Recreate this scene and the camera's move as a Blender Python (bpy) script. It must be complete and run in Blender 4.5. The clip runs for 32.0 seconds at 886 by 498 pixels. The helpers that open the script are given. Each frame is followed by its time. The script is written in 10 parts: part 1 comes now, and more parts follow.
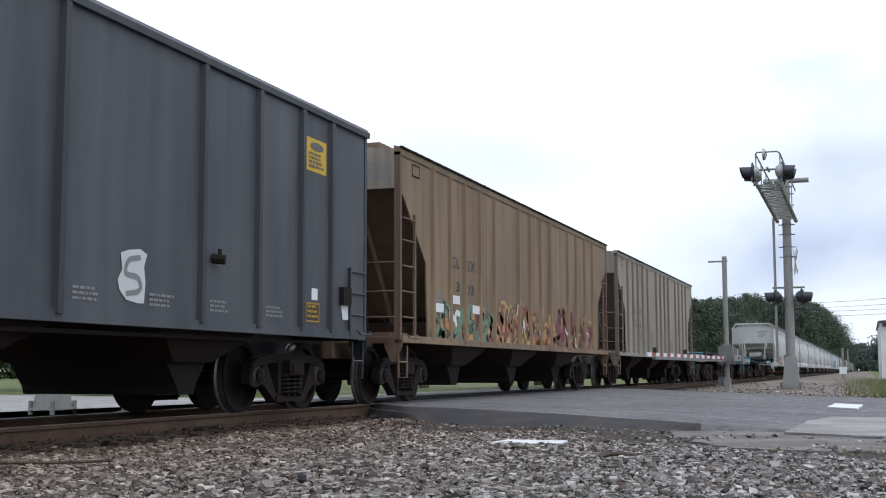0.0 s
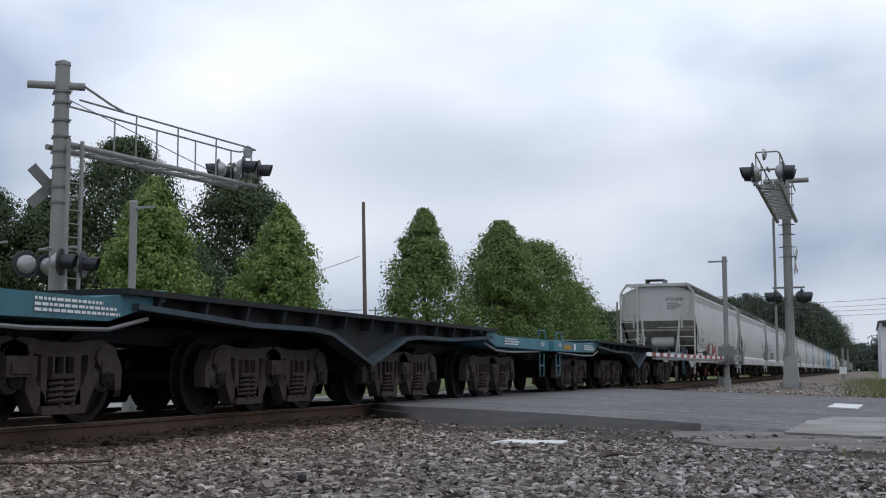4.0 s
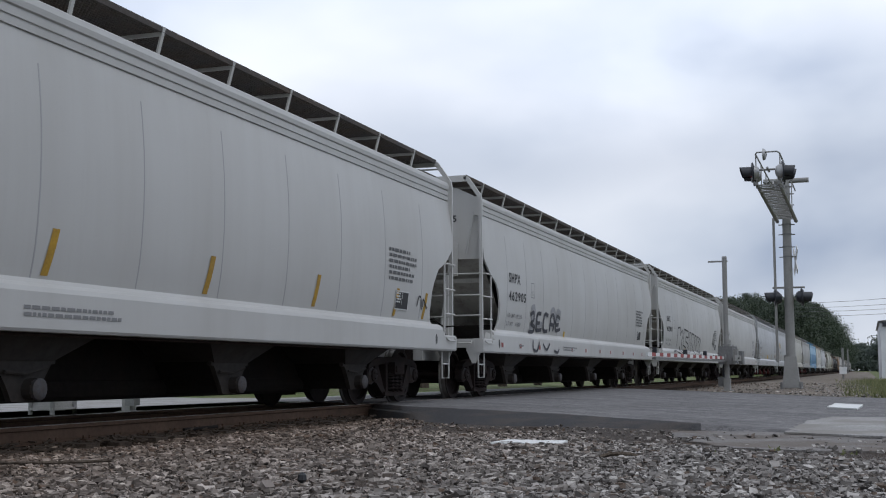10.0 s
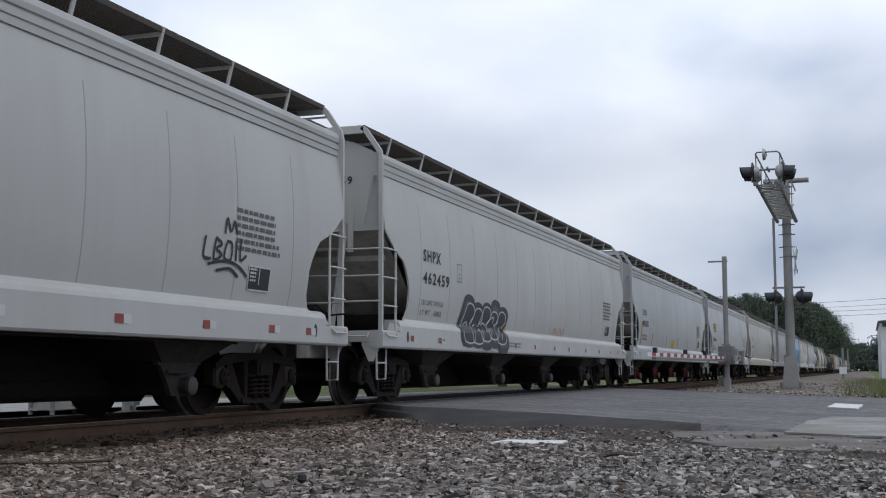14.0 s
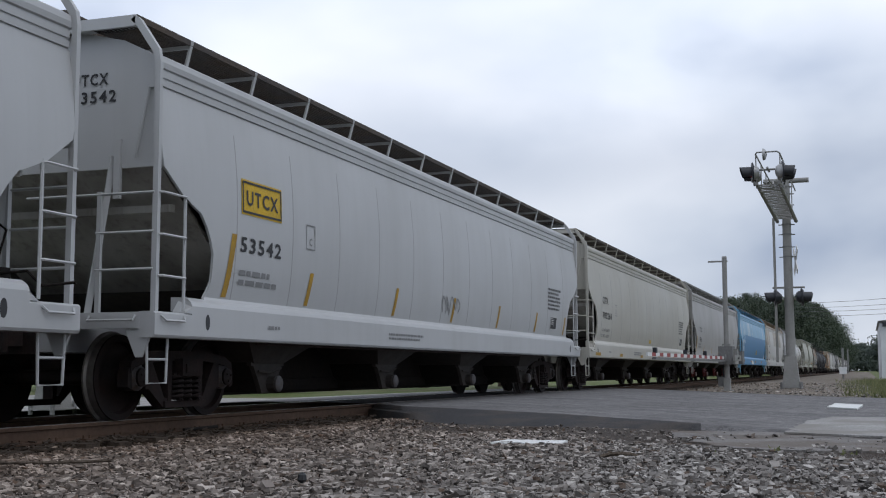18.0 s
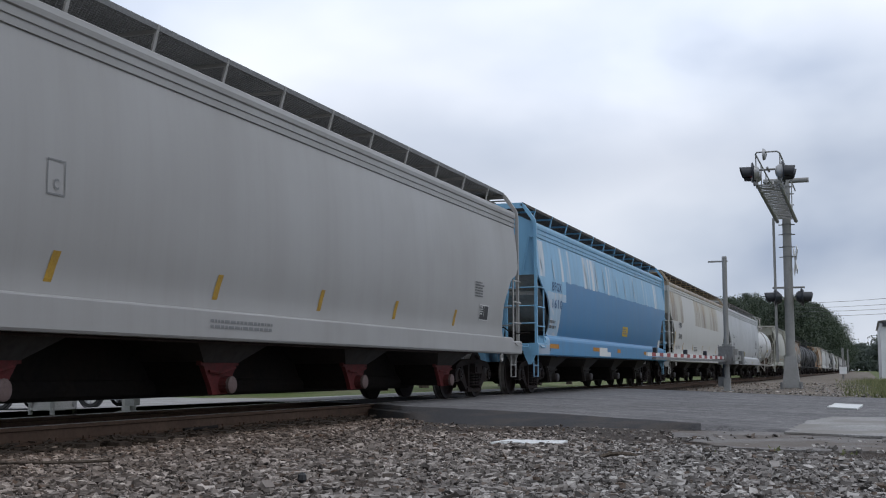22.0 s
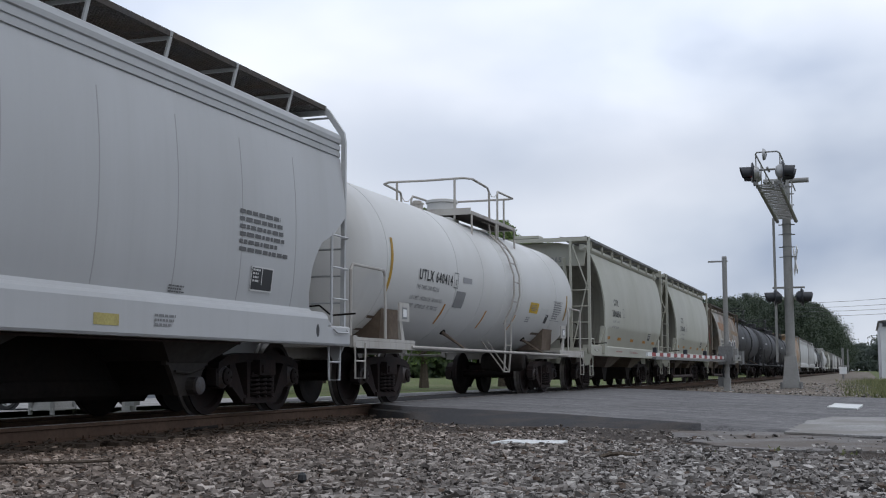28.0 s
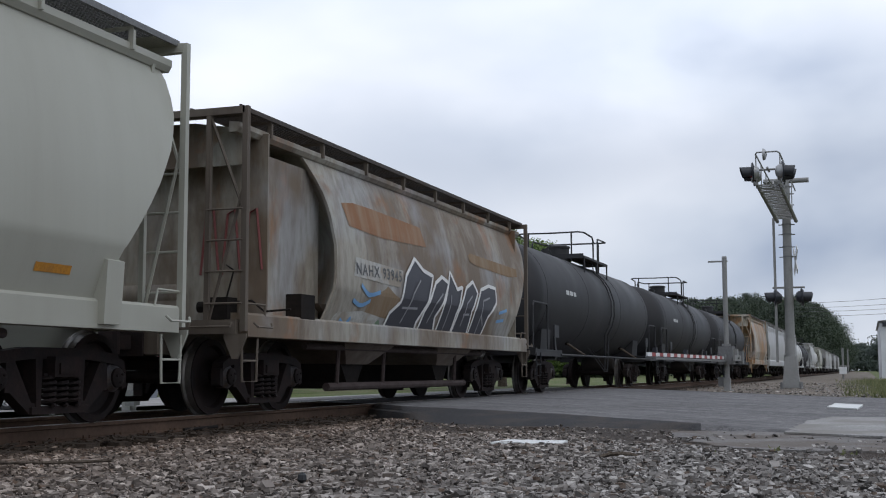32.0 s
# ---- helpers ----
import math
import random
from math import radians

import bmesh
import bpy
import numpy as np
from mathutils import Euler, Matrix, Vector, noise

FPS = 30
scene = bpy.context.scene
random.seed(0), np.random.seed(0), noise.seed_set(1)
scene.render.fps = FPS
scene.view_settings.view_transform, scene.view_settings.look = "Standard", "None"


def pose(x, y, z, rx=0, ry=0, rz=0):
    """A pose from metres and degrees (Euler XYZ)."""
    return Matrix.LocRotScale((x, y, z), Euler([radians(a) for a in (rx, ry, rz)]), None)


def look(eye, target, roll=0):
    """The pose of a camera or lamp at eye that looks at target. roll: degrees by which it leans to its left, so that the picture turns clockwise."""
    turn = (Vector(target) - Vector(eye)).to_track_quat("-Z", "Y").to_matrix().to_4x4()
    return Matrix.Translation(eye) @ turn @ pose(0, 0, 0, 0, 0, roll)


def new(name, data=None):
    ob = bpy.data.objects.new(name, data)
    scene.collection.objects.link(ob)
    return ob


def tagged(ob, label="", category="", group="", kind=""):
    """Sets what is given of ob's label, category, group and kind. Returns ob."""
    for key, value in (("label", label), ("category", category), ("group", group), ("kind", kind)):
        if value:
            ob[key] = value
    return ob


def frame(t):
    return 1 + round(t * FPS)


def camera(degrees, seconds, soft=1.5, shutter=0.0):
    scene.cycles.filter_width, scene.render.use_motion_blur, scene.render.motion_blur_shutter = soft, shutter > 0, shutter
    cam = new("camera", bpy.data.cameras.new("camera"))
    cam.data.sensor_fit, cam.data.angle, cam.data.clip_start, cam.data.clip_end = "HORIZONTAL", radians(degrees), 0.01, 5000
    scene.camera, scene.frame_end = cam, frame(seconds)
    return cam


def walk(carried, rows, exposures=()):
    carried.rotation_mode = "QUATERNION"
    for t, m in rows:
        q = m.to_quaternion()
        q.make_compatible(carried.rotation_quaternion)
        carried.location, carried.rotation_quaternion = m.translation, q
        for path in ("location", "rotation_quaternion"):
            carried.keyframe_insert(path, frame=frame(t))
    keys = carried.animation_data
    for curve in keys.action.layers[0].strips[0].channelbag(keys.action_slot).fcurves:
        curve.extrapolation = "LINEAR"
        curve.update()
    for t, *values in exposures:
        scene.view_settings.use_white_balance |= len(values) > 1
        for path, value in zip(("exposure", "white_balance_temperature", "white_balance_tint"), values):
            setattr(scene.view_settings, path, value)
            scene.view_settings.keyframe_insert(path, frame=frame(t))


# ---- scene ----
import functools

# World: z = 0 is the top of the rail, +y runs along the track, the train goes towards -y.
TRACK_X = -8.28           # centre line of the track
EYE = (0.0, 0.0, 0.513)

# ---- camera: on a low tripod, it stands still ----
cam = camera(40.64, 32.0, soft=1.1)
AIM = look(EYE, (-0.3304 * 50, 0.9384 * 50, 0.513 + 0.1017 * 50), roll=-0.14)
walk(cam, [(0.0, AIM), (32.0, AIM)],
     exposures=[(0.0, 0.52), (1.0, 0.32), (2.0, 0.13), (3.2, -0.02), (6.0, -0.08), (32.0, -0.08)])


def travelled(t):
    """Metres that the train has gone at t seconds."""
    return 11.2301 * t - 0.0042 * (t - 16) ** 2


# ---- world and sun: bright overcast ----
world = bpy.data.worlds.new("overcast")
scene.world = world
world.use_nodes = True
wn, wl = world.node_tree.nodes, world.node_tree.links
wn.clear()
w_out = wn.new("ShaderNodeOutputWorld")
w_bg = wn.new("ShaderNodeBackground")
w_sky = wn.new("ShaderNodeTexSky")
w_sky.sky_type = "NISHITA"
w_sky.sun_disc = False
w_sky.sun_elevation = radians(52)
w_sky.sun_rotation = radians(115)
w_co = wn.new("ShaderNodeTexCoord")
w_map = wn.new("ShaderNodeMapping")
w_map.inputs["Location"].default_value = (0.35, 0.1, 0.42)
w_map.inputs["Scale"].default_value = (1.0, 1.0, 2.0)
w_noise = wn.new("ShaderNodeTexNoise")
w_noise.inputs["Scale"].default_value = 2.3
w_noise.inputs["Detail"].default_value = 5.0
w_noise.inputs["Roughness"].default_value = 0.42
w_noise.inputs["Distortion"].default_value = 0.12
w_ramp = wn.new("ShaderNodeValToRGB")
w_ramp.color_ramp.elements[0].position = 0.39
w_ramp.color_ramp.elements[0].color = (0.43, 0.51, 0.68, 1)
w_ramp.color_ramp.elements[1].position = 0.61
w_ramp.color_ramp.elements[1].color = (0.95, 1.00, 1.11, 1)
w_mid = w_ramp.color_ramp.elements.new(0.5)
w_mid.color = (0.74, 0.81, 0.945, 1)
w_gain = wn.new("ShaderNodeMixRGB")
w_gain.blend_type = "MULTIPLY"
w_gain.inputs[0].default_value = 1.0
w_gain.inputs[2].default_value = (0.1, 0.1, 0.1, 1)
w_mix = wn.new("ShaderNodeMixRGB")
w_mix.inputs[0].default_value = 0.9
wl.new(w_co.outputs["Generated"], w_map.inputs["Vector"])
wl.new(w_map.outputs["Vector"], w_noise.inputs["Vector"])
wl.new(w_noise.outputs["Fac"], w_ramp.inputs["Fac"])
wl.new(w_sky.outputs["Color"], w_gain.inputs[1])
wl.new(w_gain.outputs["Color"], w_mix.inputs[1])
wl.new(w_ramp.outputs["Color"], w_mix.inputs[2])
# the cloud deck brightens upwards from the horizon
w_sep = wn.new("ShaderNodeSeparateXYZ")
w_up = wn.new("ShaderNodeValToRGB")
w_up.color_ramp.elements[0].position = 0.0
w_up.color_ramp.elements[0].color = (0.90, 0.90, 0.905, 1)
w_low = w_up.color_ramp.elements.new(0.17)
w_low.color = (0.93, 0.93, 0.93, 1)
w_top = w_up.color_ramp.elements[2]
w_top.position = 0.30
w_top.color = (1.18, 1.18, 1.18, 1)
w_tone = wn.new("ShaderNodeMixRGB")
w_tone.blend_type = "MULTIPLY"
w_tone.inputs[0].default_value = 1.0
wl.new(w_co.outputs["Generated"], w_sep.inputs[0])
wl.new(w_sep.outputs[2], w_up.inputs["Fac"])
wl.new(w_mix.outputs["Color"], w_tone.inputs[1])
wl.new(w_up.outputs["Color"], w_tone.inputs[2])


def cloud_lump(base, bearing, rise, width, height, gain):
    """A soft lump of cloud, lighter or darker than the deck, at a bearing (degrees from +y to -x) and rise."""
    fluff = wn.new("ShaderNodeTexNoise")
    fluff.inputs["Scale"].default_value = 4.5
    fluff.inputs["Detail"].default_value = 4.0
    warp = wn.new("ShaderNodeVectorMath")
    warp.operation = "MULTIPLY_ADD"
    warp.inputs[1].default_value = (0.16, 0.16, 0.11)
    shape = wn.new("ShaderNodeMapping")
    shape.vector_type = "TEXTURE"
    b, e = radians(bearing), radians(rise)
    shape.inputs["Location"].default_value = (-math.sin(b) * math.cos(e) + 0.08, math.cos(b) * math.cos(e) + 0.08, math.sin(e) + 0.055)
    shape.inputs["Rotation"].default_value = (0, 0, b)
    shape.inputs["Scale"].default_value = (math.tan(radians(width)), 0.6, math.tan(radians(height)))
    ball = wn.new("ShaderNodeTexGradient")
    ball.gradient_type = "SPHERICAL"
    soft = wn.new("ShaderNodeMapRange")
    soft.interpolation_type = "SMOOTHSTEP"
    tone = wn.new("ShaderNodeMixRGB")
    tone.blend_type = "MULTIPLY"
    tone.inputs[2].default_value = (*gain, 1)
    wl.new(w_co.outputs["Generated"], fluff.inputs["Vector"])
    wl.new(fluff.outputs["Color"], warp.inputs[0])
    wl.new(w_co.outputs["Generated"], warp.inputs[2])
    wl.new(warp.outputs[0], shape.inputs["Vector"])
    wl.new(shape.outputs[0], ball.inputs["Vector"])
    wl.new(ball.outputs["Fac"], soft.inputs["Value"])
    wl.new(soft.outputs[0], tone.inputs[0])
    wl.new(base, tone.inputs[1])
    return tone.outputs["Color"]


deck = w_tone.outputs["Color"]
for lump in ((18.5, 10.6, 14.0, 4.6, (0.76, 0.79, 0.835)), (5.0, 9.6, 13.0, 2.6, (0.90, 0.91, 0.93)), (10.5, 13.6, 12.0, 5.0, (1.17, 1.16, 1.145)),
             (33.0, 12.5, 12.0, 6.0, (1.16, 1.14, 1.12))):
    deck = cloud_lump(deck, *lump)
wl.new(deck, w_bg.inputs["Color"])
w_bg.inputs["Strength"].default_value = 1.0
wl.new(w_bg.outputs["Background"], w_out.inputs["Surface"])

sun_data = bpy.data.lights.new("sun", "SUN")
sun_data.energy = 0.5
sun_data.angle = radians(40)
sun_data.color = (1.0, 0.985, 0.96)
sun = new("sun", sun_data)
sun.matrix_world = look((20, -14, 38), (0, 0, 0))


# ---- materials ----
def material(name, rgb, rough=0.6, metal=0.0):
    m = bpy.data.materials.new(name)
    m.use_nodes = True
    b = m.node_tree.nodes["Principled BSDF"]
    b.inputs["Base Color"].default_value = (*rgb, 1)
    b.inputs["Roughness"].default_value = rough
    b.inputs["Metallic"].default_value = metal
    return m


class Nodes:
    """Short hand for building a node material."""

    def __init__(self, name, rough=0.6, metal=0.0):
        self.m = material(name, (0.5, 0.5, 0.5), rough, metal)
        self.t = self.m.node_tree
        self.b = self.t.nodes["Principled BSDF"]
        self.co = self.t.nodes.new("ShaderNodeTexCoord")

    def link(self, a, b):
        self.t.links.new(a, b)

    def noise(self, scale, detail=4.0, rough=0.55, stretch=(1, 1, 1), space="Object", shift=(0, 0, 0), distort=0.0):
        mp = self.t.nodes.new("ShaderNodeMapping")
        mp.inputs["Scale"].default_value = stretch
        mp.inputs["Location"].default_value = shift
        n = self.t.nodes.new("ShaderNodeTexNoise")
        n.inputs["Scale"].default_value = scale
        n.inputs["Detail"].default_value = detail
        n.inputs["Roughness"].default_value = rough
        n.inputs["Distortion"].default_value = distort
        self.link(self.co.outputs[space], mp.inputs["Vector"])
        self.link(mp.outputs["Vector"], n.inputs["Vector"])
        return n.outputs["Fac"]

    def ramp(self, fac, *stops):
        r = self.t.nodes.new("ShaderNodeValToRGB")
        e = r.color_ramp.elements
        while len(e) < len(stops):
            e.new(0.5)
        for el, (pos, c) in zip(e, stops):
            el.position = pos
            el.color = (c, c, c, 1) if isinstance(c, (int, float)) else (*c, 1)
        self.link(fac, r.inputs["Fac"])
        return r.outputs["Color"]

    def mix(self, fac, a, b, mode="MIX"):
        n = self.t.nodes.new("ShaderNodeMixRGB")
        n.blend_type = mode
        for i, v in enumerate((fac, a, b)):
            if isinstance(v, (int, float)):
                n.inputs[i].default_value = v if i == 0 else (v, v, v, 1)
            elif isinstance(v, tuple):
                n.inputs[i].default_value = (*v, 1)
            else:
                self.link(v, n.inputs[i])
        return n.outputs["Color"]

    def math(self, op, a, b=0.0, c=0.0):
        n = self.t.nodes.new("ShaderNodeMath")
        n.operation = op
        for i, v in enumerate((a, b, c)):
            if isinstance(v, (int, float)):
                n.inputs[i].default_value = v
            else:
                self.link(v, n.inputs[i])
        return n.outputs[0]

    def axis(self, which):
        s = self.t.nodes.new("ShaderNodeSeparateXYZ")
        self.link(self.co.outputs["Object"], s.inputs[0])
        return s.outputs[which]

    def base(self, c):
        self.link(c, self.b.inputs["Base Color"])
        return self

    def rough(self, c):
        self.link(c, self.b.inputs["Roughness"])
        return self

    def bump(self, h, strength=0.3, dist=0.02):
        n = self.t.nodes.new("ShaderNodeBump")
        n.inputs["Strength"].default_value = strength
        n.inputs["Distance"].default_value = dist
        self.link(h, n.inputs["Height"])
        self.link(n.outputs["Normal"], self.b.inputs["Normal"])
        return self


def paint(name, rgb, dirt=(0.16, 0.13, 0.10), amount=0.5, rough=0.36, streak=1.0, runs_amount=1.0, thin_amount=1.0):
    """Weathered car paint: rain streaks, blotches, fine specks and slightly wavy plate."""
    n = Nodes(name, rough)
    runs = n.noise(1.3 * streak, 4, 0.55, (1.2, 1.2, 0.10))
    blotch = n.noise(0.55, 3, 0.5, (1, 1, 1), shift=(3, 1, 7))
    specks = n.noise(38, 2, 0.5)
    f1 = n.ramp(runs, (0.42, 0.0), (0.8, amount * runs_amount))
    f2 = n.ramp(blotch, (0.45, 0.0), (0.8, amount * 0.55))
    f3 = n.ramp(specks, (0.64, 0.0), (0.78, amount * 0.5))
    c = n.mix(f1, rgb, dirt)
    c = n.mix(f2, c, tuple(0.75 * v + 0.06 for v in dirt))
    c = n.mix(f3, c, dirt)
    thin = n.noise(9.0, 4, 0.6, (1.0, 1.0, 0.035), shift=(1, 6, 2))
    c = n.mix(n.ramp(thin, (0.52, 0.0), (0.75, amount * 0.7 * thin_amount)), c, tuple(0.7 * v for v in dirt))
    n.base(c)
    n.rough(n.ramp(blotch, (0.3, rough), (0.8, min(1.0, rough + 0.25))))
    n.bump(n.noise(1.1, 2, 0.4), 0.25, 0.03)
    return n.m


def grimy(name, rgb, rust=(0.10, 0.055, 0.035), scale=3.0, rough=0.75, metal=0.0):
    n = Nodes(name, rough, metal)
    n.b.inputs["Specular IOR Level"].default_value = 0.15
    a = n.noise(scale, 6, 0.6)
    b = n.noise(scale * 9, 3, 0.6, shift=(5, 2, 1))
    c = n.mix(n.ramp(a, (0.35, 0.0), (0.7, 0.85)), rgb, rust)
    c = n.mix(n.ramp(b, (0.4, 0.0), (0.75, 0.5)), c, tuple(0.45 * v for v in rgb))
    n.base(c)
    n.bump(b, 0.3, 0.006)
    return n.m


def ground_cover(name, lo, hi, scale, fine, rough=0.9, bump=0.5, dist=0.03, blot=None, blot_scale=0.3):
    n = Nodes(name, rough)
    n.b.inputs["Specular IOR Level"].default_value = 0.2
    a = n.noise(scale, 5, 0.6)
    b = n.noise(fine, 4, 0.65, shift=(9, 4, 2))
    c = n.mix(n.ramp(b, (0.3, 0.0), (0.72, 1.0)), lo, hi)
    c = n.mix(n.ramp(a, (0.35, 0.0), (0.75, 0.45)), c, tuple(0.55 * (p + q) / 2 for p, q in zip(lo, hi)))
    if blot:
        d = n.noise(blot_scale, 4, 0.55, shift=(2, 8, 3))
        c = n.mix(n.ramp(d, (0.48, 0.0), (0.62, 0.75)), c, blot)
    n.base(c)
    n.bump(b, bump, dist)
    return n.m


GRAVEL = ground_cover("gravel", (0.028, 0.022, 0.019), (0.165, 0.138, 0.118), 0.8, 34, bump=1.0, dist=0.06, blot=(0.080, 0.054, 0.038), blot_scale=0.6)
DIRT = ground_cover("dirt", (0.115, 0.094, 0.073), (0.27, 0.23, 0.185), 0.5, 5, bump=0.8, dist=0.05, blot=(0.10, 0.085, 0.07), blot_scale=0.4)
GRASS = ground_cover("grass", (0.055, 0.085, 0.025), (0.14, 0.17, 0.05), 0.25, 9, bump=0.8, dist=0.06, blot=(0.17, 0.15, 0.09))


def asphalt_material():
    """Worn asphalt with long pale and dark streaks in the direction of travel."""
    n = Nodes("asphalt", 0.9)
    n.b.inputs["Specular IOR Level"].default_value = 0.15
    along = n.math("SUBTRACT", n.math("MULTIPLY", n.axis(0), 0.8), n.math("MULTIPLY", n.axis(1), 0.6))
    across = n.math("ADD", n.math("MULTIPLY", n.axis(0), 0.6), n.math("MULTIPLY", n.axis(1), 0.8))
    turn = n.t.nodes.new("ShaderNodeCombineXYZ")
    n.link(n.math("MULTIPLY", along, 0.12), turn.inputs[0])
    n.link(across, turn.inputs[1])
    wear = n.t.nodes.new("ShaderNodeTexNoise")
    wear.inputs["Scale"].default_value = 2.4
    wear.inputs["Detail"].default_value = 6.0
    wear.inputs["Roughness"].default_value = 0.6
    n.link(turn.outputs[0], wear.inputs["Vector"])
    grit = n.noise(65, 4, 0.65)
    patch = n.noise(0.35, 5, 0.6, shift=(4, 2, 0), distort=0.8)
    c = n.mix(n.ramp(grit, (0.34, 0.0), (0.66, 1.0)), (0.105, 0.101, 0.101), (0.285, 0.276, 0.272))
    c = n.mix(n.ramp(wear.outputs["Fac"], (0.46, 0.0), (0.60, 0.55)), c, (0.095, 0.093, 0.097))
    c = n.mix(n.ramp(wear.outputs["Fac"], (0.30, 0.45), (0.43, 0.0)), c, (0.29, 0.28, 0.272))
    c = n.mix(n.ramp(patch, (0.52, 0.0), (0.60, 0.45)), c, (0.115, 0.108, 0.107))
    mottle = n.noise(6.0, 7, 0.75, shift=(1, 3, 5))
    c = n.mix(n.ramp(mottle, (0.47, 0.0), (0.60, 0.65)), c, (0.095, 0.090, 0.089))
    c = n.mix(n.ramp(mottle, (0.32, 0.6), (0.43, 0.0)), c, (0.33, 0.318, 0.305))
    crack = n.ramp(n.math("ABSOLUTE", n.math("SUBTRACT", n.noise(1.1, 5, 0.7, shift=(6, 1, 0), distort=1.2), 0.5)), (0.0, 0.75), (0.012, 0.0))
    c = n.mix(crack, c, (0.045, 0.043, 0.043))
    n.base(c)
    return n.bump(grit, 0.5, 0.008).m


ASPHALT = asphalt_material()
ASPHALT_NEW = ground_cover("fresh_asphalt", (0.026, 0.026, 0.028), (0.078, 0.075, 0.076), 0.7, 48, rough=0.92, bump=0.6, dist=0.015, blot=(0.072, 0.062, 0.055), blot_scale=1.4)
CONCRETE = ground_cover("concrete", (0.21, 0.203, 0.193), (0.42, 0.408, 0.39), 1.1, 34, rough=0.85, bump=0.25, dist=0.006, blot=(0.20, 0.185, 0.165), blot_scale=1.1)
SHOULDER = ground_cover("dusty_shoulder", (0.105, 0.097, 0.092), (0.30, 0.28, 0.262), 0.9, 38, rough=0.9, bump=0.5, dist=0.01, blot=(0.12, 0.098, 0.08), blot_scale=1.2)
ROAD_PAINT = ground_cover("road_paint", (0.62, 0.62, 0.60), (0.80, 0.80, 0.78), 2.0, 30, rough=0.7, bump=0.1, dist=0.003)


def stone_material():
    n = Nodes("ballast_stone", 0.85)
    n.b.inputs["Specular IOR Level"].default_value = 0.2
    g = n.t.nodes.new("ShaderNodeNewGeometry")
    tone = n.ramp(g.outputs["Random Per Island"], (0.0, (0.030, 0.028, 0.026)), (0.26, (0.150, 0.141, 0.131)),
                  (0.56, (0.262, 0.249, 0.234)), (0.63, (0.130, 0.094, 0.070)), (0.70, (0.300, 0.285, 0.268)), (0.92, (0.43, 0.412, 0.388)), (1.0, (0.60, 0.58, 0.55)))
    dust = n.noise(30, 3, 0.6)
    c = n.mix(n.ramp(dust, (0.4, 0.0), (0.8, 0.4)), tone, (0.130, 0.114, 0.102))
    # rust dust and soil lie thickest along the rail; train shade is painted in
    soil = n.math("MULTIPLY", n.ramp(n.noise(1.6, 5, 0.65), (0.44, 0.0), (0.56, 1.0)), n.ramp(n.math("MULTIPLY", n.math("ADD", n.axis(0), 7.6), 0.25), (0.0, 0.95), (0.35, 0.7), (0.7, 0.25), (1.0, 0.10)))
    warm = n.ramp(n.math("MULTIPLY", n.math("ADD", n.axis(0), 7.6), 0.16), (0.0, 0.95), (0.45, 0.55), (1.0, 0.10))
    c = n.mix(warm, c, n.mix(1.0, c, (0.92, 0.70, 0.55), "MULTIPLY"))
    n.base(n.mix(soil, c, (0.058, 0.038, 0.027)))
    n.bump(dust, 0.4, 0.004)
    return n.m


STONE = stone_material()
RAIL_RUST = grimy("rusty_rail", (0.112, 0.072, 0.050), (0.070, 0.043, 0.030), 2.0, 0.8)
RAIL_TOP = material("polished_rail_head", (0.42, 0.41, 0.40), 0.28, 0.9)
TIE = ground_cover("creosoted_wood", (0.035, 0.027, 0.022), (0.10, 0.075, 0.055), 3.0, 40, bump=0.6, dist=0.01)
TRUCK = grimy("truck_iron", (0.020, 0.0165, 0.016), (0.034, 0.021, 0.018), 4.0, 0.8)
BAY = grimy("dusty_bay_steel", (0.060, 0.056, 0.053), (0.050, 0.038, 0.030), 1.2, 0.85)
BAY_RUSTY = grimy("rusty_bay_steel", (0.030, 0.022, 0.020), (0.042, 0.024, 0.018), 1.2, 0.85)
BAY_BROWN = grimy("brown_bay_steel", (0.18, 0.15, 0.125), (0.075, 0.05, 0.035), 1.2, 0.85)
RED_DUSTY = grimy("dusty_red_casting", (0.16, 0.035, 0.035), (0.06, 0.035, 0.03), 5.0, 0.75)
CAP_PALE = grimy("dusty_cap", (0.20, 0.15, 0.14), (0.12, 0.07, 0.06), 5.0, 0.7)
TRUCK_TAN = grimy("dusty_truck_iron", (0.082, 0.064, 0.059), (0.045, 0.030, 0.027), 4.0, 0.85)
WHEEL = grimy("wheel_steel", (0.016, 0.0135, 0.013), (0.030, 0.018, 0.015), 3.0, 0.65, 0.35)
TREAD = grimy("wheel_tread", (0.26, 0.25, 0.24), (0.12, 0.10, 0.08), 2.0, 0.4, 0.8)
CAP = grimy("bearing_cap", (0.105, 0.108, 0.118), (0.10, 0.07, 0.05), 6.0, 0.6, 0.3)
UNDER = grimy("underframe_grime", (0.017, 0.015, 0.014), (0.024, 0.018, 0.014), 1.5, 0.9)
BLACK = material("black_paint", (0.018, 0.018, 0.02), 0.5)
INK = material("stencil_black", (0.02, 0.02, 0.022), 0.6)
CHALK_BLUE = material("chalky_blue_paint", (0.43, 0.53, 0.60), 0.6)
BLUE_INK = material("faded_blue_stencil", (0.07, 0.13, 0.24), 0.7)
INK_SOFT = material("worn_stencil", (0.11, 0.11, 0.11), 0.7)
INK_GREY = material("faded_stencil", (0.20, 0.20, 0.20), 0.7)
# weld seams get a darker colour than the paint, for their soft shading
SEAM = material("shaded_weld_line", (0.335, 0.33, 0.325), 0.5)
INK_PALE = material("pale_stencil", (0.55, 0.55, 0.53), 0.7)
WHITE_INK = material("white_lettering", (0.72, 0.72, 0.70), 0.6)
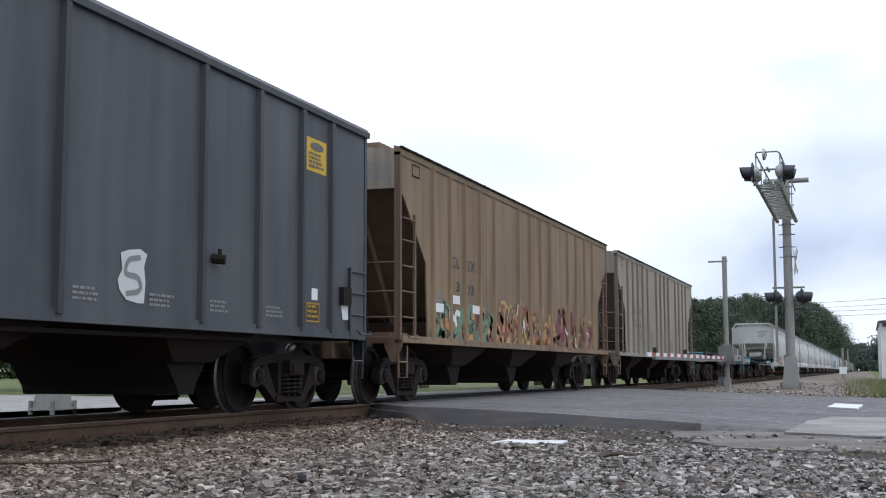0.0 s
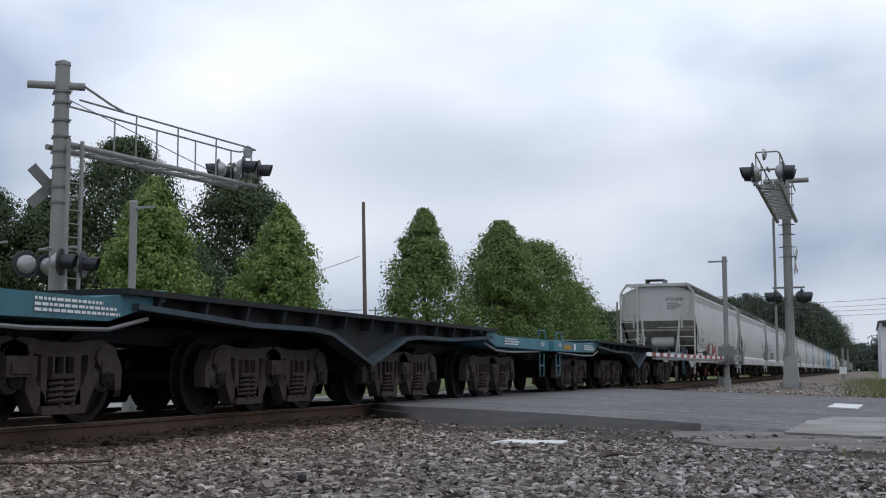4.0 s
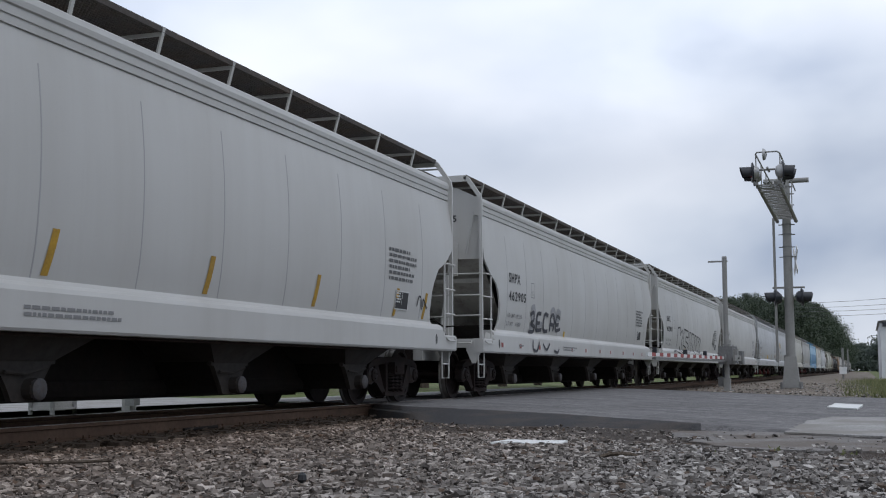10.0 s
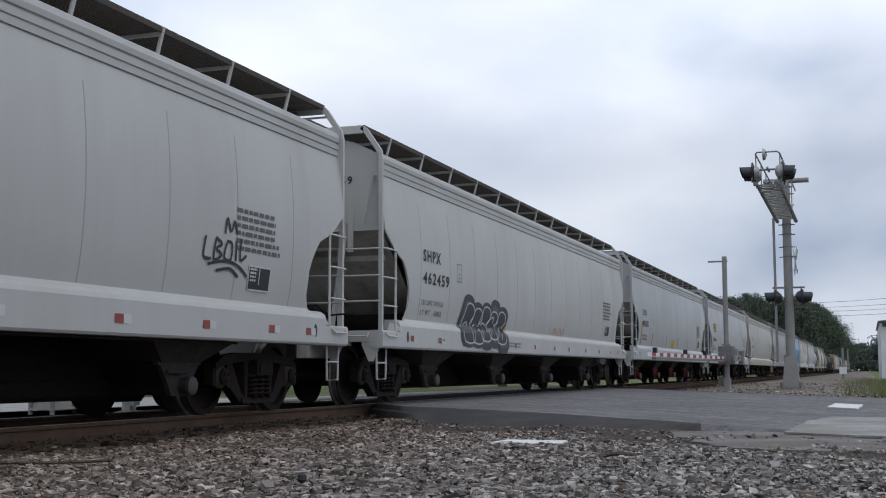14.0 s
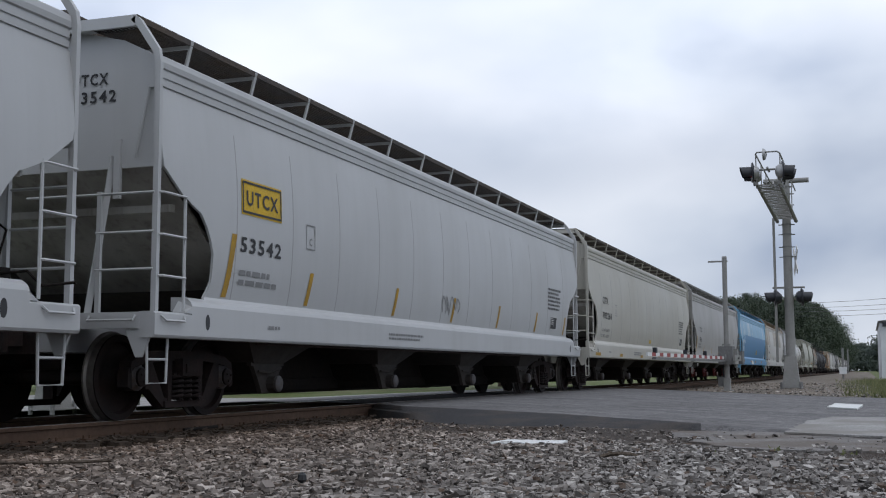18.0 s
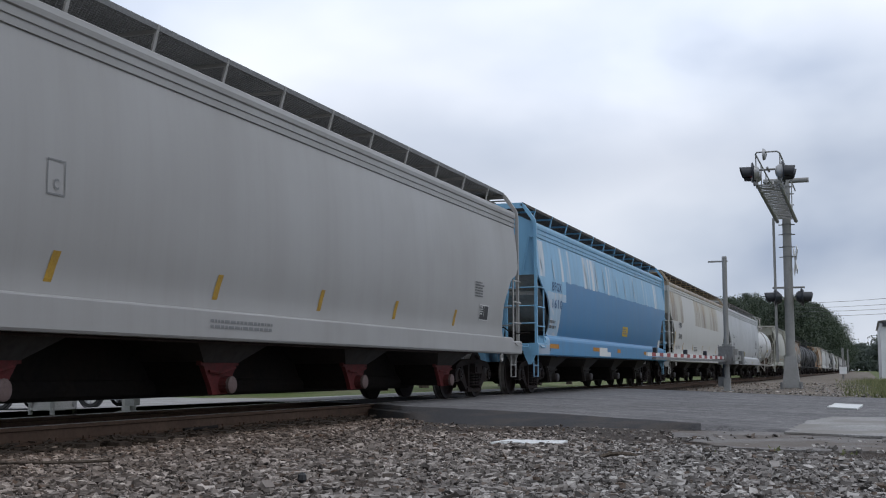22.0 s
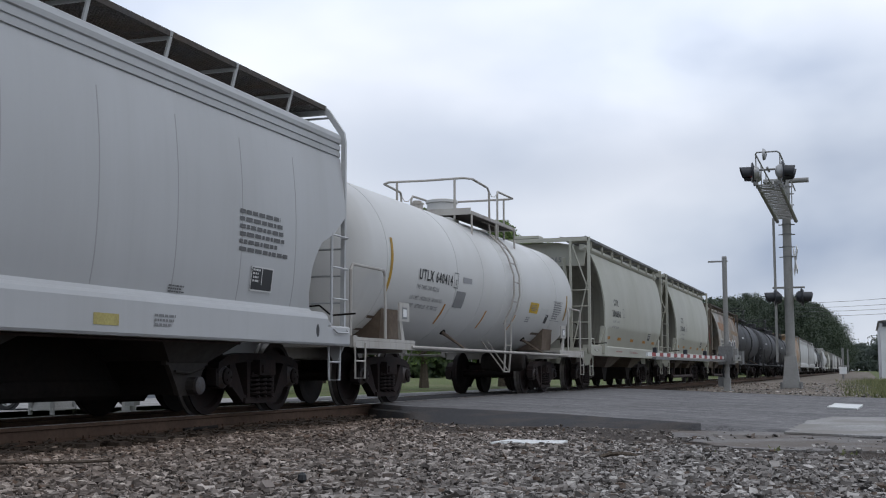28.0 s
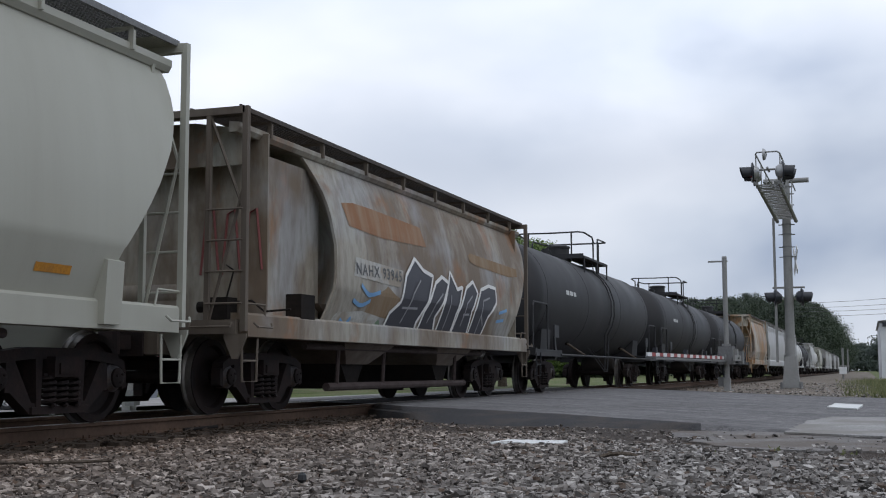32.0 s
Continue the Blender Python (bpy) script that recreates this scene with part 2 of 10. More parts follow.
YELLOW = grimy("reflector_yellow", (0.47, 0.28, 0.035), (0.27, 0.17, 0.05), 5.0, 0.55)
SIGN_YELLOW = grimy("sign_yellow", (0.66, 0.42, 0.03), (0.50, 0.34, 0.05), 4.0, 0.5)
ORANGE = grimy("reflector_orange", (0.55, 0.24, 0.03), (0.35, 0.17, 0.05), 5.0, 0.55)
RED_REFLECT = material("red_reflector", (0.25, 0.035, 0.03), 0.45)
RED_THIN = material("thin_red_spray", (0.27, 0.075, 0.06), 0.6)
RED_TAG = material("bright_red_spray", (0.26, 0.035, 0.04), 0.5)
RED_SPRAY = material("red_spray", (0.21, 0.05, 0.048), 0.55)
BLUE_PALE = material("pale_blue_spray", (0.33, 0.39, 0.46), 0.6)
BLUE_SPRAY = material("blue_spray", (0.16, 0.33, 0.55), 0.6)
WHITE_WORN = ground_cover("worn_white_paint", (0.36, 0.35, 0.32), (0.55, 0.54, 0.50), 1.5, 18, rough=0.65, bump=0.05, dist=0.003, blot=(0.27, 0.22, 0.16), blot_scale=2.0)
WHITE_SPRAY = material("white_spray", (0.68, 0.67, 0.64), 0.55)
ORANGE_SPRAY = material("orange_spray", (0.43, 0.19, 0.075), 0.6)
MAROON_SPRAY = material("maroon_spray", (0.17, 0.035, 0.03), 0.6)
YELLOW_SPRAY = material("yellow_spray", (0.42, 0.30, 0.10), 0.6)
GREEN_SPRAY = material("green_spray", (0.13, 0.20, 0.12), 0.6)
GREY_MIST = material("thin_grey_spray", (0.27, 0.27, 0.275), 0.6)
GREY_SPRAY = material("grey_spray", (0.10, 0.10, 0.115), 0.6)
DARK_SPRAY = material("dark_spray", (0.035, 0.035, 0.045), 0.55)
GALV = ground_cover("galvanised_steel", (0.235, 0.232, 0.222), (0.32, 0.315, 0.30), 1.5, 25, rough=0.55, bump=0.05, dist=0.003)
GALV_DARK = ground_cover("weathered_steel", (0.15, 0.15, 0.15), (0.24, 0.24, 0.235), 1.5, 25, rough=0.6, bump=0.05, dist=0.003)
MESH_DARK = grimy("grating_steel", (0.085, 0.08, 0.078), (0.10, 0.075, 0.055), 2.0, 0.8)
LAMP_BLACK = material("signal_black", (0.02, 0.022, 0.028), 0.45)
SILVER = material("silver_paint", (0.34, 0.34, 0.34), 0.35, 0.3)
SIGN_WHITE = material("sign_white", (0.70, 0.70, 0.69), 0.5)
SIGN_RED = material("barrier_red", (0.30, 0.035, 0.03), 0.5)
BARK = ground_cover("bark", (0.06, 0.045, 0.035), (0.16, 0.13, 0.10), 3.0, 25, bump=0.8, dist=0.03)
POLE_WOOD = ground_cover("pole_wood", (0.12, 0.095, 0.075), (0.25, 0.21, 0.17), 2.0, 30, bump=0.4, dist=0.01)
WIRE = material("wire", (0.03, 0.03, 0.032), 0.6)


def lens_material():
    m = material("red_lens", (0.25, 0.012, 0.012), 0.2)
    b = m.node_tree.nodes["Principled BSDF"]
    b.inputs["Emission Color"].default_value = (1.0, 0.08, 0.05, 1)
    b.inputs["Emission Strength"].default_value = 0.05
    return m


LENS = lens_material()


def leaf_material(name, lo, hi):
    n = Nodes(name, 0.6)
    g = n.t.nodes.new("ShaderNodeNewGeometry")
    n.base(n.ramp(g.outputs["Random Per Island"], (0.0, lo), (0.6, tuple((a + b) / 2 for a, b in zip(lo, hi))), (1.0, hi)))
    glow = n.t.nodes.new("ShaderNodeBsdfTranslucent")
    both = n.t.nodes.new("ShaderNodeMixShader")
    both.inputs[0].default_value = 0.35
    n.link(n.b.inputs["Base Color"].links[0].from_socket, glow.inputs["Color"])
    n.link(n.b.outputs[0], both.inputs[1])
    n.link(glow.outputs[0], both.inputs[2])
    n.link(both.outputs[0], n.t.nodes["Material Output"].inputs["Surface"])
    return n.m


LEAF_BRIGHT = leaf_material("bright_leaf", (0.095, 0.16, 0.034), (0.26, 0.355, 0.088))
LEAF_MID = leaf_material("mid_leaf", (0.075, 0.13, 0.032), (0.21, 0.285, 0.078))
LEAF_DARK = leaf_material("dark_leaf", (0.03, 0.055, 0.022), (0.085, 0.12, 0.042))
LEAF_FAR = leaf_material("far_leaf", (0.028, 0.045, 0.027), (0.070, 0.092, 0.050))
# aerial haze is mixed into this paler leaf colour
LEAF_HAZE = leaf_material("haze_tinted_leaf", (0.055, 0.075, 0.062), (0.10, 0.125, 0.10))
BLADE = leaf_material("grass_blade", (0.085, 0.105, 0.038), (0.25, 0.25, 0.115))


# ---- mesh tools ----
def box(bm, x0, x1, y0, y1, z0, z1):
    v = [bm.verts.new((x, y, z)) for z in (z0, z1) for y in (y0, y1) for x in (x0, x1)]
    for f in ((0, 2, 3, 1), (4, 5, 7, 6), (0, 1, 5, 4), (2, 6, 7, 3), (0, 4, 6, 2), (1, 3, 7, 5)):
        bm.faces.new([v[i] for i in f])
    return bm


def prism(bm, poly, axis, a, b):
    """Extrudes a polygon along x, y or z from a to b. The polygon gives the other two coordinates in order."""
    def place(p, c):
        return {"x": (c, p[0], p[1]), "y": (p[0], c, p[1]), "z": (p[0], p[1], c)}[axis]
    lo = [bm.verts.new(place(p, a)) for p in poly]
    hi = [bm.verts.new(place(p, b)) for p in poly]
    n = len(poly)
    for i in range(n):
        bm.faces.new((lo[i], lo[(i + 1) % n], hi[(i + 1) % n], hi[i]))
    bm.faces.new(lo[::-1])
    bm.faces.new(hi)
    return bm


def rings(bm, loops, caps=True, closed=True):
    """Joins equal rings of points by faces."""
    rows = [[bm.verts.new(p) for p in ring] for ring in loops]
    n = len(rows[0])
    for a, b in zip(rows, rows[1:]):
        for i in range(n if closed else n - 1):
            bm.faces.new((a[i], a[(i + 1) % n], b[(i + 1) % n], b[i]))
    if caps:
        bm.faces.new(rows[0][::-1])
        bm.faces.new(rows[-1])
    return bm


def rod(bm, p, q, r, r2=None, n=8):
    p, q = Vector(p), Vector(q)
    d = (q - p).normalized()
    u = d.cross(Vector((0, 0, 1)) if abs(d.z) < 0.9 else Vector((1, 0, 0))).normalized()
    w = d.cross(u)
    r2 = r if r2 is None else r2
    ring = [u * math.cos(2 * math.pi * i / n) + w * math.sin(2 * math.pi * i / n) for i in range(n)]
    return rings(bm, [[p + c * r for c in ring], [q + c * r2 for c in ring]])


def tube(bm, pts, r, n=6):
    """A round bar along a bent line."""
    pts = [Vector(p) for p in pts]
    loops = []
    u = None
    for i, p in enumerate(pts):
        d = (pts[min(i + 1, len(pts) - 1)] - pts[max(i - 1, 0)]).normalized()
        if u is None:
            u = d.cross(Vector((0, 0, 1)) if abs(d.z) < 0.9 else Vector((1, 0, 0))).normalized()
        u = (u - d * u.dot(d)).normalized()
        w = d.cross(u)
        loops.append([p + (u * math.cos(2 * math.pi * k / n) + w * math.sin(2 * math.pi * k / n)) * r for k in range(n)])
    return rings(bm, loops)


def turned(bm, prof, axis="x", n=24, centre=(0, 0, 0), caps=True):
    """A body of revolution; prof holds (place on the axis, radius)."""
    loops = []
    for a, r in prof:
        ring = []
        for k in range(n):
            c, s = r * math.cos(2 * math.pi * k / n), r * math.sin(2 * math.pi * k / n)
            p = {"x": (a, c, s), "y": (c, a, s), "z": (c, s, a)}[axis]
            ring.append(tuple(p[i] + centre[i] for i in range(3)))
        loops.append(ring)
    return rings(bm, loops, caps)


def finish(bm, name, smooth=False, angle=35, bevel=0.0):
    if bevel:
        sharp = [e for e in bm.edges if len(e.link_faces) == 2 and e.calc_face_angle(0) > 0.6]
        bmesh.ops.bevel(bm, geom=sharp, offset=bevel, segments=1, affect="EDGES", profile=0.7)
    bmesh.ops.recalc_face_normals(bm, faces=bm.faces)
    if smooth:
        for f in bm.faces:
            f.smooth = True
        lim = radians(angle)
        for e in bm.edges:
            if len(e.link_faces) == 2 and e.calc_face_angle(0) > lim:
                e.smooth = False
    me = bpy.data.meshes.new(name)
    bm.to_mesh(me)
    bm.free()
    return me


SHARED = {}


def shared(key, build, name, smooth=False, bevel=0.0, angle=35):
    """One mesh for all alike pieces."""
    if key not in SHARED:
        bm = bmesh.new()
        build(bm)
        SHARED[key] = finish(bm, name, smooth, angle, bevel)
        SHARED[key].materials.append(None)
    return SHARED[key]


def place(name, me, mat, parent=None, at=(0, 0, 0), turn=0.0, label="", m=None):
    """Links a mesh as one object, with its material on the object."""
    ob = new(name, me)
    if not me.materials:
        me.materials.append(None)
    ob.material_slots[0].link = "OBJECT"
    ob.material_slots[0].material = mat
    ob.matrix_basis = m if m is not None else Matrix.Translation(at) @ Matrix.Rotation(turn, 4, "Z")
    ob.parent = parent
    if label:
        tagged(ob, label)
    return ob


def part(name, bm, mat, parent=None, label="", smooth=False, bevel=0.0, angle=35):
    me = finish(bm, name, smooth, angle, bevel)
    me.materials.append(mat)
    ob = new(name, me)
    ob.parent = parent
    if label:
        tagged(ob, label)
    return ob


def thing(name, label, category, group="", kind="", at=None):
    ob = new(name)
    ob.empty_display_size = 0.3
    if at is not None:
        ob.matrix_basis = at
    return tagged(ob, label, category, group, kind)


LETTERS = {}


def letters(text):
    """The mesh data of a line of writing, in a box one unit wide and high."""
    if text not in LETTERS:
        cu = bpy.data.curves.new("writing", "FONT")
        cu.body = text
        cu.resolution_u = 2
        cu.offset = 0.022
        cu.space_character = 1.22
        ob = bpy.data.objects.new("writing", cu)
        me = bpy.data.meshes.new_from_object(ob)
        bpy.data.objects.remove(ob)
        co = np.empty(len(me.vertices) * 3)
        me.vertices.foreach_get("co", co)
        co = co.reshape(-1, 3)
        lo, hi = co.min(0), co.max(0)
        co = (co - lo)[:, :2] / (hi - lo)[:2]
        LETTERS[text] = co, [tuple(p.vertices) for p in me.polygons]
        bpy.data.meshes.remove(me)
    return LETTERS[text]


def polar(shift, dist, z=0.0):
    """A place by its sideways shift per metre from the line of sight and its distance along it."""
    return Vector((dist * (0.943 * shift - 0.332), dist * (0.332 * shift + 0.943), z))


# ---- ground, track and road ----
def ground_z(x, y):
    """Height of the open ground: level beside the track, falling gently behind it."""
    if x > -10.0:
        return -0.17 - 0.055 * min(1.0, max(0.0, (-6.1 - x) / 0.8))
    return -0.225 - 0.36 * min(1.0, (-10.0 - x) / 11.0)


def sheet(name, xs, ys, height, mat, label, category, drop=0.0):
    rows = [[(x, y, height(x, y) - drop) for x in xs] for y in ys]
    n = len(xs)
    verts = [p for r in rows for p in r]
    faces = [(j * n + i, j * n + i + 1, (j + 1) * n + i + 1, (j + 1) * n + i)
             for j in range(len(ys) - 1) for i in range(n - 1)]
    me = bpy.data.meshes.new(name)
    me.from_pydata(verts, [], faces)
    me.materials.append(mat)
    return tagged(new(name, me), label, category, kind="structure")


WIDE_X = [-2600, -900, -400, -200, -100, -60, -40, -30] + list(range(-22, 8, 2)) + [10, 20, 40, 80, 200, 500, 1200, 2600]
WIDE_Y = [-900, -400, -200, -100, -50, -20] + list(range(0, 60, 6)) + [70, 90, 120, 180, 300, 600, 1200, 2800]
sheet("ground", WIDE_X, WIDE_Y, ground_z, GRASS, "patchy green grass and dirt beside the railway", "ground", drop=0.06)
sheet("gravel_yard", [-10.6, -10, -9, -8, -7.4, -6.9, -6.5, -6.1, -5, -3, -1, 1, 3, 6, 9], [-60, -20, 0, 4, 8, 12, 16, 20],
      lambda x, y: ground_z(x, y), GRAVEL, "grey crushed-stone gravel beside the rails", "gravel")
sheet("dirt_verge", [-5.6, -4, -2, -0.4, 0.9], [31, 36, 45, 60, 90, 140, 240, 500],
      lambda x, y: -0.13 if x < 0 else -0.215, DIRT, "bare tan dirt and gravel beyond the road", "dirt")
prism(bed := bmesh.new(), [(-2.9, -0.30), (-1.5, -0.222), (1.5, -0.222), (2.9, -0.30)], "y", -420, 950)
tagged(part("ballast_bed", bed, GRAVEL), "grey stone ballast under the track", "ballast", kind="structure").location = (TRACK_X, 0, 0)

track = thing("railway_track", "rusty steel rails on dark wooden sleepers", "railway track", kind="structure",
              at=pose(TRACK_X, 0, 0))


def rail_section(bm):
    half = [(0.0, -0.172), (0.07, -0.172), (0.07, -0.160), (0.012, -0.140), (0.010, -0.045), (0.034, -0.036), (0.037, -0.008), (0.030, 0.0)]
    poly = half + [(-x, z) for x, z in half[::-1][:-1]]
    prism(bm, poly[1:], "y", -420, 950)


for side in (0.755, -0.755):
    place("rail", shared("rail", rail_section, "rail"), RAIL_RUST, track, (side, 0, 0), label="rusty brown steel rail")
    head = shared("railhead", lambda b: box(b, -0.026, 0.026, -420, 950, 0.0005, 0.003), "rail_head")
    place("rail_head", head, RAIL_TOP, track, (side, 0, 0), label="polished running surface")

tie_rand = random.Random(5)
for i in range(-30, 34):
    y = i * 0.53 + 0.2
    if y < 16.5:
        me = shared(f"tie{i % 4}", lambda b: box(b, -1.32 - 0.06 * (i % 4), 1.30 + 0.05 * (i % 3), -0.115, 0.115, -0.30, -0.168), "tie", bevel=0.012)
        place("tie", me, TIE, track, (0, y, tie_rand.uniform(-0.01, 0.012)), tie_rand.uniform(-0.02, 0.02))
        plate = shared("tieplate", lambda b: [box(b, -0.17, 0.17, -0.09, 0.09, -0.168, -0.150)] +
                       [rod(b, (sx, sy, -0.16), (sx, sy, -0.118), 0.014, n=5) for sx in (-0.11, 0.11) for sy in (-0.05, 0.05)], "tie_plate")
        for side in (0.755, -0.755):
            place("tie_plate", plate, RAIL_RUST, track, (side, y, 0.002))
far_ties = bmesh.new()
for i in range(66, 600):
    box(far_ties, -1.3, 1.3, i * 0.53 + 0.09, i * 0.53 + 0.31, -0.30, -0.168)
tagged(part("far_ties", far_ties, TIE, track, "dark wooden sleepers running into the distance"), kind="stuff")


# the road crosses the track at a slant
GAUGE_L, GAUGE_R = TRACK_X - 0.755, TRACK_X + 0.755
EDGE_TOP = [polar(u, d) for u, d in ((-0.0340, 17.9), (-0.0227, 17.8), (0.0409, 16.9), (0.1020, 15.96), (0.1606, 14.9), (0.2130, 14.1), (0.285, 13.0), (0.40, 11.6))]
EDGE_LOW = [polar(u, d) for u, d in ((-0.0340, 17.3), (-0.0227, 16.3), (0.0409, 15.15), (0.1020, 14.75), (0.1606, 14.25), (0.2130, 13.85), (0.285, 12.85), (0.40, 11.4))]


EDGE_TOP.insert(0, Vector((GAUGE_R + 0.05, 17.9, 0)))
EDGE_LOW.insert(0, Vector((GAUGE_R + 0.05, 17.55, 0)))


def near_edge(x):
    if x < -7.5:
        return 17.9 - 0.6 * (max(x, -12.0) + 7.5) - 0.3 * min(0.0, x + 12.0)
    return float(np.interp(x, [p.x for p in EDGE_TOP], [p.y for p in EDGE_TOP])) if x < EDGE_TOP[-1].x else EDGE_TOP[-1].y - 0.9 * (x - EDGE_TOP[-1].x)


def far_edge(x):
    return 33.5 - 0.75 * (max(x, -12.0) + 4.1) - 0.3 * min(0.0, x + 12.0)


def road_z(x):
    off = abs(x - TRACK_X)
    if off < 1.7:
        return -0.004
    if x > TRACK_X:
        return -0.004 - 0.13 * min(1.0, (off - 1.7) / 6.0)
    return -0.004 - 0.55 * min(1.0, (off - 1.7) / 12.5)


def road_strip(name, xs, mat, lo, hi, label, lift=0.0, cat="road"):
    verts, faces = [], []
    steps = 8
    for x in xs:
        a, b = lo(x), hi(x)
        verts += [(x, a + (b - a) * k / steps, road_z(x) + lift) for k in range(steps + 1)]
    m = steps + 1
    for i in range(len(xs) - 1):
        for k in range(steps):
            faces.append((i * m + k, (i + 1) * m + k, (i + 1) * m + k + 1, i * m + k + 1))
    me = bpy.data.meshes.new(name)
    me.from_pydata(verts, [], faces)
    me.materials.append(mat)
    return tagged(new(name, me), label, cat, kind="structure")


road_strip("road_east", [GAUGE_R + 0.045, -6.5, -5.5, -4.5, -3.5, -2.5, -1.5, -0.5, 1, 4, 8, 14, 24, 40], ASPHALT, near_edge, far_edge,
           "worn grey asphalt road rising to the crossing")
road_strip("road_crossing", [GAUGE_L + 0.11, TRACK_X, GAUGE_R - 0.11], ASPHALT_NEW, near_edge, far_edge, "dark asphalt between the rails of the crossing")
road_strip("road_approach", [-13.6, -12, -10.5, GAUGE_L - 0.045], ASPHALT, near_edge, far_edge, "grey asphalt road just behind the rails")
road_strip("road_west", [-90, -60, -40, -30, -26, -22, -20, -18, -16, -14, -13.6], CONCRETE, near_edge, far_edge,
           "pale grey road beyond the railway crossing")


def shoulder(bm, sign, edge, reach):
    xs = [GAUGE_R + 0.1, -6.5, -5.5, -4.5, -3.5, -2.5, -1.5, -0.5]
    top = [bm.verts.new((x, edge(x), road_z(x) + 0.003)) for x in xs]
    low = [bm.verts.new((x - 0.2 * sign * reach, edge(x) - sign * reach, -0.2)) for x in xs]
    lip = [bm.verts.new((x + 0.1 * sign, edge(x) + 0.25 * sign, road_z(x) + 0.004)) for x in xs]
    for a, b in ((top, low), (lip, top)):
        for i in range(len(xs) - 1):
            bm.faces.new((a[i], a[i + 1], b[i + 1], b[i]))


far_ramp = bmesh.new()
shoulder(far_ramp, -1, far_edge, 0.45)
tagged(part("road_edge_far", far_ramp, ASPHALT_NEW), "dark asphalt ramp along the raised road edge", "road edge", kind="structure")


def near_ramp():
    """The thick dark lip of the resurfaced crossing, thinning out away from the track."""
    rnd = random.Random(8)
    bm = bmesh.new()
    rows = []
    for k in range(len(EDGE_TOP) - 1):
        for j in range(10):
            f = j / 10
            a, b = EDGE_TOP[k].lerp(EDGE_TOP[k + 1], f), EDGE_LOW[k].lerp(EDGE_LOW[k + 1], f)
            h = max(0.0, 1 - (k + f) / 6.2)
            z = road_z(a.x) + 0.005
            out = (a - b).normalized()
            rough = 0.0 if k < 2 else 1.0
            lip = a + out * (0.10 + rough * rnd.uniform(-0.04, 0.10))
            toe = b + out * rough * rnd.uniform(-0.10, 0.10)
            m1 = a.lerp(toe, 0.25 + rough * rnd.uniform(-0.03, 0.03))
            rows.append([bm.verts.new((p.x, p.y, q)) for p, q in ((lip, z), (a, z), (m1, z - 0.07 * h - 0.004), (a.lerp(toe, 0.62), z * 0.45 - 0.17 * 0.55 + 0.012 * h), (toe, -0.185 if k else -0.24))])
    worn_edge = bmesh.new()
    for k, (p, q) in enumerate(zip(rows, rows[1:])):
        for i in range(4):
            quad = (p[i], q[i], q[i + 1], p[i + 1])
            if k < 60:
                bm.faces.new(quad)
            else:
                worn_edge.faces.new([worn_edge.verts.new(v.co) for v in quad])
    bmesh.ops.remove_doubles(worn_edge, verts=worn_edge.verts, dist=0.0005)
    tagged(part("road_edge_worn", worn_edge, ASPHALT, smooth=True), "worn grey asphalt edge where road meets gravel", "road edge", kind="structure")
    tagged(part("road_edge_near", bm, ASPHALT_NEW, smooth=True), "dark asphalt ramp along the raised road edge", "road edge", kind="structure")


near_ramp()


def flat_patch(name, poly, z, mat, label, cat, thick=0.02):
    bm = prism(bmesh.new(), poly, "z", z - thick, z)
    return tagged(part(name, bm, mat), label, cat, kind="structure")


def ragged(corners, seed, amount, step=0.12):
    """A closed outline with uneven edges through the given corners."""
    rnd = random.Random(seed)
    out = []
    for (ax, ay), (bx, by) in zip(corners, corners[1:] + corners[:1]):
        n = max(1, min(40, int(math.hypot(bx - ax, by - ay) / step)))
        out += [(ax + (bx - ax) * k / n + rnd.uniform(-amount, amount), ay + (by - ay) * k / n + rnd.uniform(-amount, amount)) for k in range(n)]
    return out


flat_patch("pavement_apron", ragged([(-0.82, 13.1), (-0.80, 14.6), (-0.72, 16.2), (-0.45, 17.6), (0.4, 17.5), (2.6, 16.6), (2.6, 10.4), (0.16, 12.5)], 4, 0.035), -0.126, CONCRETE,
           "pale concrete apron beside the asphalt road", "pavement")
flat_patch("road_shoulder", ragged([(-2.1, 13.25), (-1.64, 13.6), (-0.84, 13.6), (0.3, 13.2), (2.4, 11.6), (2.2, 8.9), (0.9, 9.9), (0.1, 10.5), (-0.62, 10.5), (-1.14, 10.7), (-1.57, 11.7)], 5, 0.10), -0.150, SHOULDER,
           "dusty grey shoulder strewn with gravel", "road")
flat_patch("stop_line_east", ragged([(-0.66, 21.7), (-0.16, 20.8), (-0.08, 23.3), (-0.58, 24.1)], 9, 0.02), -0.108, ROAD_PAINT,
           "white painted stop line on the asphalt", "road marking")
worn = random.Random(3)
edge_a = [(-3.30 + 0.066 * i, 10.70 + worn.uniform(-0.08, 0.08)) for i in range(11)]
edge_b = [(-2.68 - 0.066 * i, 11.14 + worn.uniform(-0.06, 0.06)) for i in range(10)]
flat_patch("worn_line_mark", edge_a + edge_b, -0.138, ROAD_PAINT, "chipped white paint patch among the gravel", "road marking")


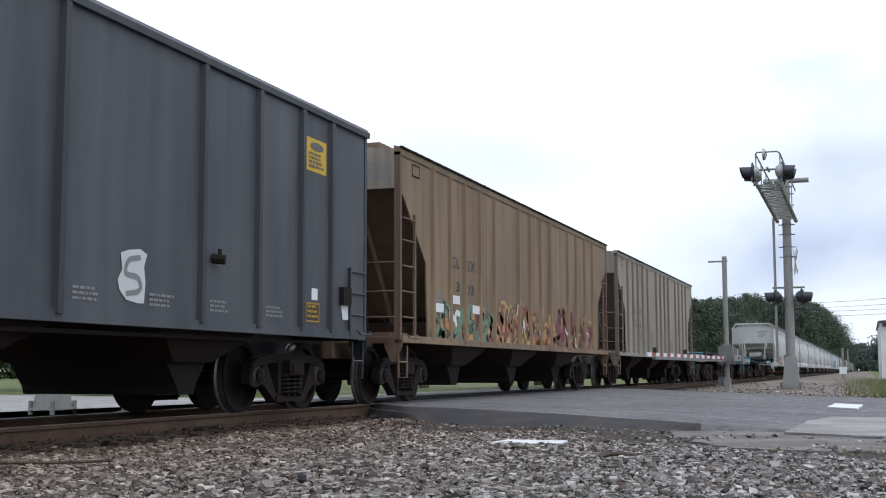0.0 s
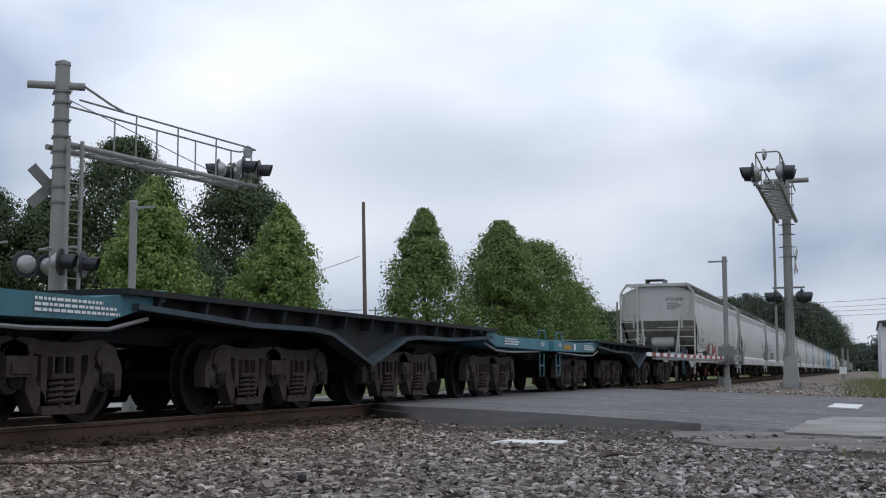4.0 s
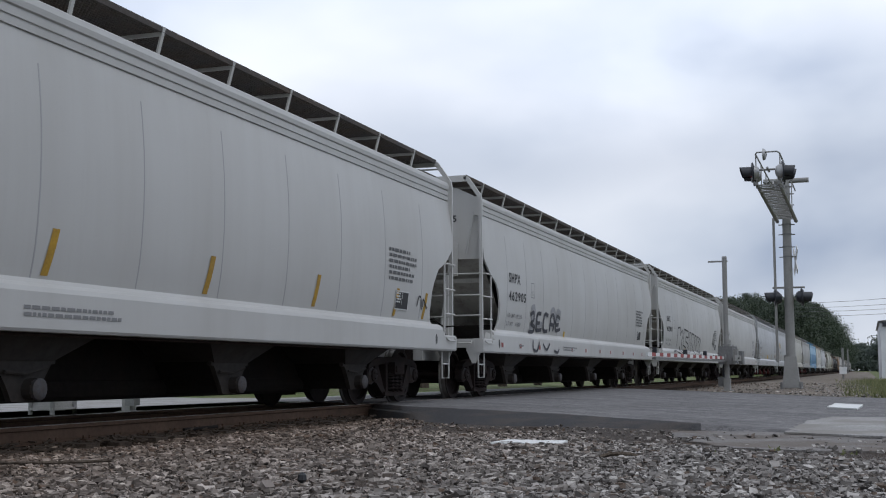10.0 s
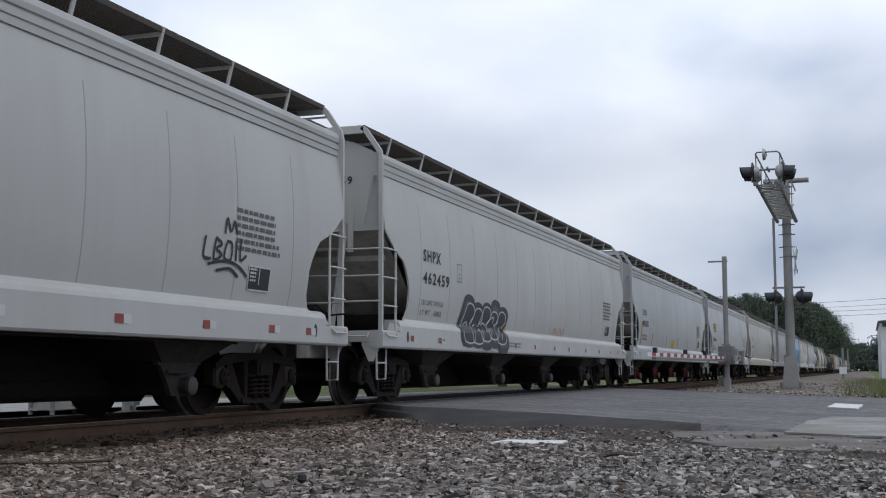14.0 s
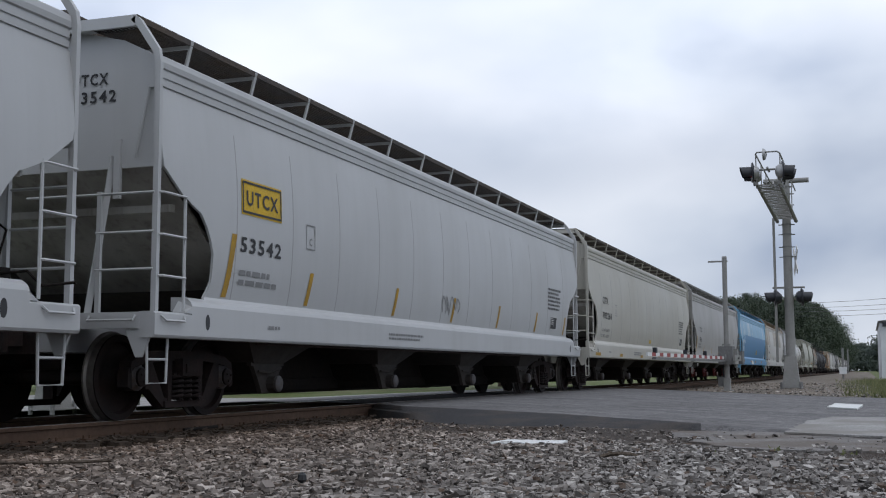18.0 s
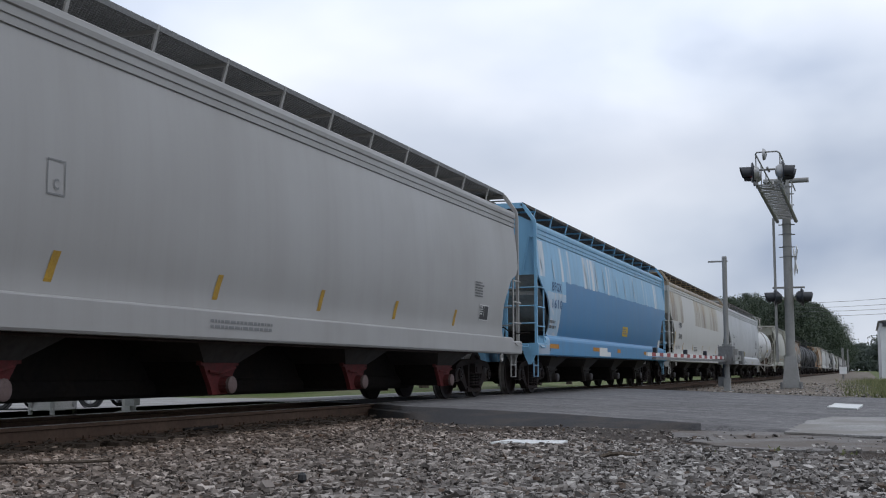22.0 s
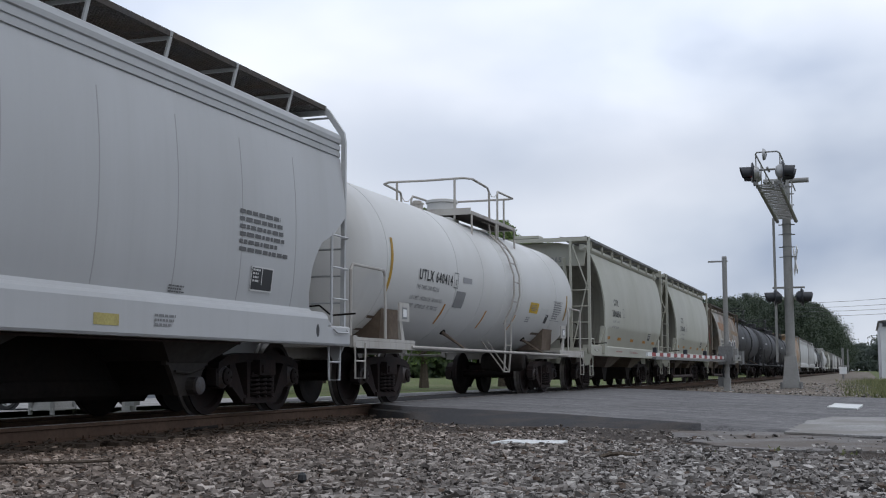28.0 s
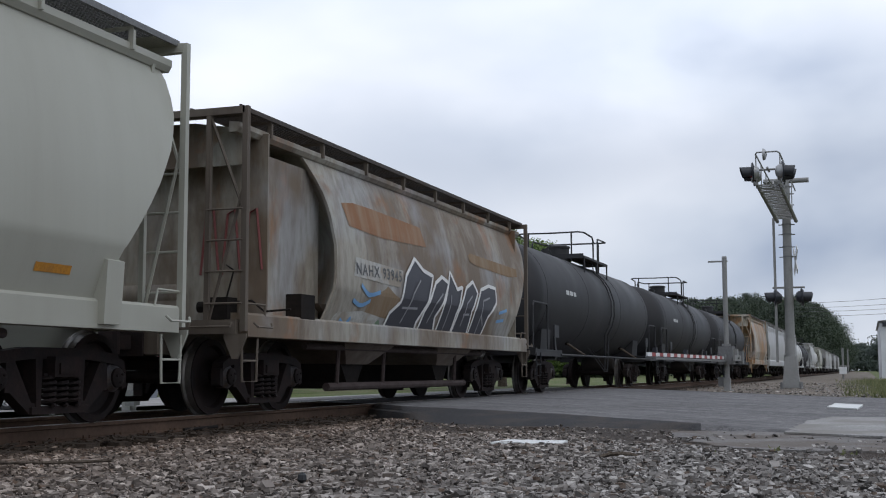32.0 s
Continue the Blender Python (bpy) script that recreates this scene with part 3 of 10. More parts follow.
# ---- loose ballast stones ----
def stones(count, seed, region, small, large, name, label):
    rnd = np.random.RandomState(seed)
    cube = np.array([(a, b, c) for c in (-1, 1) for b in (-1, 1) for a in (-1, 1)], float) * 0.62
    tri = np.array([(0, 2, 3), (0, 3, 1), (4, 5, 7), (4, 7, 6), (0, 1, 5), (0, 5, 4), (2, 6, 7), (2, 7, 3), (0, 4, 6), (0, 6, 2), (1, 3, 7), (1, 7, 5)])
    x, y, z = region(rnd, count)
    n = len(x)
    size = small + (large - small) * rnd.rand(n) ** 2.0
    jag = cube[None] * (0.55 + 0.75 * rnd.rand(n, 8, 1)) + 0.5 * (rnd.rand(n, 8, 3) - 0.5)
    jag *= (size[:, None] * np.stack([1.0 + 0.7 * rnd.rand(n), 0.65 + 0.45 * rnd.rand(n), 0.45 + 0.45 * rnd.rand(n)], 1) * 0.52)[:, None, :]
    a, b = rnd.rand(n) * 6.283, (rnd.rand(n) - 0.5) * 1.6
    ca, sa, cb, sb = np.cos(a)[:, None], np.sin(a)[:, None], np.cos(b)[:, None], np.sin(b)[:, None]
    px, py, pz = jag[..., 0], jag[..., 1] * cb - jag[..., 2] * sb, jag[..., 1] * sb + jag[..., 2] * cb
    v = np.stack([px * ca - py * sa + x[:, None], px * sa + py * ca + y[:, None], pz + z[:, None] + size[:, None] * 0.12], -1).reshape(-1, 3)
    f = (tri[None] + 8 * np.arange(n)[:, None, None]).reshape(-1, 3)
    me = bpy.data.meshes.new(name)
    me.vertices.add(len(v))
    me.vertices.foreach_set("co", v.ravel().astype(np.float32))
    me.loops.add(f.size)
    me.loops.foreach_set("vertex_index", f.ravel().astype(np.int32))
    me.polygons.add(len(f))
    me.polygons.foreach_set("loop_start", np.arange(0, f.size, 3, dtype=np.int32))
    me.update(calc_edges=True)
    me.validate()
    me.shade_flat()
    me.materials.append(STONE)
    return tagged(new(name, me), label, "gravel", kind="stuff")


def yard_region(rnd, count):
    x = rnd.uniform(-7.35, 1.9, count)
    y = rnd.uniform(5.0, 16.5, count)
    bare = np.interp(x, [p.x for p in EDGE_LOW], [p.y for p in EDGE_LOW])
    keep = (y < bare - 0.05 - 0.45 * np.clip((x + 1.9) / 0.5, 0, 1)) & (x > -0.86 * y - 0.3) & (x < 0.03 * y + 0.6)
    # thin on the trodden soil along the road and on the shoulder
    soil = np.clip((y - bare + 2.9) / 1.3, 0, 1) * np.clip((x + 6.4) / 0.8, 0, 1) + 0.85 * np.clip((y - bare + 3.3) / 0.6, 0, 1) * (x > -2.6)
    patchy = 0.5 + 0.5 * np.sin(2.3 * x + 1.7 * np.sin(1.9 * y)) * np.sin(2.9 * y + 1.3 * np.sin(2.7 * x))
    keep &= rnd.rand(count) > 0.95 * np.clip(soil, 0, 1)
    keep &= rnd.rand(count) > 0.35 * patchy
    x, y = x[keep], y[keep]
    heap = 0.012 * np.sin(3.1 * x + 2.0 * np.sin(1.3 * y)) + 0.010 * np.sin(4.3 * y + 1.7 * np.sin(2.1 * x))
    return x, y, -0.175 + heap + 0.022 * rnd.rand(len(x)) ** 2 - 0.055 * np.clip((-6.1 - x) / 0.8, 0, 1)


def bed_region(rnd, count):
    x = rnd.uniform(TRACK_X - 1.6, TRACK_X + 1.0, count)
    y = rnd.uniform(4.5, 17.5, count)
    return x, y, np.full(count, -0.225)


stones(190000, 11, yard_region, 0.013, 0.062, "ballast_stones", "loose grey and tan crushed ballast stones")
def verge_stones(rnd, count):
    y = 31.0 + 32 * rnd.rand(count) ** 1.4
    return rnd.uniform(-6.2, 0.3, count), y, np.full(count, -0.135)


stones(1700, 13, verge_stones, 0.03, 0.10, "verge_stones", "scattered grey stones on the dirt")
stones(7000, 12, bed_region, 0.03, 0.07, "track_stones", "dusty ballast stones between the sleepers")


def splinter_region(rnd, n):
    x = TRACK_X + 0.86 + 0.55 * rnd.rand(n) ** 1.4
    return x, rnd.uniform(5.2, 16.8, n)


def splinters(count):
    """Rotten splinters of sleeper wood along the foot of the rail."""
    rnd = np.random.RandomState(14)
    xs, ys = splinter_region(rnd, count)
    bm = bmesh.new()
    for x, y in zip(xs, ys):
        n, w, a = rnd.uniform(0.04, 0.17), rnd.uniform(0.006, 0.018), rnd.normal() * 0.5
        z = -0.195 + rnd.uniform(-0.015, 0.05)
        c, s_ = math.cos(a) * w, math.sin(a) * w
        dx, dy, dz = -math.sin(a) * n, math.cos(a) * n, rnd.uniform(-0.03, 0.03)
        rings(bm, [[(x - c, y - s_, z), (x + c, y + s_, z), (x + c, y + s_, z + w), (x - c, y - s_, z + w)],
                   [(x - c * 0.4 + dx, y - s_ * 0.4 + dy, z + dz), (x + c * 0.4 + dx, y + s_ * 0.4 + dy, z + dz), (x + c * 0.4 + dx, y + s_ * 0.4 + dy, z + dz + w), (x - c * 0.4 + dx, y - s_ * 0.4 + dy, z + dz + w)]])
    tagged(part("sleeper_splinters", bm, TIE), "dark rotten wood splinters along the rail foot", "debris", kind="stuff")


splinters(700)


# ---- running gear ----
def side_frame_mesh(bm):
    prism(bm, [(-1.06, 0.50), (-1.04, 0.62), (-0.86, 0.70), (-0.45, 0.745), (0.45, 0.745), (0.86, 0.70), (1.04, 0.62), (1.06, 0.50), (0.98, 0.56), (0.80, 0.60), (0.42, 0.635),
               (-0.42, 0.635), (-0.80, 0.60), (-0.98, 0.56)], "x", -0.07, 0.08)
    for s in (-1, 1):
        prism(bm, [(s * 0.64, 0.62), (s * 0.755, 0.60), (s * 0.765, 0.33), (s * 0.70, 0.33), (s * 0.42, 0.13), (s * 0.28, 0.13), (s * 0.28, 0.22), (s * 0.40, 0.235)], "x", -0.06, 0.07)
        prism(bm, [(s * 1.02, 0.58), (s * 1.085, 0.54), (s * 1.09, 0.36), (s * 1.02, 0.33)], "x", -0.06, 0.07)
        prism(bm, [(s * 0.28, 0.17), (s * 0.345, 0.17), (s * 0.37, 0.66), (s * 0.27, 0.66)], "x", -0.06, 0.085)
    box(bm, -0.07, 0.10, -0.42, 0.42, 0.125, 0.195)
    box(bm, 0.03, 0.105, -0.27, 0.27, 0.475, 0.505)
    for s in (-1, 1):
        box(bm, 0.03, 0.10, s * 0.15 - 0.02, s * 0.15 + 0.02, 0.5, 0.635)


def long_frame_mesh(bm):
    """One half of a six-wheel truck's cast side frame: two journal arches, a spring window between pierced columns."""
    def lobe(y, z, ry, rz, x0, x1, n=14):
        prism(bm, [(y + ry * math.cos(k * 2 * math.pi / n), z + rz * math.sin(k * 2 * math.pi / n)) for k in range(n)], "x", x0, x1)
    prism(bm, [(-0.92, 0.60), (-0.86, 0.76), (-0.60, 0.84), (-0.20, 0.80), (0.20, 0.80), (0.60, 0.84), (0.86, 0.76), (0.92, 0.60), (0.80, 0.62), (0.50, 0.70), (0.20, 0.66),
               (-0.20, 0.66), (-0.50, 0.70), (-0.80, 0.62)], "x", -0.08, 0.09)
    for s in (-1, 1):
        prism(bm, [(s * 0.93, 0.66), (s * 0.99, 0.55), (s * 0.98, 0.34), (s * 0.88, 0.33), (s * 0.84, 0.60)], "x", -0.07, 0.08)
        prism(bm, [(s * 0.56, 0.74), (s * 0.50, 0.52), (s * 0.52, 0.36), (s * 0.38, 0.14), (s * 0.20, 0.14), (s * 0.24, 0.30), (s * 0.34, 0.40), (s * 0.40, 0.52), (s * 0.42, 0.74)], "x", -0.07, 0.085)
        prism(bm, [(s * 0.22, 0.16), (s * 0.30, 0.16), (s * 0.30, 0.72), (s * 0.20, 0.72)], "x", -0.07, 0.085)
        lobe(s * 0.685, 0.66, 0.17, 0.12, -0.02, 0.115)
        box(bm, 0.02, 0.13, s * 0.685 - 0.10, s * 0.685 + 0.10, 0.50, 0.62)
    box(bm, -0.09, 0.13, -0.33, 0.33, 0.12, 0.20)
    box(bm, 0.04, 0.12, -0.18, 0.18, 0.47, 0.50)
    for y in (-0.16, 0.0, 0.16):
        box(bm, 0.05, 0.12, y - 0.018, y + 0.018, 0.50, 0.66)


def spring_mesh(bm):
    pts = [(0.075 * math.cos(k * 0.7), 0.075 * math.sin(k * 0.7), 0.2 + 0.27 * k / 45) for k in range(46)]
    tube(bm, pts, 0.019, 5)


def bolster_mesh(bm):
    box(bm, -1.16, 1.16, -0.21, 0.21, 0.47, 0.66)
    box(bm, -0.3, 0.3, -0.3, 0.3, 0.6, 0.80)
    for s in (-1, 1):
        box(bm, s * 0.98 - 0.15, s * 0.98 + 0.2, -0.15, 0.15, 0.50, 0.60)


def wheelset_mesh(bm):
    for s in (-1, 1):
        prof = [(s * 0.665, 0.10), (s * 0.672, 0.20), (s * 0.70, 0.30), (s * 0.682, 0.375), (s * 0.682, 0.485), (s * 0.705, 0.487), (s * 0.718, 0.458),
                (s * 0.815, 0.452), (s * 0.818, 0.385), (s * 0.765, 0.36), (s * 0.755, 0.25), (s * 0.80, 0.15), (s * 0.83, 0.12), (s * 0.83, 0.09)]
        turned(bm, prof, "x", 36)
    rod(bm, (-1.06, 0, 0), (1.06, 0, 0), 0.085, n=12)
    for s in (-1, 1):
        for k in range(3):
            a = k * 2.094
            rod(bm, (s * 1.10, 0.05 * math.cos(a), 0.05 * math.sin(a)), (s * 1.125, 0.05 * math.cos(a), 0.05 * math.sin(a)), 0.014, n=6)
        turned(bm, [(s * 1.06, 0.105), (s * 1.10, 0.10), (s * 1.112, 0.06), (s * 1.114, 0.02)], "x", 16)


def tread_mesh(bm):
    turned(bm, [(0.684, 0.489), (0.706, 0.489), (0.722, 0.4598), (0.80, 0.4548)], "x", 36, caps=False)


def bearing_mesh(bm):
    turned(bm, [(0.90, 0.14), (1.03, 0.145), (1.05, 0.12), (1.075, 0.11)], "x", 18)


WHEELS = {}       # places of axles in the truck -> wheelsets that turn alike


def bogie(car, y, axles=(-0.889, 0.889), iron=None, fine=True):
    iron = iron or TRUCK
    main = shared("bolster", bolster_mesh, "bogie", bevel=0.02)
    b = place("bogie", main, iron, car, (0, y, 0), label="iron four-wheel truck" if len(axles) == 2 else "iron six-wheel truck")
    spans = [0.0] if len(axles) == 2 else [-0.685, 0.685]
    for off in spans:
        for s in (1, -1):
            m = Matrix.Translation((s * 0.98, off, 0)) @ Matrix.Diagonal((s, 1.0 if len(axles) == 2 else 0.78, 1, 1))
            if len(axles) == 3:
                m = Matrix.Translation((s * 0.98, off, 0)) @ Matrix.Diagonal((s, 1, 1, 1))
                place("side_frame", shared("long_frame", long_frame_mesh, "side_frame", bevel=0.02), iron, b, m=m)
            else:
                place("side_frame", shared("side_frame", side_frame_mesh, "side_frame", bevel=0.018), iron, b, m=m)
            if s > 0:
                for off2 in ((-0.18, 0.0, 0.18) if len(axles) == 2 else (-0.09, 0.09)):
                    place("spring", shared("spring", spring_mesh, "spring", smooth=True), iron, b, (s * 1.05, off + off2, 0))
    for a in axles:
        w = place("wheelset", shared("wheelset", wheelset_mesh, "wheelset", smooth=True), WHEEL, b, (0, a, 0.457), label="flanged steel wheels on an axle")
        WHEELS.setdefault(a, []).append(w)
        for s in (1, -1):
            place("bearing", shared("bearing", bearing_mesh, "bearing", smooth=True), CAP, b, m=Matrix.Translation((0, a, 0.457)) @ Matrix.Diagonal((s, 1, 1, 1)))
    if fine:
        for a in axles:
            place("wheel_tread", shared("tread", tread_mesh, "wheel_tread", smooth=True), TREAD, b, (0, a, 0.457), label="worn bright tread")
    return b


def coupler_mesh(bm):
    box(bm, -0.09, 0.09, -0.45, 0.3, 0.78, 0.95)
    prism(bm, [(-0.16, -0.66), (0.02, -0.72), (0.10, -0.60), (0.04, -0.52), (0.14, -0.42), (0.10, -0.30), (-0.14, -0.30)], "z", 0.72, 1.0)
    box(bm, -0.24, 0.24, -0.06, 0.02, 0.70, 1.04)


def hose_mesh(bm):
    tube(bm, [(-0.3, 0.05, 0.72), (-0.32, -0.15, 0.60), (-0.30, -0.32, 0.42), (-0.22, -0.50, 0.36), (-0.14, -0.62, 0.42)], 0.028, 6)


def couplers(car, length):
    for y, turn in ((0.0, 0.0), (length, math.pi)):
        place("coupler", shared("coupler", coupler_mesh, "coupler", bevel=0.015), TRUCK, car, (0, y, 0), turn, label="cast iron coupler")
        place("brake_hose", shared("hose", hose_mesh, "brake_hose", smooth=True), BLACK, car, (0, y, 0), turn)


def step_mesh(bm):
    tube(bm, [(0, -0.19, 0.50), (0, -0.17, 0.0), (0, 0.17, 0.0), (0, 0.19, 0.50)], 0.015, 6)
    rod(bm, (0, -0.19, 0.24), (0, 0.19, 0.24), 0.014, n=6)


def sill_steps(car, length, mat, z=0.40, x=1.5, inset=0.24):
    for s in (1, -1):
        for y in (inset, length - inset):
            place("sill_step", shared("step", step_mesh, "sill_step", smooth=True), mat, car, (s * x, y, z))


# ---- marks painted on a car's side ----
def side_mark(name, car, polys, verts, mat, skin, lift=0.008, label=""):
    """Flat paint that follows the skin: verts are (y, z) or (y, z, extra thickness of the coat)."""
    me = bpy.data.meshes.new(name)
    me.from_pydata([(skin(v[1]) + lift + (v[2] if len(v) > 2 else 0.0), v[0], v[1]) for v in verts], [], polys)
    me.materials.append(mat)
    ob = new(name, me)
    ob.parent = car
    if label:
        tagged(ob, label)
    return ob


def lettering(car, text, y, z, width, height, mat, skin, lean=0.0):
    co, polys = letters(text)
    return side_mark("lettering", car, polys, [(y + width * c[0] + lean * c[1], z + height * c[1]) for c in co], mat, skin)


def end_lettering(car, text, x, y, z, width, height, mat):
    co, polys = letters(text)
    me = bpy.data.meshes.new("lettering")
    me.from_pydata([(x + width * c[0], y, z + height * c[1]) for c in co], [], polys)
    me.materials.append(mat)
    ob = new("lettering", me)
    ob.parent = car
    return ob


def bars(car, y, z, width, height, rows, mat, skin, seed=1, name="stencil_block"):
    """Small print that cannot be read: broken bars."""
    rnd = random.Random(seed)
    verts, polys = [], []
    pitch = height / rows
    for r in range(rows):
        z1 = z + height - r * pitch
        yy = y
        end = y + width * rnd.uniform(0.7, 1.0)
        while yy < end:
            w = rnd.uniform(0.25, 0.9) * pitch * 2.2
            k = len(verts)
            e = min(yy + w, end)
            verts += [(yy, z1), (e, z1), (e, z1 - pitch * 0.55), (yy, z1 - pitch * 0.55)]
            polys.append((k, k + 1, k + 2, k + 3))
            yy += w + pitch * 0.35
    return tagged(side_mark(name, car, polys, verts, mat, skin), kind="stuff")


def panel(car, name, y0, y1, z0, z1, mat, skin, lean=0.0, lift=0.006, label=""):
    n = max(1, int((z1 - z0) / 0.12))
    verts, polys = [], []
    for k in range(n + 1):
        f = k / n
        verts += [(y0 + lean * f, z0 + (z1 - z0) * f), (y1 + lean * f, z0 + (z1 - z0) * f)]
    for k in range(n):
        polys.append((2 * k, 2 * k + 1, 2 * k + 3, 2 * k + 2))
    return side_mark(name, car, polys, verts, mat, skin, lift, label)


def outline_box(car, y, z, w, h, t, mat, skin, name="stencil_frame"):
    v, p = [], []
    for a, b, c, d in ((y, y + w, z, z + t), (y, y + w, z + h - t, z + h), (y, y + t, z, z + h), (y + w - t, y + w, z, z + h)):
        k = len(v)
        v += [(a, c), (b, c), (b, d), (a, d)]
        p.append((k, k + 1, k + 2, k + 3))
    return side_mark(name, car, p, v, mat, skin)


def stroke(pts, w):
    """A brush line of even width through the points, as vertices and faces."""
    v, p = [], []
    n = len(pts)
    for i, (y, z) in enumerate(pts):
        a, b = pts[max(0, i - 1)], pts[min(n - 1, i + 1)]
        dy, dz = b[0] - a[0], b[1] - a[1]
        k = math.hypot(dy, dz) or 1
        ny, nz = -dz / k * w / 2, dy / k * w / 2
        v += [(y + ny, z + nz), (y - ny, z - nz)]
        if i:
            j = 2 * i
            p.append((j - 2, j - 1, j + 1, j))
    return v, p


def strokes(car, lines, w, mat, skin, name="spray_line", lift=0.012, label="", smooth=True):
    verts, polys = [], []
    for i, pts in enumerate(lines):
        if not smooth:
            pts = [(a[0] + (b[0] - a[0]) * k / 6, a[1] + (b[1] - a[1]) * k / 6) for a, b in zip(pts, pts[1:]) for k in range(6)] + [pts[-1]]
        if smooth and len(pts) > 2:
            fine = []
            for h in range(len(pts) - 1):
                p0, p1, p2, p3 = pts[max(0, h - 1)], pts[h], pts[h + 1], pts[min(len(pts) - 1, h + 2)]
                for k in range(5):
                    t = k / 5
                    fine.append(tuple(0.5 * (2 * p1[j] + (p2[j] - p0[j]) * t + (2 * p0[j] - 5 * p1[j] + 4 * p2[j] - p3[j]) * t * t +
                                             (3 * p1[j] - p0[j] - 3 * p2[j] + p3[j]) * t ** 3) for j in (0, 1)))
            pts = fine + [pts[-1]]
        v, p = stroke(pts, w)
        k = len(verts)
        verts += [(y, z, 0.00014 * i) for y, z in v]
        polys += [tuple(j + k for j in q) for q in p]
    return side_mark(name, car, polys, verts, mat, skin, lift, label)


def blob_letters(car, y0, y1, z0, z1, count, line, fill, skin, seed, w=0.05, lean=0.0, drop=0.0):
    """A sprayed tag of swollen block shapes in outline."""
    rnd = random.Random(seed)
    step = (y1 - y0) / count
    outs, inner = [], []
    for i in range(count):
        a, b = y0 + i * step - 0.04, y0 + (i + 1) * step + 0.06
        lo = z0 + rnd.uniform(-0.03, 0.10) - drop * i
        hi = z1 - rnd.uniform(0.0, 0.18) * (z1 - z0) - drop * i
        mid = (lo + hi) / 2
        o = [(a + 0.05, lo), (a - 0.02, mid * 0.6 + lo * 0.4), (a + 0.06 + lean, hi - 0.1), (a + 0.14 + lean, hi), ((a + b) / 2 + lean, hi + 0.03), (b - 0.1 + lean, hi - 0.02),
             (b - 0.03 + lean, hi - 0.16), (b - 0.08, mid), (b + 0.02, lo + 0.14), (b - 0.05, lo), ((a + b) / 2, lo - 0.03), (a + 0.05, lo)]
        outs.append(o)
        k = rnd.randint(0, 2)
        if k == 0:
            inner.append([((a + b) / 2 - 0.08, mid + 0.12), ((a + b) / 2 + 0.05 + lean / 2, mid + 0.16), ((a + b) / 2 + 0.08, mid + 0.04)])
        elif k == 1:
            inner.append([((a + b) / 2, lo + 0.05), ((a + b) / 2 + lean * 0.3, mid - 0.02), ((a + b) / 2 + 0.1, mid)])
        else:
            inner.append([(a + 0.12, mid - 0.05), ((a + b) / 2, mid + 0.02), (b - 0.16, mid - 0.1)])
    if fill:
        verts, polys = [], []
        for i, o in enumerate(outs):
            zlo, zhi = min(p[1] for p in o), max(p[1] for p in o)
            k = len(verts)
            for j in range(13):
                z = zlo + (zhi - zlo) * (0.01 + 0.98 * j / 12)
                cut = [p[0] + (q[0] - p[0]) * (z - p[1]) / (q[1] - p[1]) for p, q in zip(o, o[1:]) if (p[1] - z) * (q[1] - z) < 0]
                verts += [(min(cut), z, 0.0003 * i), (max(cut), z, 0.0003 * i)] if cut else verts[-2:]
            polys += [(k + 2 * j, k + 2 * j + 1, k + 2 * j + 3, k + 2 * j + 2) for j in range(12)]
        tagged(side_mark("spray_fill", car, polys, verts, fill, skin, 0.009), kind="stuff")
    strokes(car, outs + inner, w, line, skin, label="sprayed outline lettering")


def scribble(car, y0, y1, z0, z1, n, w, mat, skin, seed):
    rnd = random.Random(seed)
    lines = []
    for i in range(n):
        y = y0 + (y1 - y0) * i / n
        k = (y1 - y0) / n
        lines.append([(y + rnd.uniform(-0.1, 0.5) * k, z0 + rnd.uniform(0, 0.3) * (z1 - z0)), (y + rnd.uniform(0, 0.6) * k, z1 - rnd.uniform(0, 0.2) * (z1 - z0)),
                      (y + rnd.uniform(0.4, 1.1) * k, (z0 + z1) / 2 + rnd.uniform(-0.1, 0.1)), (y + rnd.uniform(0.6, 1.2) * k, z0 + rnd.uniform(-0.1, 0.25) * (z1 - z0))])
    strokes(car, lines, w, mat, skin, name="spray_scribble")


def jumble(car, y0, y1, z0, z1, palette, skin, seed):
    """A many-coloured sprayed piece: layers of short curved strokes; palette holds (paint, strokes, width)."""
    rnd = random.Random(seed)
    for layer, (mat, count, w) in enumerate(palette):
        lines = []
        for k in range(count):
            y = y0 + (y1 - y0) * (k + rnd.random()) / count
            z = rnd.uniform(z0 + 0.05, z1 - 0.15)
            up = rnd.choice((-1, 1)) * rnd.uniform(0.12, 0.4)
            across = rnd.uniform(-0.25, 0.35)
            lines.append([(y, z), (y + across * 0.3 + rnd.uniform(-0.1, 0.1), min(z1, max(z0, z + up * 0.6))), (y + across, min(z1, max(z0, z + up))),
                          (y + across + rnd.uniform(0.05, 0.3), min(z1, max(z0, z + up * rnd.uniform(0.2, 0.9))))])
        strokes(car, lines, w, mat, skin, name="spray_layer", lift=0.008 + 0.0042 * layer, label="layered sprayed lettering" if layer == 0 else "")


# ---- long covered hopper with bulging sides ----
CF_Z = [1.10, 1.20, 1.245, 1.295, 1.32, 1.45, 1.6, 1.8, 2.1, 2.4, 2.7, 3.0, 3.2, 3.44]
CF_X = [1.622, 1.622, 1.606, 1.535, 1.530, 1.555, 1.578, 1.595, 1.61, 1.61, 1.598, 1.57, 1.545, 1.508]


def cf_skin(z):
    return float(np.interp(z, CF_Z, CF_X))


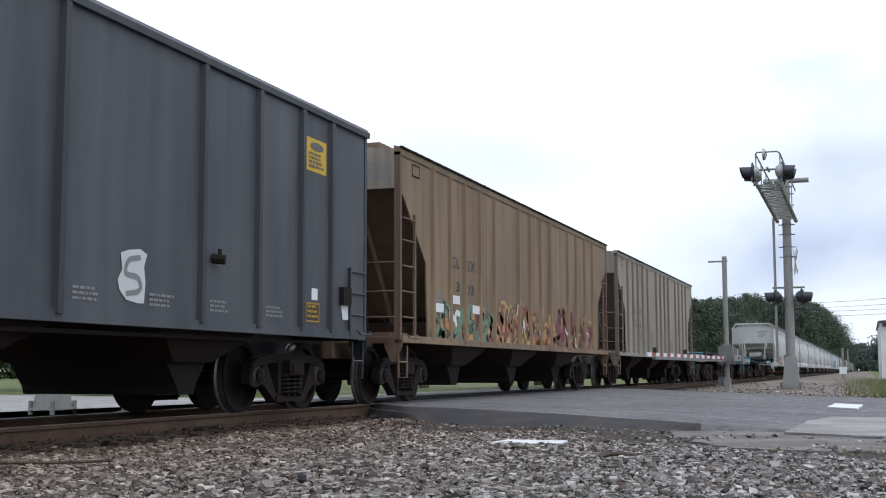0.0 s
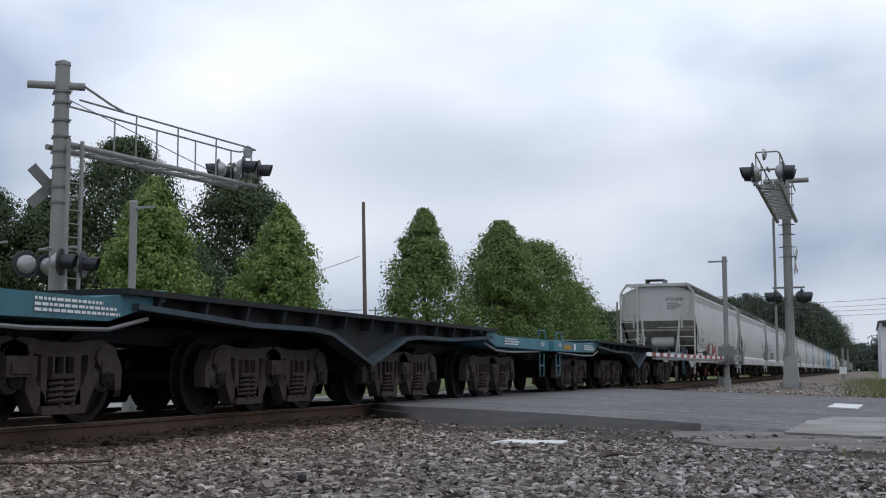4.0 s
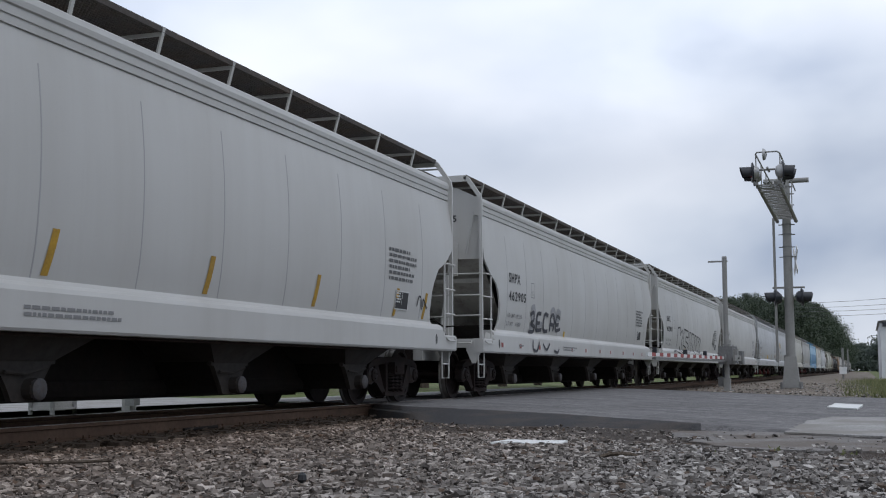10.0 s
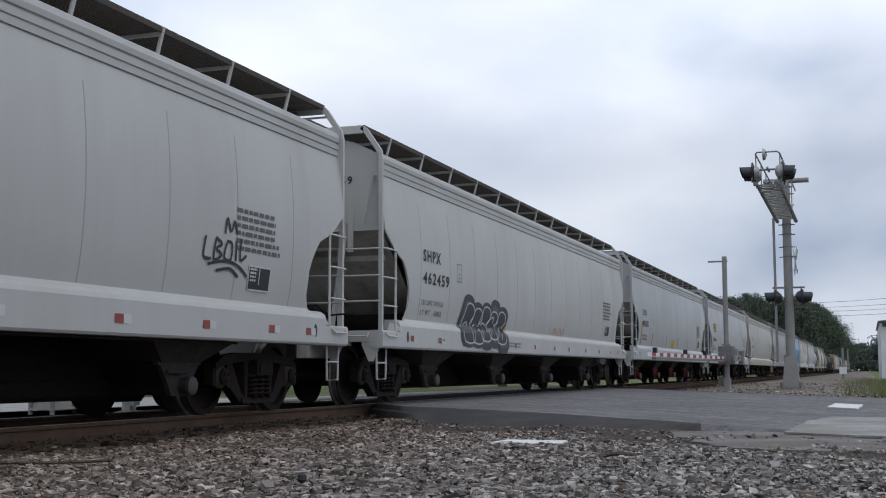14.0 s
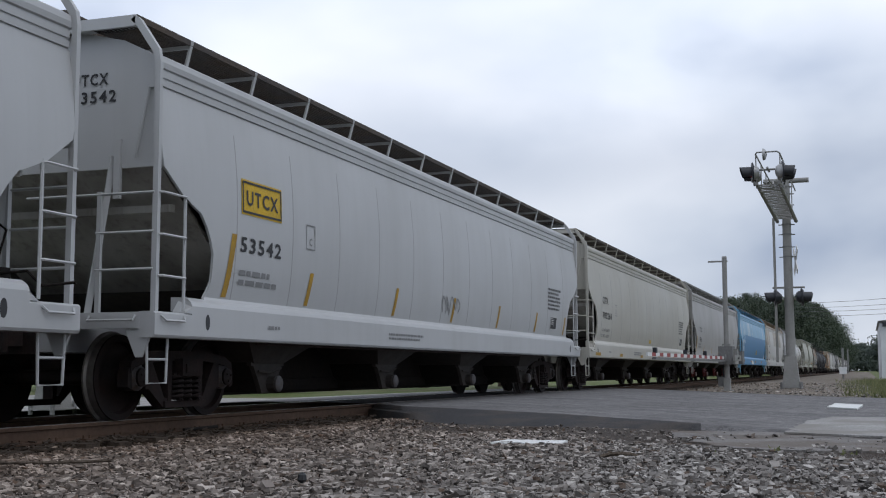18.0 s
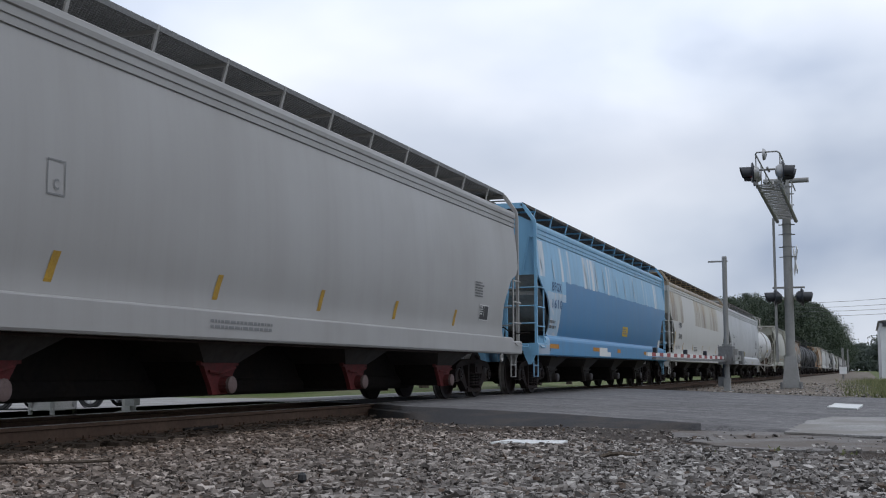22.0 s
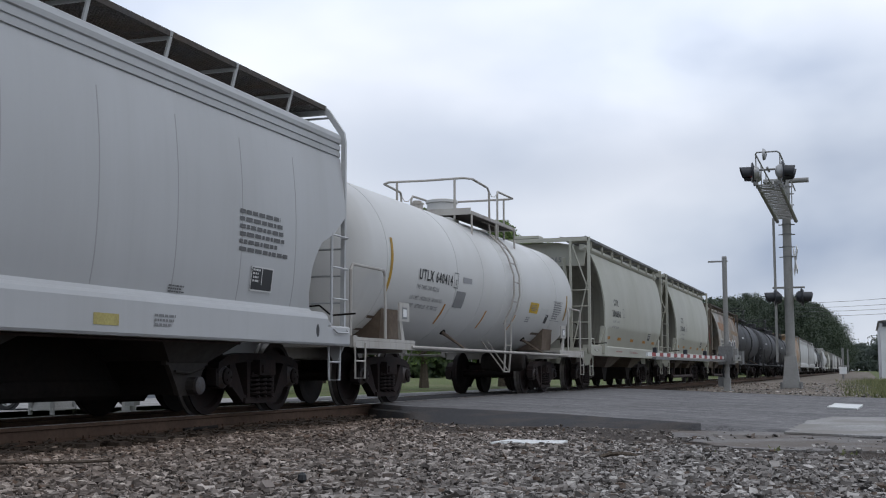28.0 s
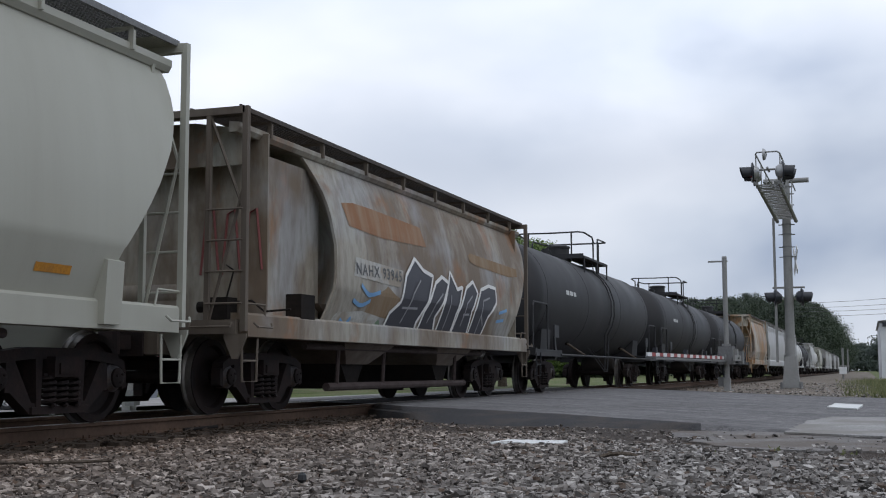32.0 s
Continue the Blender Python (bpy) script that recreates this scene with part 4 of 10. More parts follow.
def cf_low_skin(z):
    """The same sheet on the cars with a shallow sill, where it comes further down."""
    if z < 1.165:
        return 1.622
    return float(np.interp(z, [1.165, 1.19, 1.32] + CF_Z[5:], [1.60, 1.515, 1.545] + CF_X[5:]))


EDGE_ROUND = ([1.18, 1.34, 1.48, 1.85, 2.1, 2.2, 2.34, 2.62, 4], [0.95, 1.10, 1.18, 1.16, 0.98, 0.88, 0.52, 0.12, 0.10])
EDGE_STRAIGHT = ([1.18, 1.30, 1.75, 2.0, 2.25, 2.36, 2.5, 4], [1.14, 1.18, 1.24, 1.06, 0.82, 0.66, 0.22, 0.12])


def cf_side(bm, length, edge):
    skin = cf_skin if edge is EDGE_ROUND else cf_low_skin
    zs = [1.28 if edge is EDGE_ROUND else 1.18, 1.32, 1.4, 1.5, 1.65, 1.8, 1.95, 2.08, 2.2, 2.28, 2.36, 2.46, 2.6, 2.75, 2.95, 3.1, 3.25, 3.44]
    outer, inner = [], []
    for z in zs:
        e = float(np.interp(z, *edge))
        ys = [e] + [1.4 + (length - 2.8) * k / 14 for k in range(15)] + [length - e]
        outer.append([bm.verts.new((skin(z), y, z)) for y in ys])
        inner.append([bm.verts.new((skin(z) - 0.03, y, z)) for y in ys])
    for g in (outer, inner):
        for a, b in zip(g, g[1:]):
            for i in range(len(a) - 1):
                bm.faces.new((a[i], a[i + 1], b[i + 1], b[i]))
    for k in (0, -1):
        for i in range(len(zs) - 1):
            bm.faces.new((outer[i][k], outer[i + 1][k], inner[i + 1][k], inner[i][k]))
        for i in range(len(outer[0]) - 1):
            bm.faces.new((outer[k][i], outer[k][i + 1], inner[k][i + 1], inner[k][i]))


def cf_chord(bm, length):
    """The roof side: an overhanging top band over two flat strips with narrow grooves."""
    prism(bm, [(1.40, 3.435), (1.500, 3.437), (1.500, 3.452), (1.522, 3.458), (1.525, 3.520), (1.505, 3.526), (1.505, 3.542), (1.524, 3.548), (1.526, 3.612), (1.508, 3.618),
               (1.508, 3.634), (1.532, 3.645), (1.540, 3.70), (1.526, 3.762), (1.46, 3.80), (1.40, 3.79)], "y", 0.14, length - 0.14)


def cf_roof(bm, length):
    half = [(1.48, 3.77), (1.36, 3.82), (1.05, 3.92), (0.6, 4.01), (0.0, 4.05)]
    poly = half + [(-x, z) for x, z in half[::-1][1:]] + [(-1.45, 3.70), (1.45, 3.70)]
    prism(bm, poly, "y", 0.24, length - 0.24)


def cf_end_sheet(bm):
    half = [(1.545, 2.62), (1.50, 3.42), (1.48, 3.72), (1.34, 3.84), (1.05, 3.98), (0.6, 4.09)]
    prism(bm, half + [(-x, z) for x, z in half[::-1]], "y", 0.20, 0.245)


def cf_slope(bm):
    a = [(1.50, 0.22, 2.63), (-1.50, 0.22, 2.63), (-1.36, 2.75, 1.0), (1.36, 2.75, 1.0)]
    b = [(x, y + 0.03, z + 0.04) for x, y, z in a]
    rings(bm, [a, b])


def cf_sill(bm, length, deep=True):
    """A side sill; on most cars it is deep, with a sloping top ledge that meets the side sheet, and steps down at both ends."""
    top = [(1.36, 1.30), (1.53, 1.295), (1.572, 1.272), (1.604, 1.245), (1.622, 1.20)] if deep else [(1.36, 1.20), (1.585, 1.185), (1.614, 1.178), (1.622, 1.16)]
    prism(bm, top + [(1.622, 0.885), (1.605, 0.858), (1.44, 0.858), (1.44, 0.885), (1.585, 0.90), (1.585, 1.12), (1.36, 1.15)],
          "y", 0.70, length - 0.70)
    for a, b in ((0.0, 0.70), (length - 0.70, length)):
        prism(bm, [(1.44, 1.12), (1.60, 1.12), (1.622, 1.10), (1.622, 0.885), (1.605, 0.858), (1.44, 0.858)], "y", a, b)
    hi = 1.26 if deep else 1.17
    for a, b in ((0.70, 0.58), (length - 0.70, length - 0.58)):
        rings(bm, [[(1.45, a, 1.12), (1.622, a, 1.12), (1.622, a, min(1.19, hi)), (1.45, a, hi)], [(1.45, b, 1.12), (1.621, b, 1.12), (1.621, b, 1.122), (1.45, b, 1.122)]])


def end_sill(bm):
    box(bm, -1.435, 1.435, 0.006, 0.09, 0.95, 1.09)
    box(bm, -1.43, 1.43, 0.02, 0.62, 1.085, 1.115)
    for s in (-1, 1):
        prism(bm, [(s * 1.28, 0.95), (s * 1.57, 0.95), (s * 1.57, 0.90), (s * 1.46, 0.66), (s * 1.39, 0.66), (s * 1.28, 0.90)], "y", 0.02, 0.05)
        tube(bm, [(s * 0.86, -0.015, 1.08), (s * 0.86, -0.05, 1.03), (s * 1.40, -0.05, 1.03), (s * 1.40, -0.015, 1.08)], 0.014, 5)
        tube(bm, [(s * 1.625, 0.10, 1.08), (s * 1.66, 0.14, 1.03), (s * 1.66, 0.50, 1.03), (s * 1.625, 0.54, 1.08)], 0.014, 5)
    box(bm, -0.42, 0.42, -0.02, 1.6, 0.72, 1.06)


def corner_post(bm):
    loop = [(1.552, 0.95), (1.552, 3.68), (1.53, 3.79), (1.30, 4.12), (1.24, 4.17)]
    out = [(x + 0.034, z + (0.022 if z > 3.75 else 0)) for x, z in loop]
    inn = [(x - 0.026, z - (0.022 if z > 3.75 else 0)) for x, z in loop]
    prism(bm, out + inn[::-1], "y", 0.06, 0.115)
    tube(bm, [(1.44, 0.16, 3.66), (1.24, 0.17, 2.72)], 0.016, 5)
    box(bm, 0.98, 1.06, 0.16, 0.20, 2.30, 2.92)


def end_ladder(bm):
    box(bm, 0.87, 0.92, 0.05, 0.09, 1.0, 2.36)
    for z in (1.55, 1.93, 2.33):
        rod(bm, (0.86, 0.06, z), (1.55, 0.06, z), 0.015, n=6)
    rod(bm, (0.0, 0.05, 2.33), (0.9, 0.06, 2.33), 0.015, n=6)


def tall_ladder(bm):
    """The full-height ladder to the roof walk, on one corner of each end."""
    box(bm, 0.80, 0.87, 0.05, 0.10, 1.0, 4.14)
    for k in range(8):
        rod(bm, (0.84, 0.06, 1.45 + 0.37 * k), (1.56 if k < 7 else 1.40, 0.06, 1.45 + 0.37 * k), 0.016, n=6)


def side_ladder(bm):
    rod(bm, (1.60, 0.56, 1.14), (1.60, 0.56, 2.36), 0.018, n=6)
    for z in (1.48, 1.90, 2.33):
        tube(bm, [(1.59, 0.09, z), (1.63, 0.11, z), (1.63, 0.54, z), (1.59, 0.57, z)], 0.014, 5)


def walk_grating(bm, length, x0=0.62, x1=1.27, z=4.17):
    for k in range(14):
        x = x0 + (x1 - x0) * k / 13
        box(bm, x - 0.006, x + 0.006, 0.1, length - 0.1, z - 0.020, z + 0.016)
    n = int((length - 0.2) / 0.05)
    for k in range(n + 1):
        y = 0.1 + (length - 0.2) * k / n
        box(bm, x0, x1, y - 0.007, y + 0.007, z - 0.012, z + 0.016)
    for x in (x0, x1):
        box(bm, x - 0.012, x + 0.012, 0.08, length - 0.08, z - 0.03, z + 0.035)


def stanchion(bm):
    rings(bm, [[(1.18, -0.024, 3.84), (1.205, -0.024, 3.84), (1.205, 0.024, 3.84), (1.18, 0.024, 3.84)], [(1.272, -0.024, 4.20), (1.296, -0.024, 4.20), (1.296, 0.024, 4.20), (1.272, 0.024, 4.20)]])
    box(bm, 0.62, 1.28, -0.016, 0.016, 4.11, 4.15)


def end_beam(bm):
    prism(bm, [(-1.27, 4.08), (1.27, 4.08), (1.27, 4.20), (-1.27, 4.20)], "y", 0.06, 0.10)
    box(bm, -1.25, 1.25, 0.10, 0.42, 4.16, 4.19)


def hatch_trough(bm, length):
    box(bm, -0.45, 0.45, 0.8, length - 0.8, 4.1, 4.24)


def bay(bm, span):
    h = span / 2
    a = [(1.40, -h, 1.42), (-1.40, -h, 1.42), (-1.40, h, 1.42), (1.40, h, 1.42)]
    m = [(1.34, -0.36 - (h - 0.36) * 0.36, 0.90), (-1.34, -0.36 - (h - 0.36) * 0.36, 0.90), (-1.34, 0.36 + (h - 0.36) * 0.36, 0.90), (1.34, 0.36 + (h - 0.36) * 0.36, 0.90)]
    b = [(1.12, -0.40, 0.62), (-1.12, -0.40, 0.62), (-1.12, 0.40, 0.62), (1.12, 0.40, 0.62)]
    rings(bm, [a, m, b])


def bay_outlet(bm):
    prism(bm, [(-0.42, 0.63), (0.42, 0.63), (0.20, 0.36), (0.16, 0.26), (-0.16, 0.26), (-0.20, 0.36)], "x", -1.04, 1.04)


def outlet_end(bm):
    """The cast end of a discharge trough: flange, tapered plate and pipe stub."""
    prism(bm, [(-0.44, 0.65), (0.44, 0.65), (0.44, 0.59), (0.38, 0.585), (0.22, 0.36), (0.16, 0.25), (-0.16, 0.25), (-0.22, 0.36), (-0.38, 0.585), (-0.44, 0.59)], "x", 1.04, 1.10)
    rod(bm, (1.08, 0.06, 0.36), (1.20, 0.06, 0.36), 0.10, n=12)
    tube(bm, [(1.13, -0.30, 0.52), (1.16, -0.05, 0.50), (1.16, 0.25, 0.56)], 0.018, 5)


def outlet_cap(bm):
    turned(bm, [(1.19, 0.098), (1.235, 0.102), (1.255, 0.075), (1.258, 0.02)], "x", 16, (0, 0.06, 0.36))


def seam(bm):
    v = []
    for z in CF_Z[4:-1]:
        v.append([(cf_skin(z) + 0.0005, -0.012, z), (cf_skin(z) + 0.003, 0, z), (cf_skin(z) + 0.0005, 0.012, z)])
    rings(bm, v, caps=False, closed=False)


def brake_wheel(bm):
    for r, t in ((0.20, 0.018), (0.06, 0.02)):
        pts = [(r * math.cos(k * math.pi / 8), 0, r * math.sin(k * math.pi / 8)) for k in range(17)]
        tube(bm, pts, t, 5)
    for k in range(5):
        a = k * 1.2566
        rod(bm, (0.05 * math.cos(a), 0, 0.05 * math.sin(a)), (0.20 * math.cos(a), 0, 0.20 * math.sin(a)), 0.016, n=5)


def reservoir(bm):
    turned(bm, [(-0.5, 0.05), (-0.47, 0.17), (-0.40, 0.21), (0.40, 0.21), (0.47, 0.17), (0.5, 0.05)], "x", 18)


def brake_gear(bm):
    box(bm, -0.16, 0.16, -0.12, 0.12, -0.1, 0.16)
    rod(bm, (-0.14, 0, 0.05), (-0.30, 0, 0.05), 0.07, n=10)
    tube(bm, [(0.15, 0, 0.1), (0.4, 0.05, 0.12), (0.6, 0.0, -0.02), (0.95, 0, 0.0)], 0.014, 5)
    tube(bm, [(0.05, 0.05, 0.15), (0.12, 0.1, 0.5), (-0.3, 0.2, 0.75)], 0.012, 5)


def centre_flow(label, paint_mat, s_front, length=18.8, edge=EDGE_ROUND, walk_mat=None, slope_mat=None, seams=12, fine=True, caps=None, iron=None,
                brake_front=False):
    """A long covered hopper; returns the car's Empty at the middle of its front sill, on the rail."""
    car = thing("covered_hopper", label, "freight car", group="cars of the freight train")
    key = round(length, 2)
    side_key = "round" if edge is EDGE_ROUND else "straight"
    side = shared(("cfside", key, side_key), lambda b: cf_side(b, length, edge), "side_sheet", smooth=True)
    mirror = Matrix.Diagonal((-1, 1, 1, 1))
    flip = Matrix.Translation((0, length, 0)) @ Matrix.Diagonal((1, -1, 1, 1))
    slope_mat = slope_mat or P_SLOPE
    for m in (Matrix(), mirror):
        place("side_sheet", side, paint_mat, car, m=m)
        place("roof_chord", shared(("cfchord", key), lambda b: cf_chord(b, length), "roof_chord"), paint_mat, car, m=m)
        place("side_sill", shared(("cfsill", key, side_key), lambda b: cf_sill(b, length, edge is EDGE_ROUND), "side_sill"), paint_mat, car, m=m)
    place("roof", shared(("cfroof", key), lambda b: cf_roof(b, length), "roof", smooth=True), paint_mat, car)
    for m in (Matrix(), flip):
        place("end_sheet", shared("cfend", cf_end_sheet, "end_sheet"), paint_mat, car, m=m)
        place("slope_sheet", shared("cfslope", cf_slope, "slope_sheet"), slope_mat, car, m=m)
        place("end_sill", shared("cfendsill", end_sill, "end_sill", bevel=0.008), paint_mat, car, m=m)
        place("end_beam", shared("cfbeam", end_beam, "end_beam"), paint_mat, car, m=m)
        for s in (-0.55, 0.75):
            place("slope_brace", shared(("cfbrace", s), lambda b: tube(b, [(s, 0.10, 1.10), (s * 1.25, 0.22, 2.75)], 0.045, 4), "slope_brace"), paint_mat, car, m=m)
        place("end_rib", shared("cfrib", lambda b: box(b, -1.40, 1.40, 0.60, 0.68, 2.20, 2.28), "end_rib"), slope_mat, car, m=m)
        for mm in (m, m @ mirror):
            place("corner_post", shared("cfpost", corner_post, "corner_post", bevel=0.006), paint_mat, car, m=mm)
            tall = (m == Matrix()) != (mm == m)
            place("end_ladder", shared("cftall", tall_ladder, "end_ladder") if tall else shared("cfendladder", end_ladder, "end_ladder"), paint_mat, car, m=mm)
            place("side_ladder", shared("cfladder", side_ladder, "side_ladder", smooth=True), paint_mat, car, m=mm)
    for m in (Matrix(), mirror):
        place("running_board", shared(("cfwalk", key), lambda b: walk_grating(b, length), "running_board"), walk_mat or MESH_DARK, car, m=m, label="steel grating roof walk")
    n = int(length / 1.5)
    for k in range(n):
        y = 1.15 + (length - 2.3) * k / (n - 1)
        for m in ((Matrix(), mirror) if fine else (Matrix(),)):
            place("stanchion", shared("cfstan", stanchion, "stanchion"), paint_mat, car, m=Matrix.Translation((0, y, 0)) @ m)
    place("hatch_cover", shared(("cfhatch", key), lambda b: hatch_trough(b, length), "hatch_cover", bevel=0.03), paint_mat, car)
    for y in (0.75, length - 0.75):
        place("hatch_platform", shared("cfplat", lambda b: [box(b, -0.52, 0.30, -0.55, 0.55, 4.36, 4.39), box(b, -0.50, -0.46, -0.5, 0.5, 4.1, 4.37), box(b, 0.24, 0.28, -0.5, 0.5, 4.1, 4.37)], "hatch_platform"), walk_mat or MESH_DARK, car, (0, y, 0))
    span = 3.97 * length / 18.65
    for k in range(4):
        y = length / 2 + span * (k - 1.5)
        hop = place("hopper_bay", shared(("bay", round(span, 2)), lambda b: bay(b, span), "hopper_bay"), BAY, car, (0, y, 0), label="grimy sloped discharge bay")
        place("outlet", shared("outlet", bay_outlet, "outlet", bevel=0.01), UNDER, hop)
        for m in (Matrix(), mirror):
            place("outlet_end", shared("outend", outlet_end, "outlet_end"), (caps or BAY) if m == Matrix() else UNDER, hop, m=m, label="cast end of the discharge trough")
            place("outlet_cap", shared("outcap", outlet_cap, "outlet_cap", smooth=True), CAP_PALE if caps else CAP, hop, m=m)
    # unseen pipes and box, added to keep the gap below the bays black
    place("underbody_filler", shared(("cfpipe", key), lambda b: [rod(b, (x, 3.0, 0.33), (x, length - 3.0, 0.33), 0.13, n=10) for x in (-0.22, 0.22)] + [box(b, -0.30, 0.30, 2.6, length - 2.6, 0.38, 1.0)], "underbody_filler"), UNDER, car, label="dark pipes and filler box added under the bays")
    place("train_line", shared(("cfline", key), lambda b: rod(b, (1.36, 2.6, 0.845), (1.36, length - 2.6, 0.845), 0.018, n=6), "train_line"), TRUCK_TAN, car, label="thin pipe below the sill")
    if seams:
        for k in range(seams):
            place("weld_seam", shared("seam", seam, "weld_seam"), SEAM, car, (0, 1.65 + (length - 3.3) * k / (seams - 1), 0))
    for y in (1.02, length - 1.02) if fine and edge is EDGE_ROUND else ():
        place("sill_slot", shared("sillslot", lambda b: rings(b, [[(x, 0.045 * math.cos(k * 0.5236), 0.085 * math.sin(k * 0.5236)) for k in range(12)] for x in (1.60, 1.6245)]), "sill_slot"), BLACK, car, (0, y, 1.04), label="dark oval slot in the sill")
    for y in (1.35, length - 1.35) if fine and edge is not EDGE_ROUND else ():
        place("roping_ring", shared("ring", lambda b: [tube(b, [(0, 0.06 * math.cos(k * 0.5236), 0.065 * math.sin(k * 0.5236)) for k in range(13)], 0.022, 6), box(b, -0.015, 0.015, -0.06, 0.06, 0.05, 0.12)], "roping_ring", smooth=True), paint_mat, car, (1.58, y, 0.775), label="steel roping ring under the sill")
    couplers(car, length)
    sill_steps(car, length, paint_mat)
    bogie(car, 1.5, iron=iron, fine=fine)
    bogie(car, length - 1.5, iron=iron, fine=fine)
    yb = 0.35 if brake_front else length - 0.35
    sg = 1 if brake_front else -1
    place("air_reservoir", shared("reservoir", reservoir, "air_reservoir", smooth=True), paint_mat, car, (0.1, yb + sg * 0.55, 1.75))
    place("brake_wheel", shared("brakewheel", brake_wheel, "brake_wheel", smooth=True), paint_mat, car, (-0.72, yb - sg * 0.26, 1.85))
    place("brake_gear", shared("brakegear", brake_gear, "brake_gear", smooth=True), UNDER, car, (0.95, yb + sg * 0.1, 1.28))
    CARS.append((car, s_front))
    return car


CARS = []


# ---- covered hopper with flat sides and outside posts ----
def rib_hopper(label, paint_mat, post_mat, s_front, length, ribs, cut=True, top=3.93, roof_mat=None, post_depth=0.055):
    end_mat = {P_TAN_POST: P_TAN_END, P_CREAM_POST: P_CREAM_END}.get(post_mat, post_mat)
    car = thing("ribbed_hopper", label, "freight car", group="cars of the freight train")
    mirror = Matrix.Diagonal((-1, 1, 1, 1))
    x = 1.53
    slim = end_mat is not post_mat
    jut = 0.016 if slim else 0.05
    if cut:
        poly = [(0.04, 3.38), (0.04, top), (length - 0.04, top), (length - 0.04, 3.38), (length - 1.22, 2.25), (length - 1.30, 1.02), (1.30, 1.02), (1.22, 2.25)]
    else:
        poly = [(0.05, 1.02), (0.05, top), (length - 0.05, top), (length - 0.05, 1.02)]
    for m in (Matrix(), mirror):
        place("side_sheet", shared(("ribside", label), lambda b: prism(b, poly, "x", x - 0.03, x), "side_sheet"), paint_mat, car, m=m)
        place("top_rail", shared(("ribtop", label), lambda b: prism(b, [(x - 0.1, top - 0.05), (x + jut, top - 0.05), (x + jut + 0.01, top + 0.02), (x + 0.01, top + 0.08), (x - 0.1, top + 0.10)], "y", 0.02, length - 0.02), "top_rail"), roof_mat or paint_mat, car, m=m)
        if slim:
            place("roof_lip", shared(("riblip", label), lambda b: box(b, x + 0.012, x + 0.05, 0.0, length, top + 0.055, top + 0.085), "roof_lip"), UNDER, car, m=m, label="dark lip along the roof edge")
            for z in (1.112, 3.862):
                place("seam_line", shared(("ribseam", label), lambda b: box(b, x, x + 0.004, 1.32 if z < 2 else 0.06, length - (1.32 if z < 2 else 0.06), -0.005, 0.005), "seam_line") if z < 2 else shared(("ribseamtop", label), lambda b: box(b, x, x + 0.004, 0.06, length - 0.06, -0.005, 0.005), "seam_line"), end_mat, car, m=Matrix.Translation((0, 0, z)) @ m)
        place("side_sill", shared(("ribsill", label), lambda b: prism(b, [(x - 0.1, 0.96), (x + 0.03, 0.96), (x + 0.03, 1.07), (x - 0.1, 1.07)], "y", 0.1, length - 0.1), "side_sill"), paint_mat, car, m=m)
        for y in ribs:
            d, w = (0.05, 0.075) if slim else (post_depth, 0.065)
            post = lambda b: prism(b, [(x - 0.01, -w), (x + d, -w * 0.6), (x + d, w * 0.6), (x - 0.01, w)], "z", 1.03, top - 0.06)
            place("side_post", shared(("ribpost", label), post, "side_post"), post_mat, car, m=Matrix.Translation((0, y, 0)) @ m)
    half = [(x - 0.05, top + 0.03), (0.9, top + 0.16), (0.0, top + 0.20)]
    place("roof", shared(("ribroof", label), lambda b: prism(b, half + [(-a, z) for a, z in half[::-1][1:]] + [(-x + 0.05, top - 0.1), (x - 0.05, top - 0.1)], "y", 0.06, length - 0.06), "roof"), roof_mat or paint_mat, car)
    nh = int(length / 1.6)
    for k in range(nh):
        place("roof_hatch", shared("ribhatch", lambda b: box(b, 0.35, 0.95, -0.4, 0.4, 0.0, 0.16), "roof_hatch", bevel=0.03), roof_mat or paint_mat, car, (0, 1.0 + k * (length - 2) / (nh - 1), top + 0.13))
    flip = Matrix.Translation((0, length, 0)) @ Matrix.Diagonal((1, -1, 1, 1))
    for m in (Matrix(), flip):
        place("end_sheet", shared(("ribend", top), lambda b: prism(b, [(-x + 0.02, 3.36), (x - 0.02, 3.36), (x - 0.02, top + 0.05), (0, top + 0.19), (-x + 0.02, top + 0.05)], "y", 0.03, 0.07), "end_sheet"), P_CREAM if paint_mat is P_TAN else paint_mat, car, m=m)
        a = [(1.5, 0.05, 3.40), (-1.5, 0.05, 3.40), (-1.46, 2.6, 1.0), (1.46, 2.6, 1.0)]
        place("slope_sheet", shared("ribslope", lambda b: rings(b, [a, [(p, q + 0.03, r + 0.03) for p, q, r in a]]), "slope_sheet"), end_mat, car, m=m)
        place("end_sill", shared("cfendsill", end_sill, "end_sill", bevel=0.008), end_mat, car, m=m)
        for mm in (m, m @ mirror):
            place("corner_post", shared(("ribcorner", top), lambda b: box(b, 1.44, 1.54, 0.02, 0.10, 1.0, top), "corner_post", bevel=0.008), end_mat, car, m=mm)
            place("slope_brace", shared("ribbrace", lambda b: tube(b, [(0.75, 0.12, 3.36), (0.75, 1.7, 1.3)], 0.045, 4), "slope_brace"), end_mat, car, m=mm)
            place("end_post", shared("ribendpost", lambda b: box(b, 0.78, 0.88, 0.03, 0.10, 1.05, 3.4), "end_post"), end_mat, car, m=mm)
            place("side_ladder", shared(("ribladder", cut), lambda b: [box(b, 1.53, 1.57, 0.60, 0.65, 1.0, 3.0 if cut else 1.95)] + [tube(b, [(1.52, 0.1, z), (1.56, 0.12, z), (1.56, 0.62, z)], 0.014, 5) for z in ((1.35, 1.75, 2.15, 2.55, 2.9) if cut else (1.3, 1.6, 1.9))], "side_ladder"), end_mat, car, m=mm)
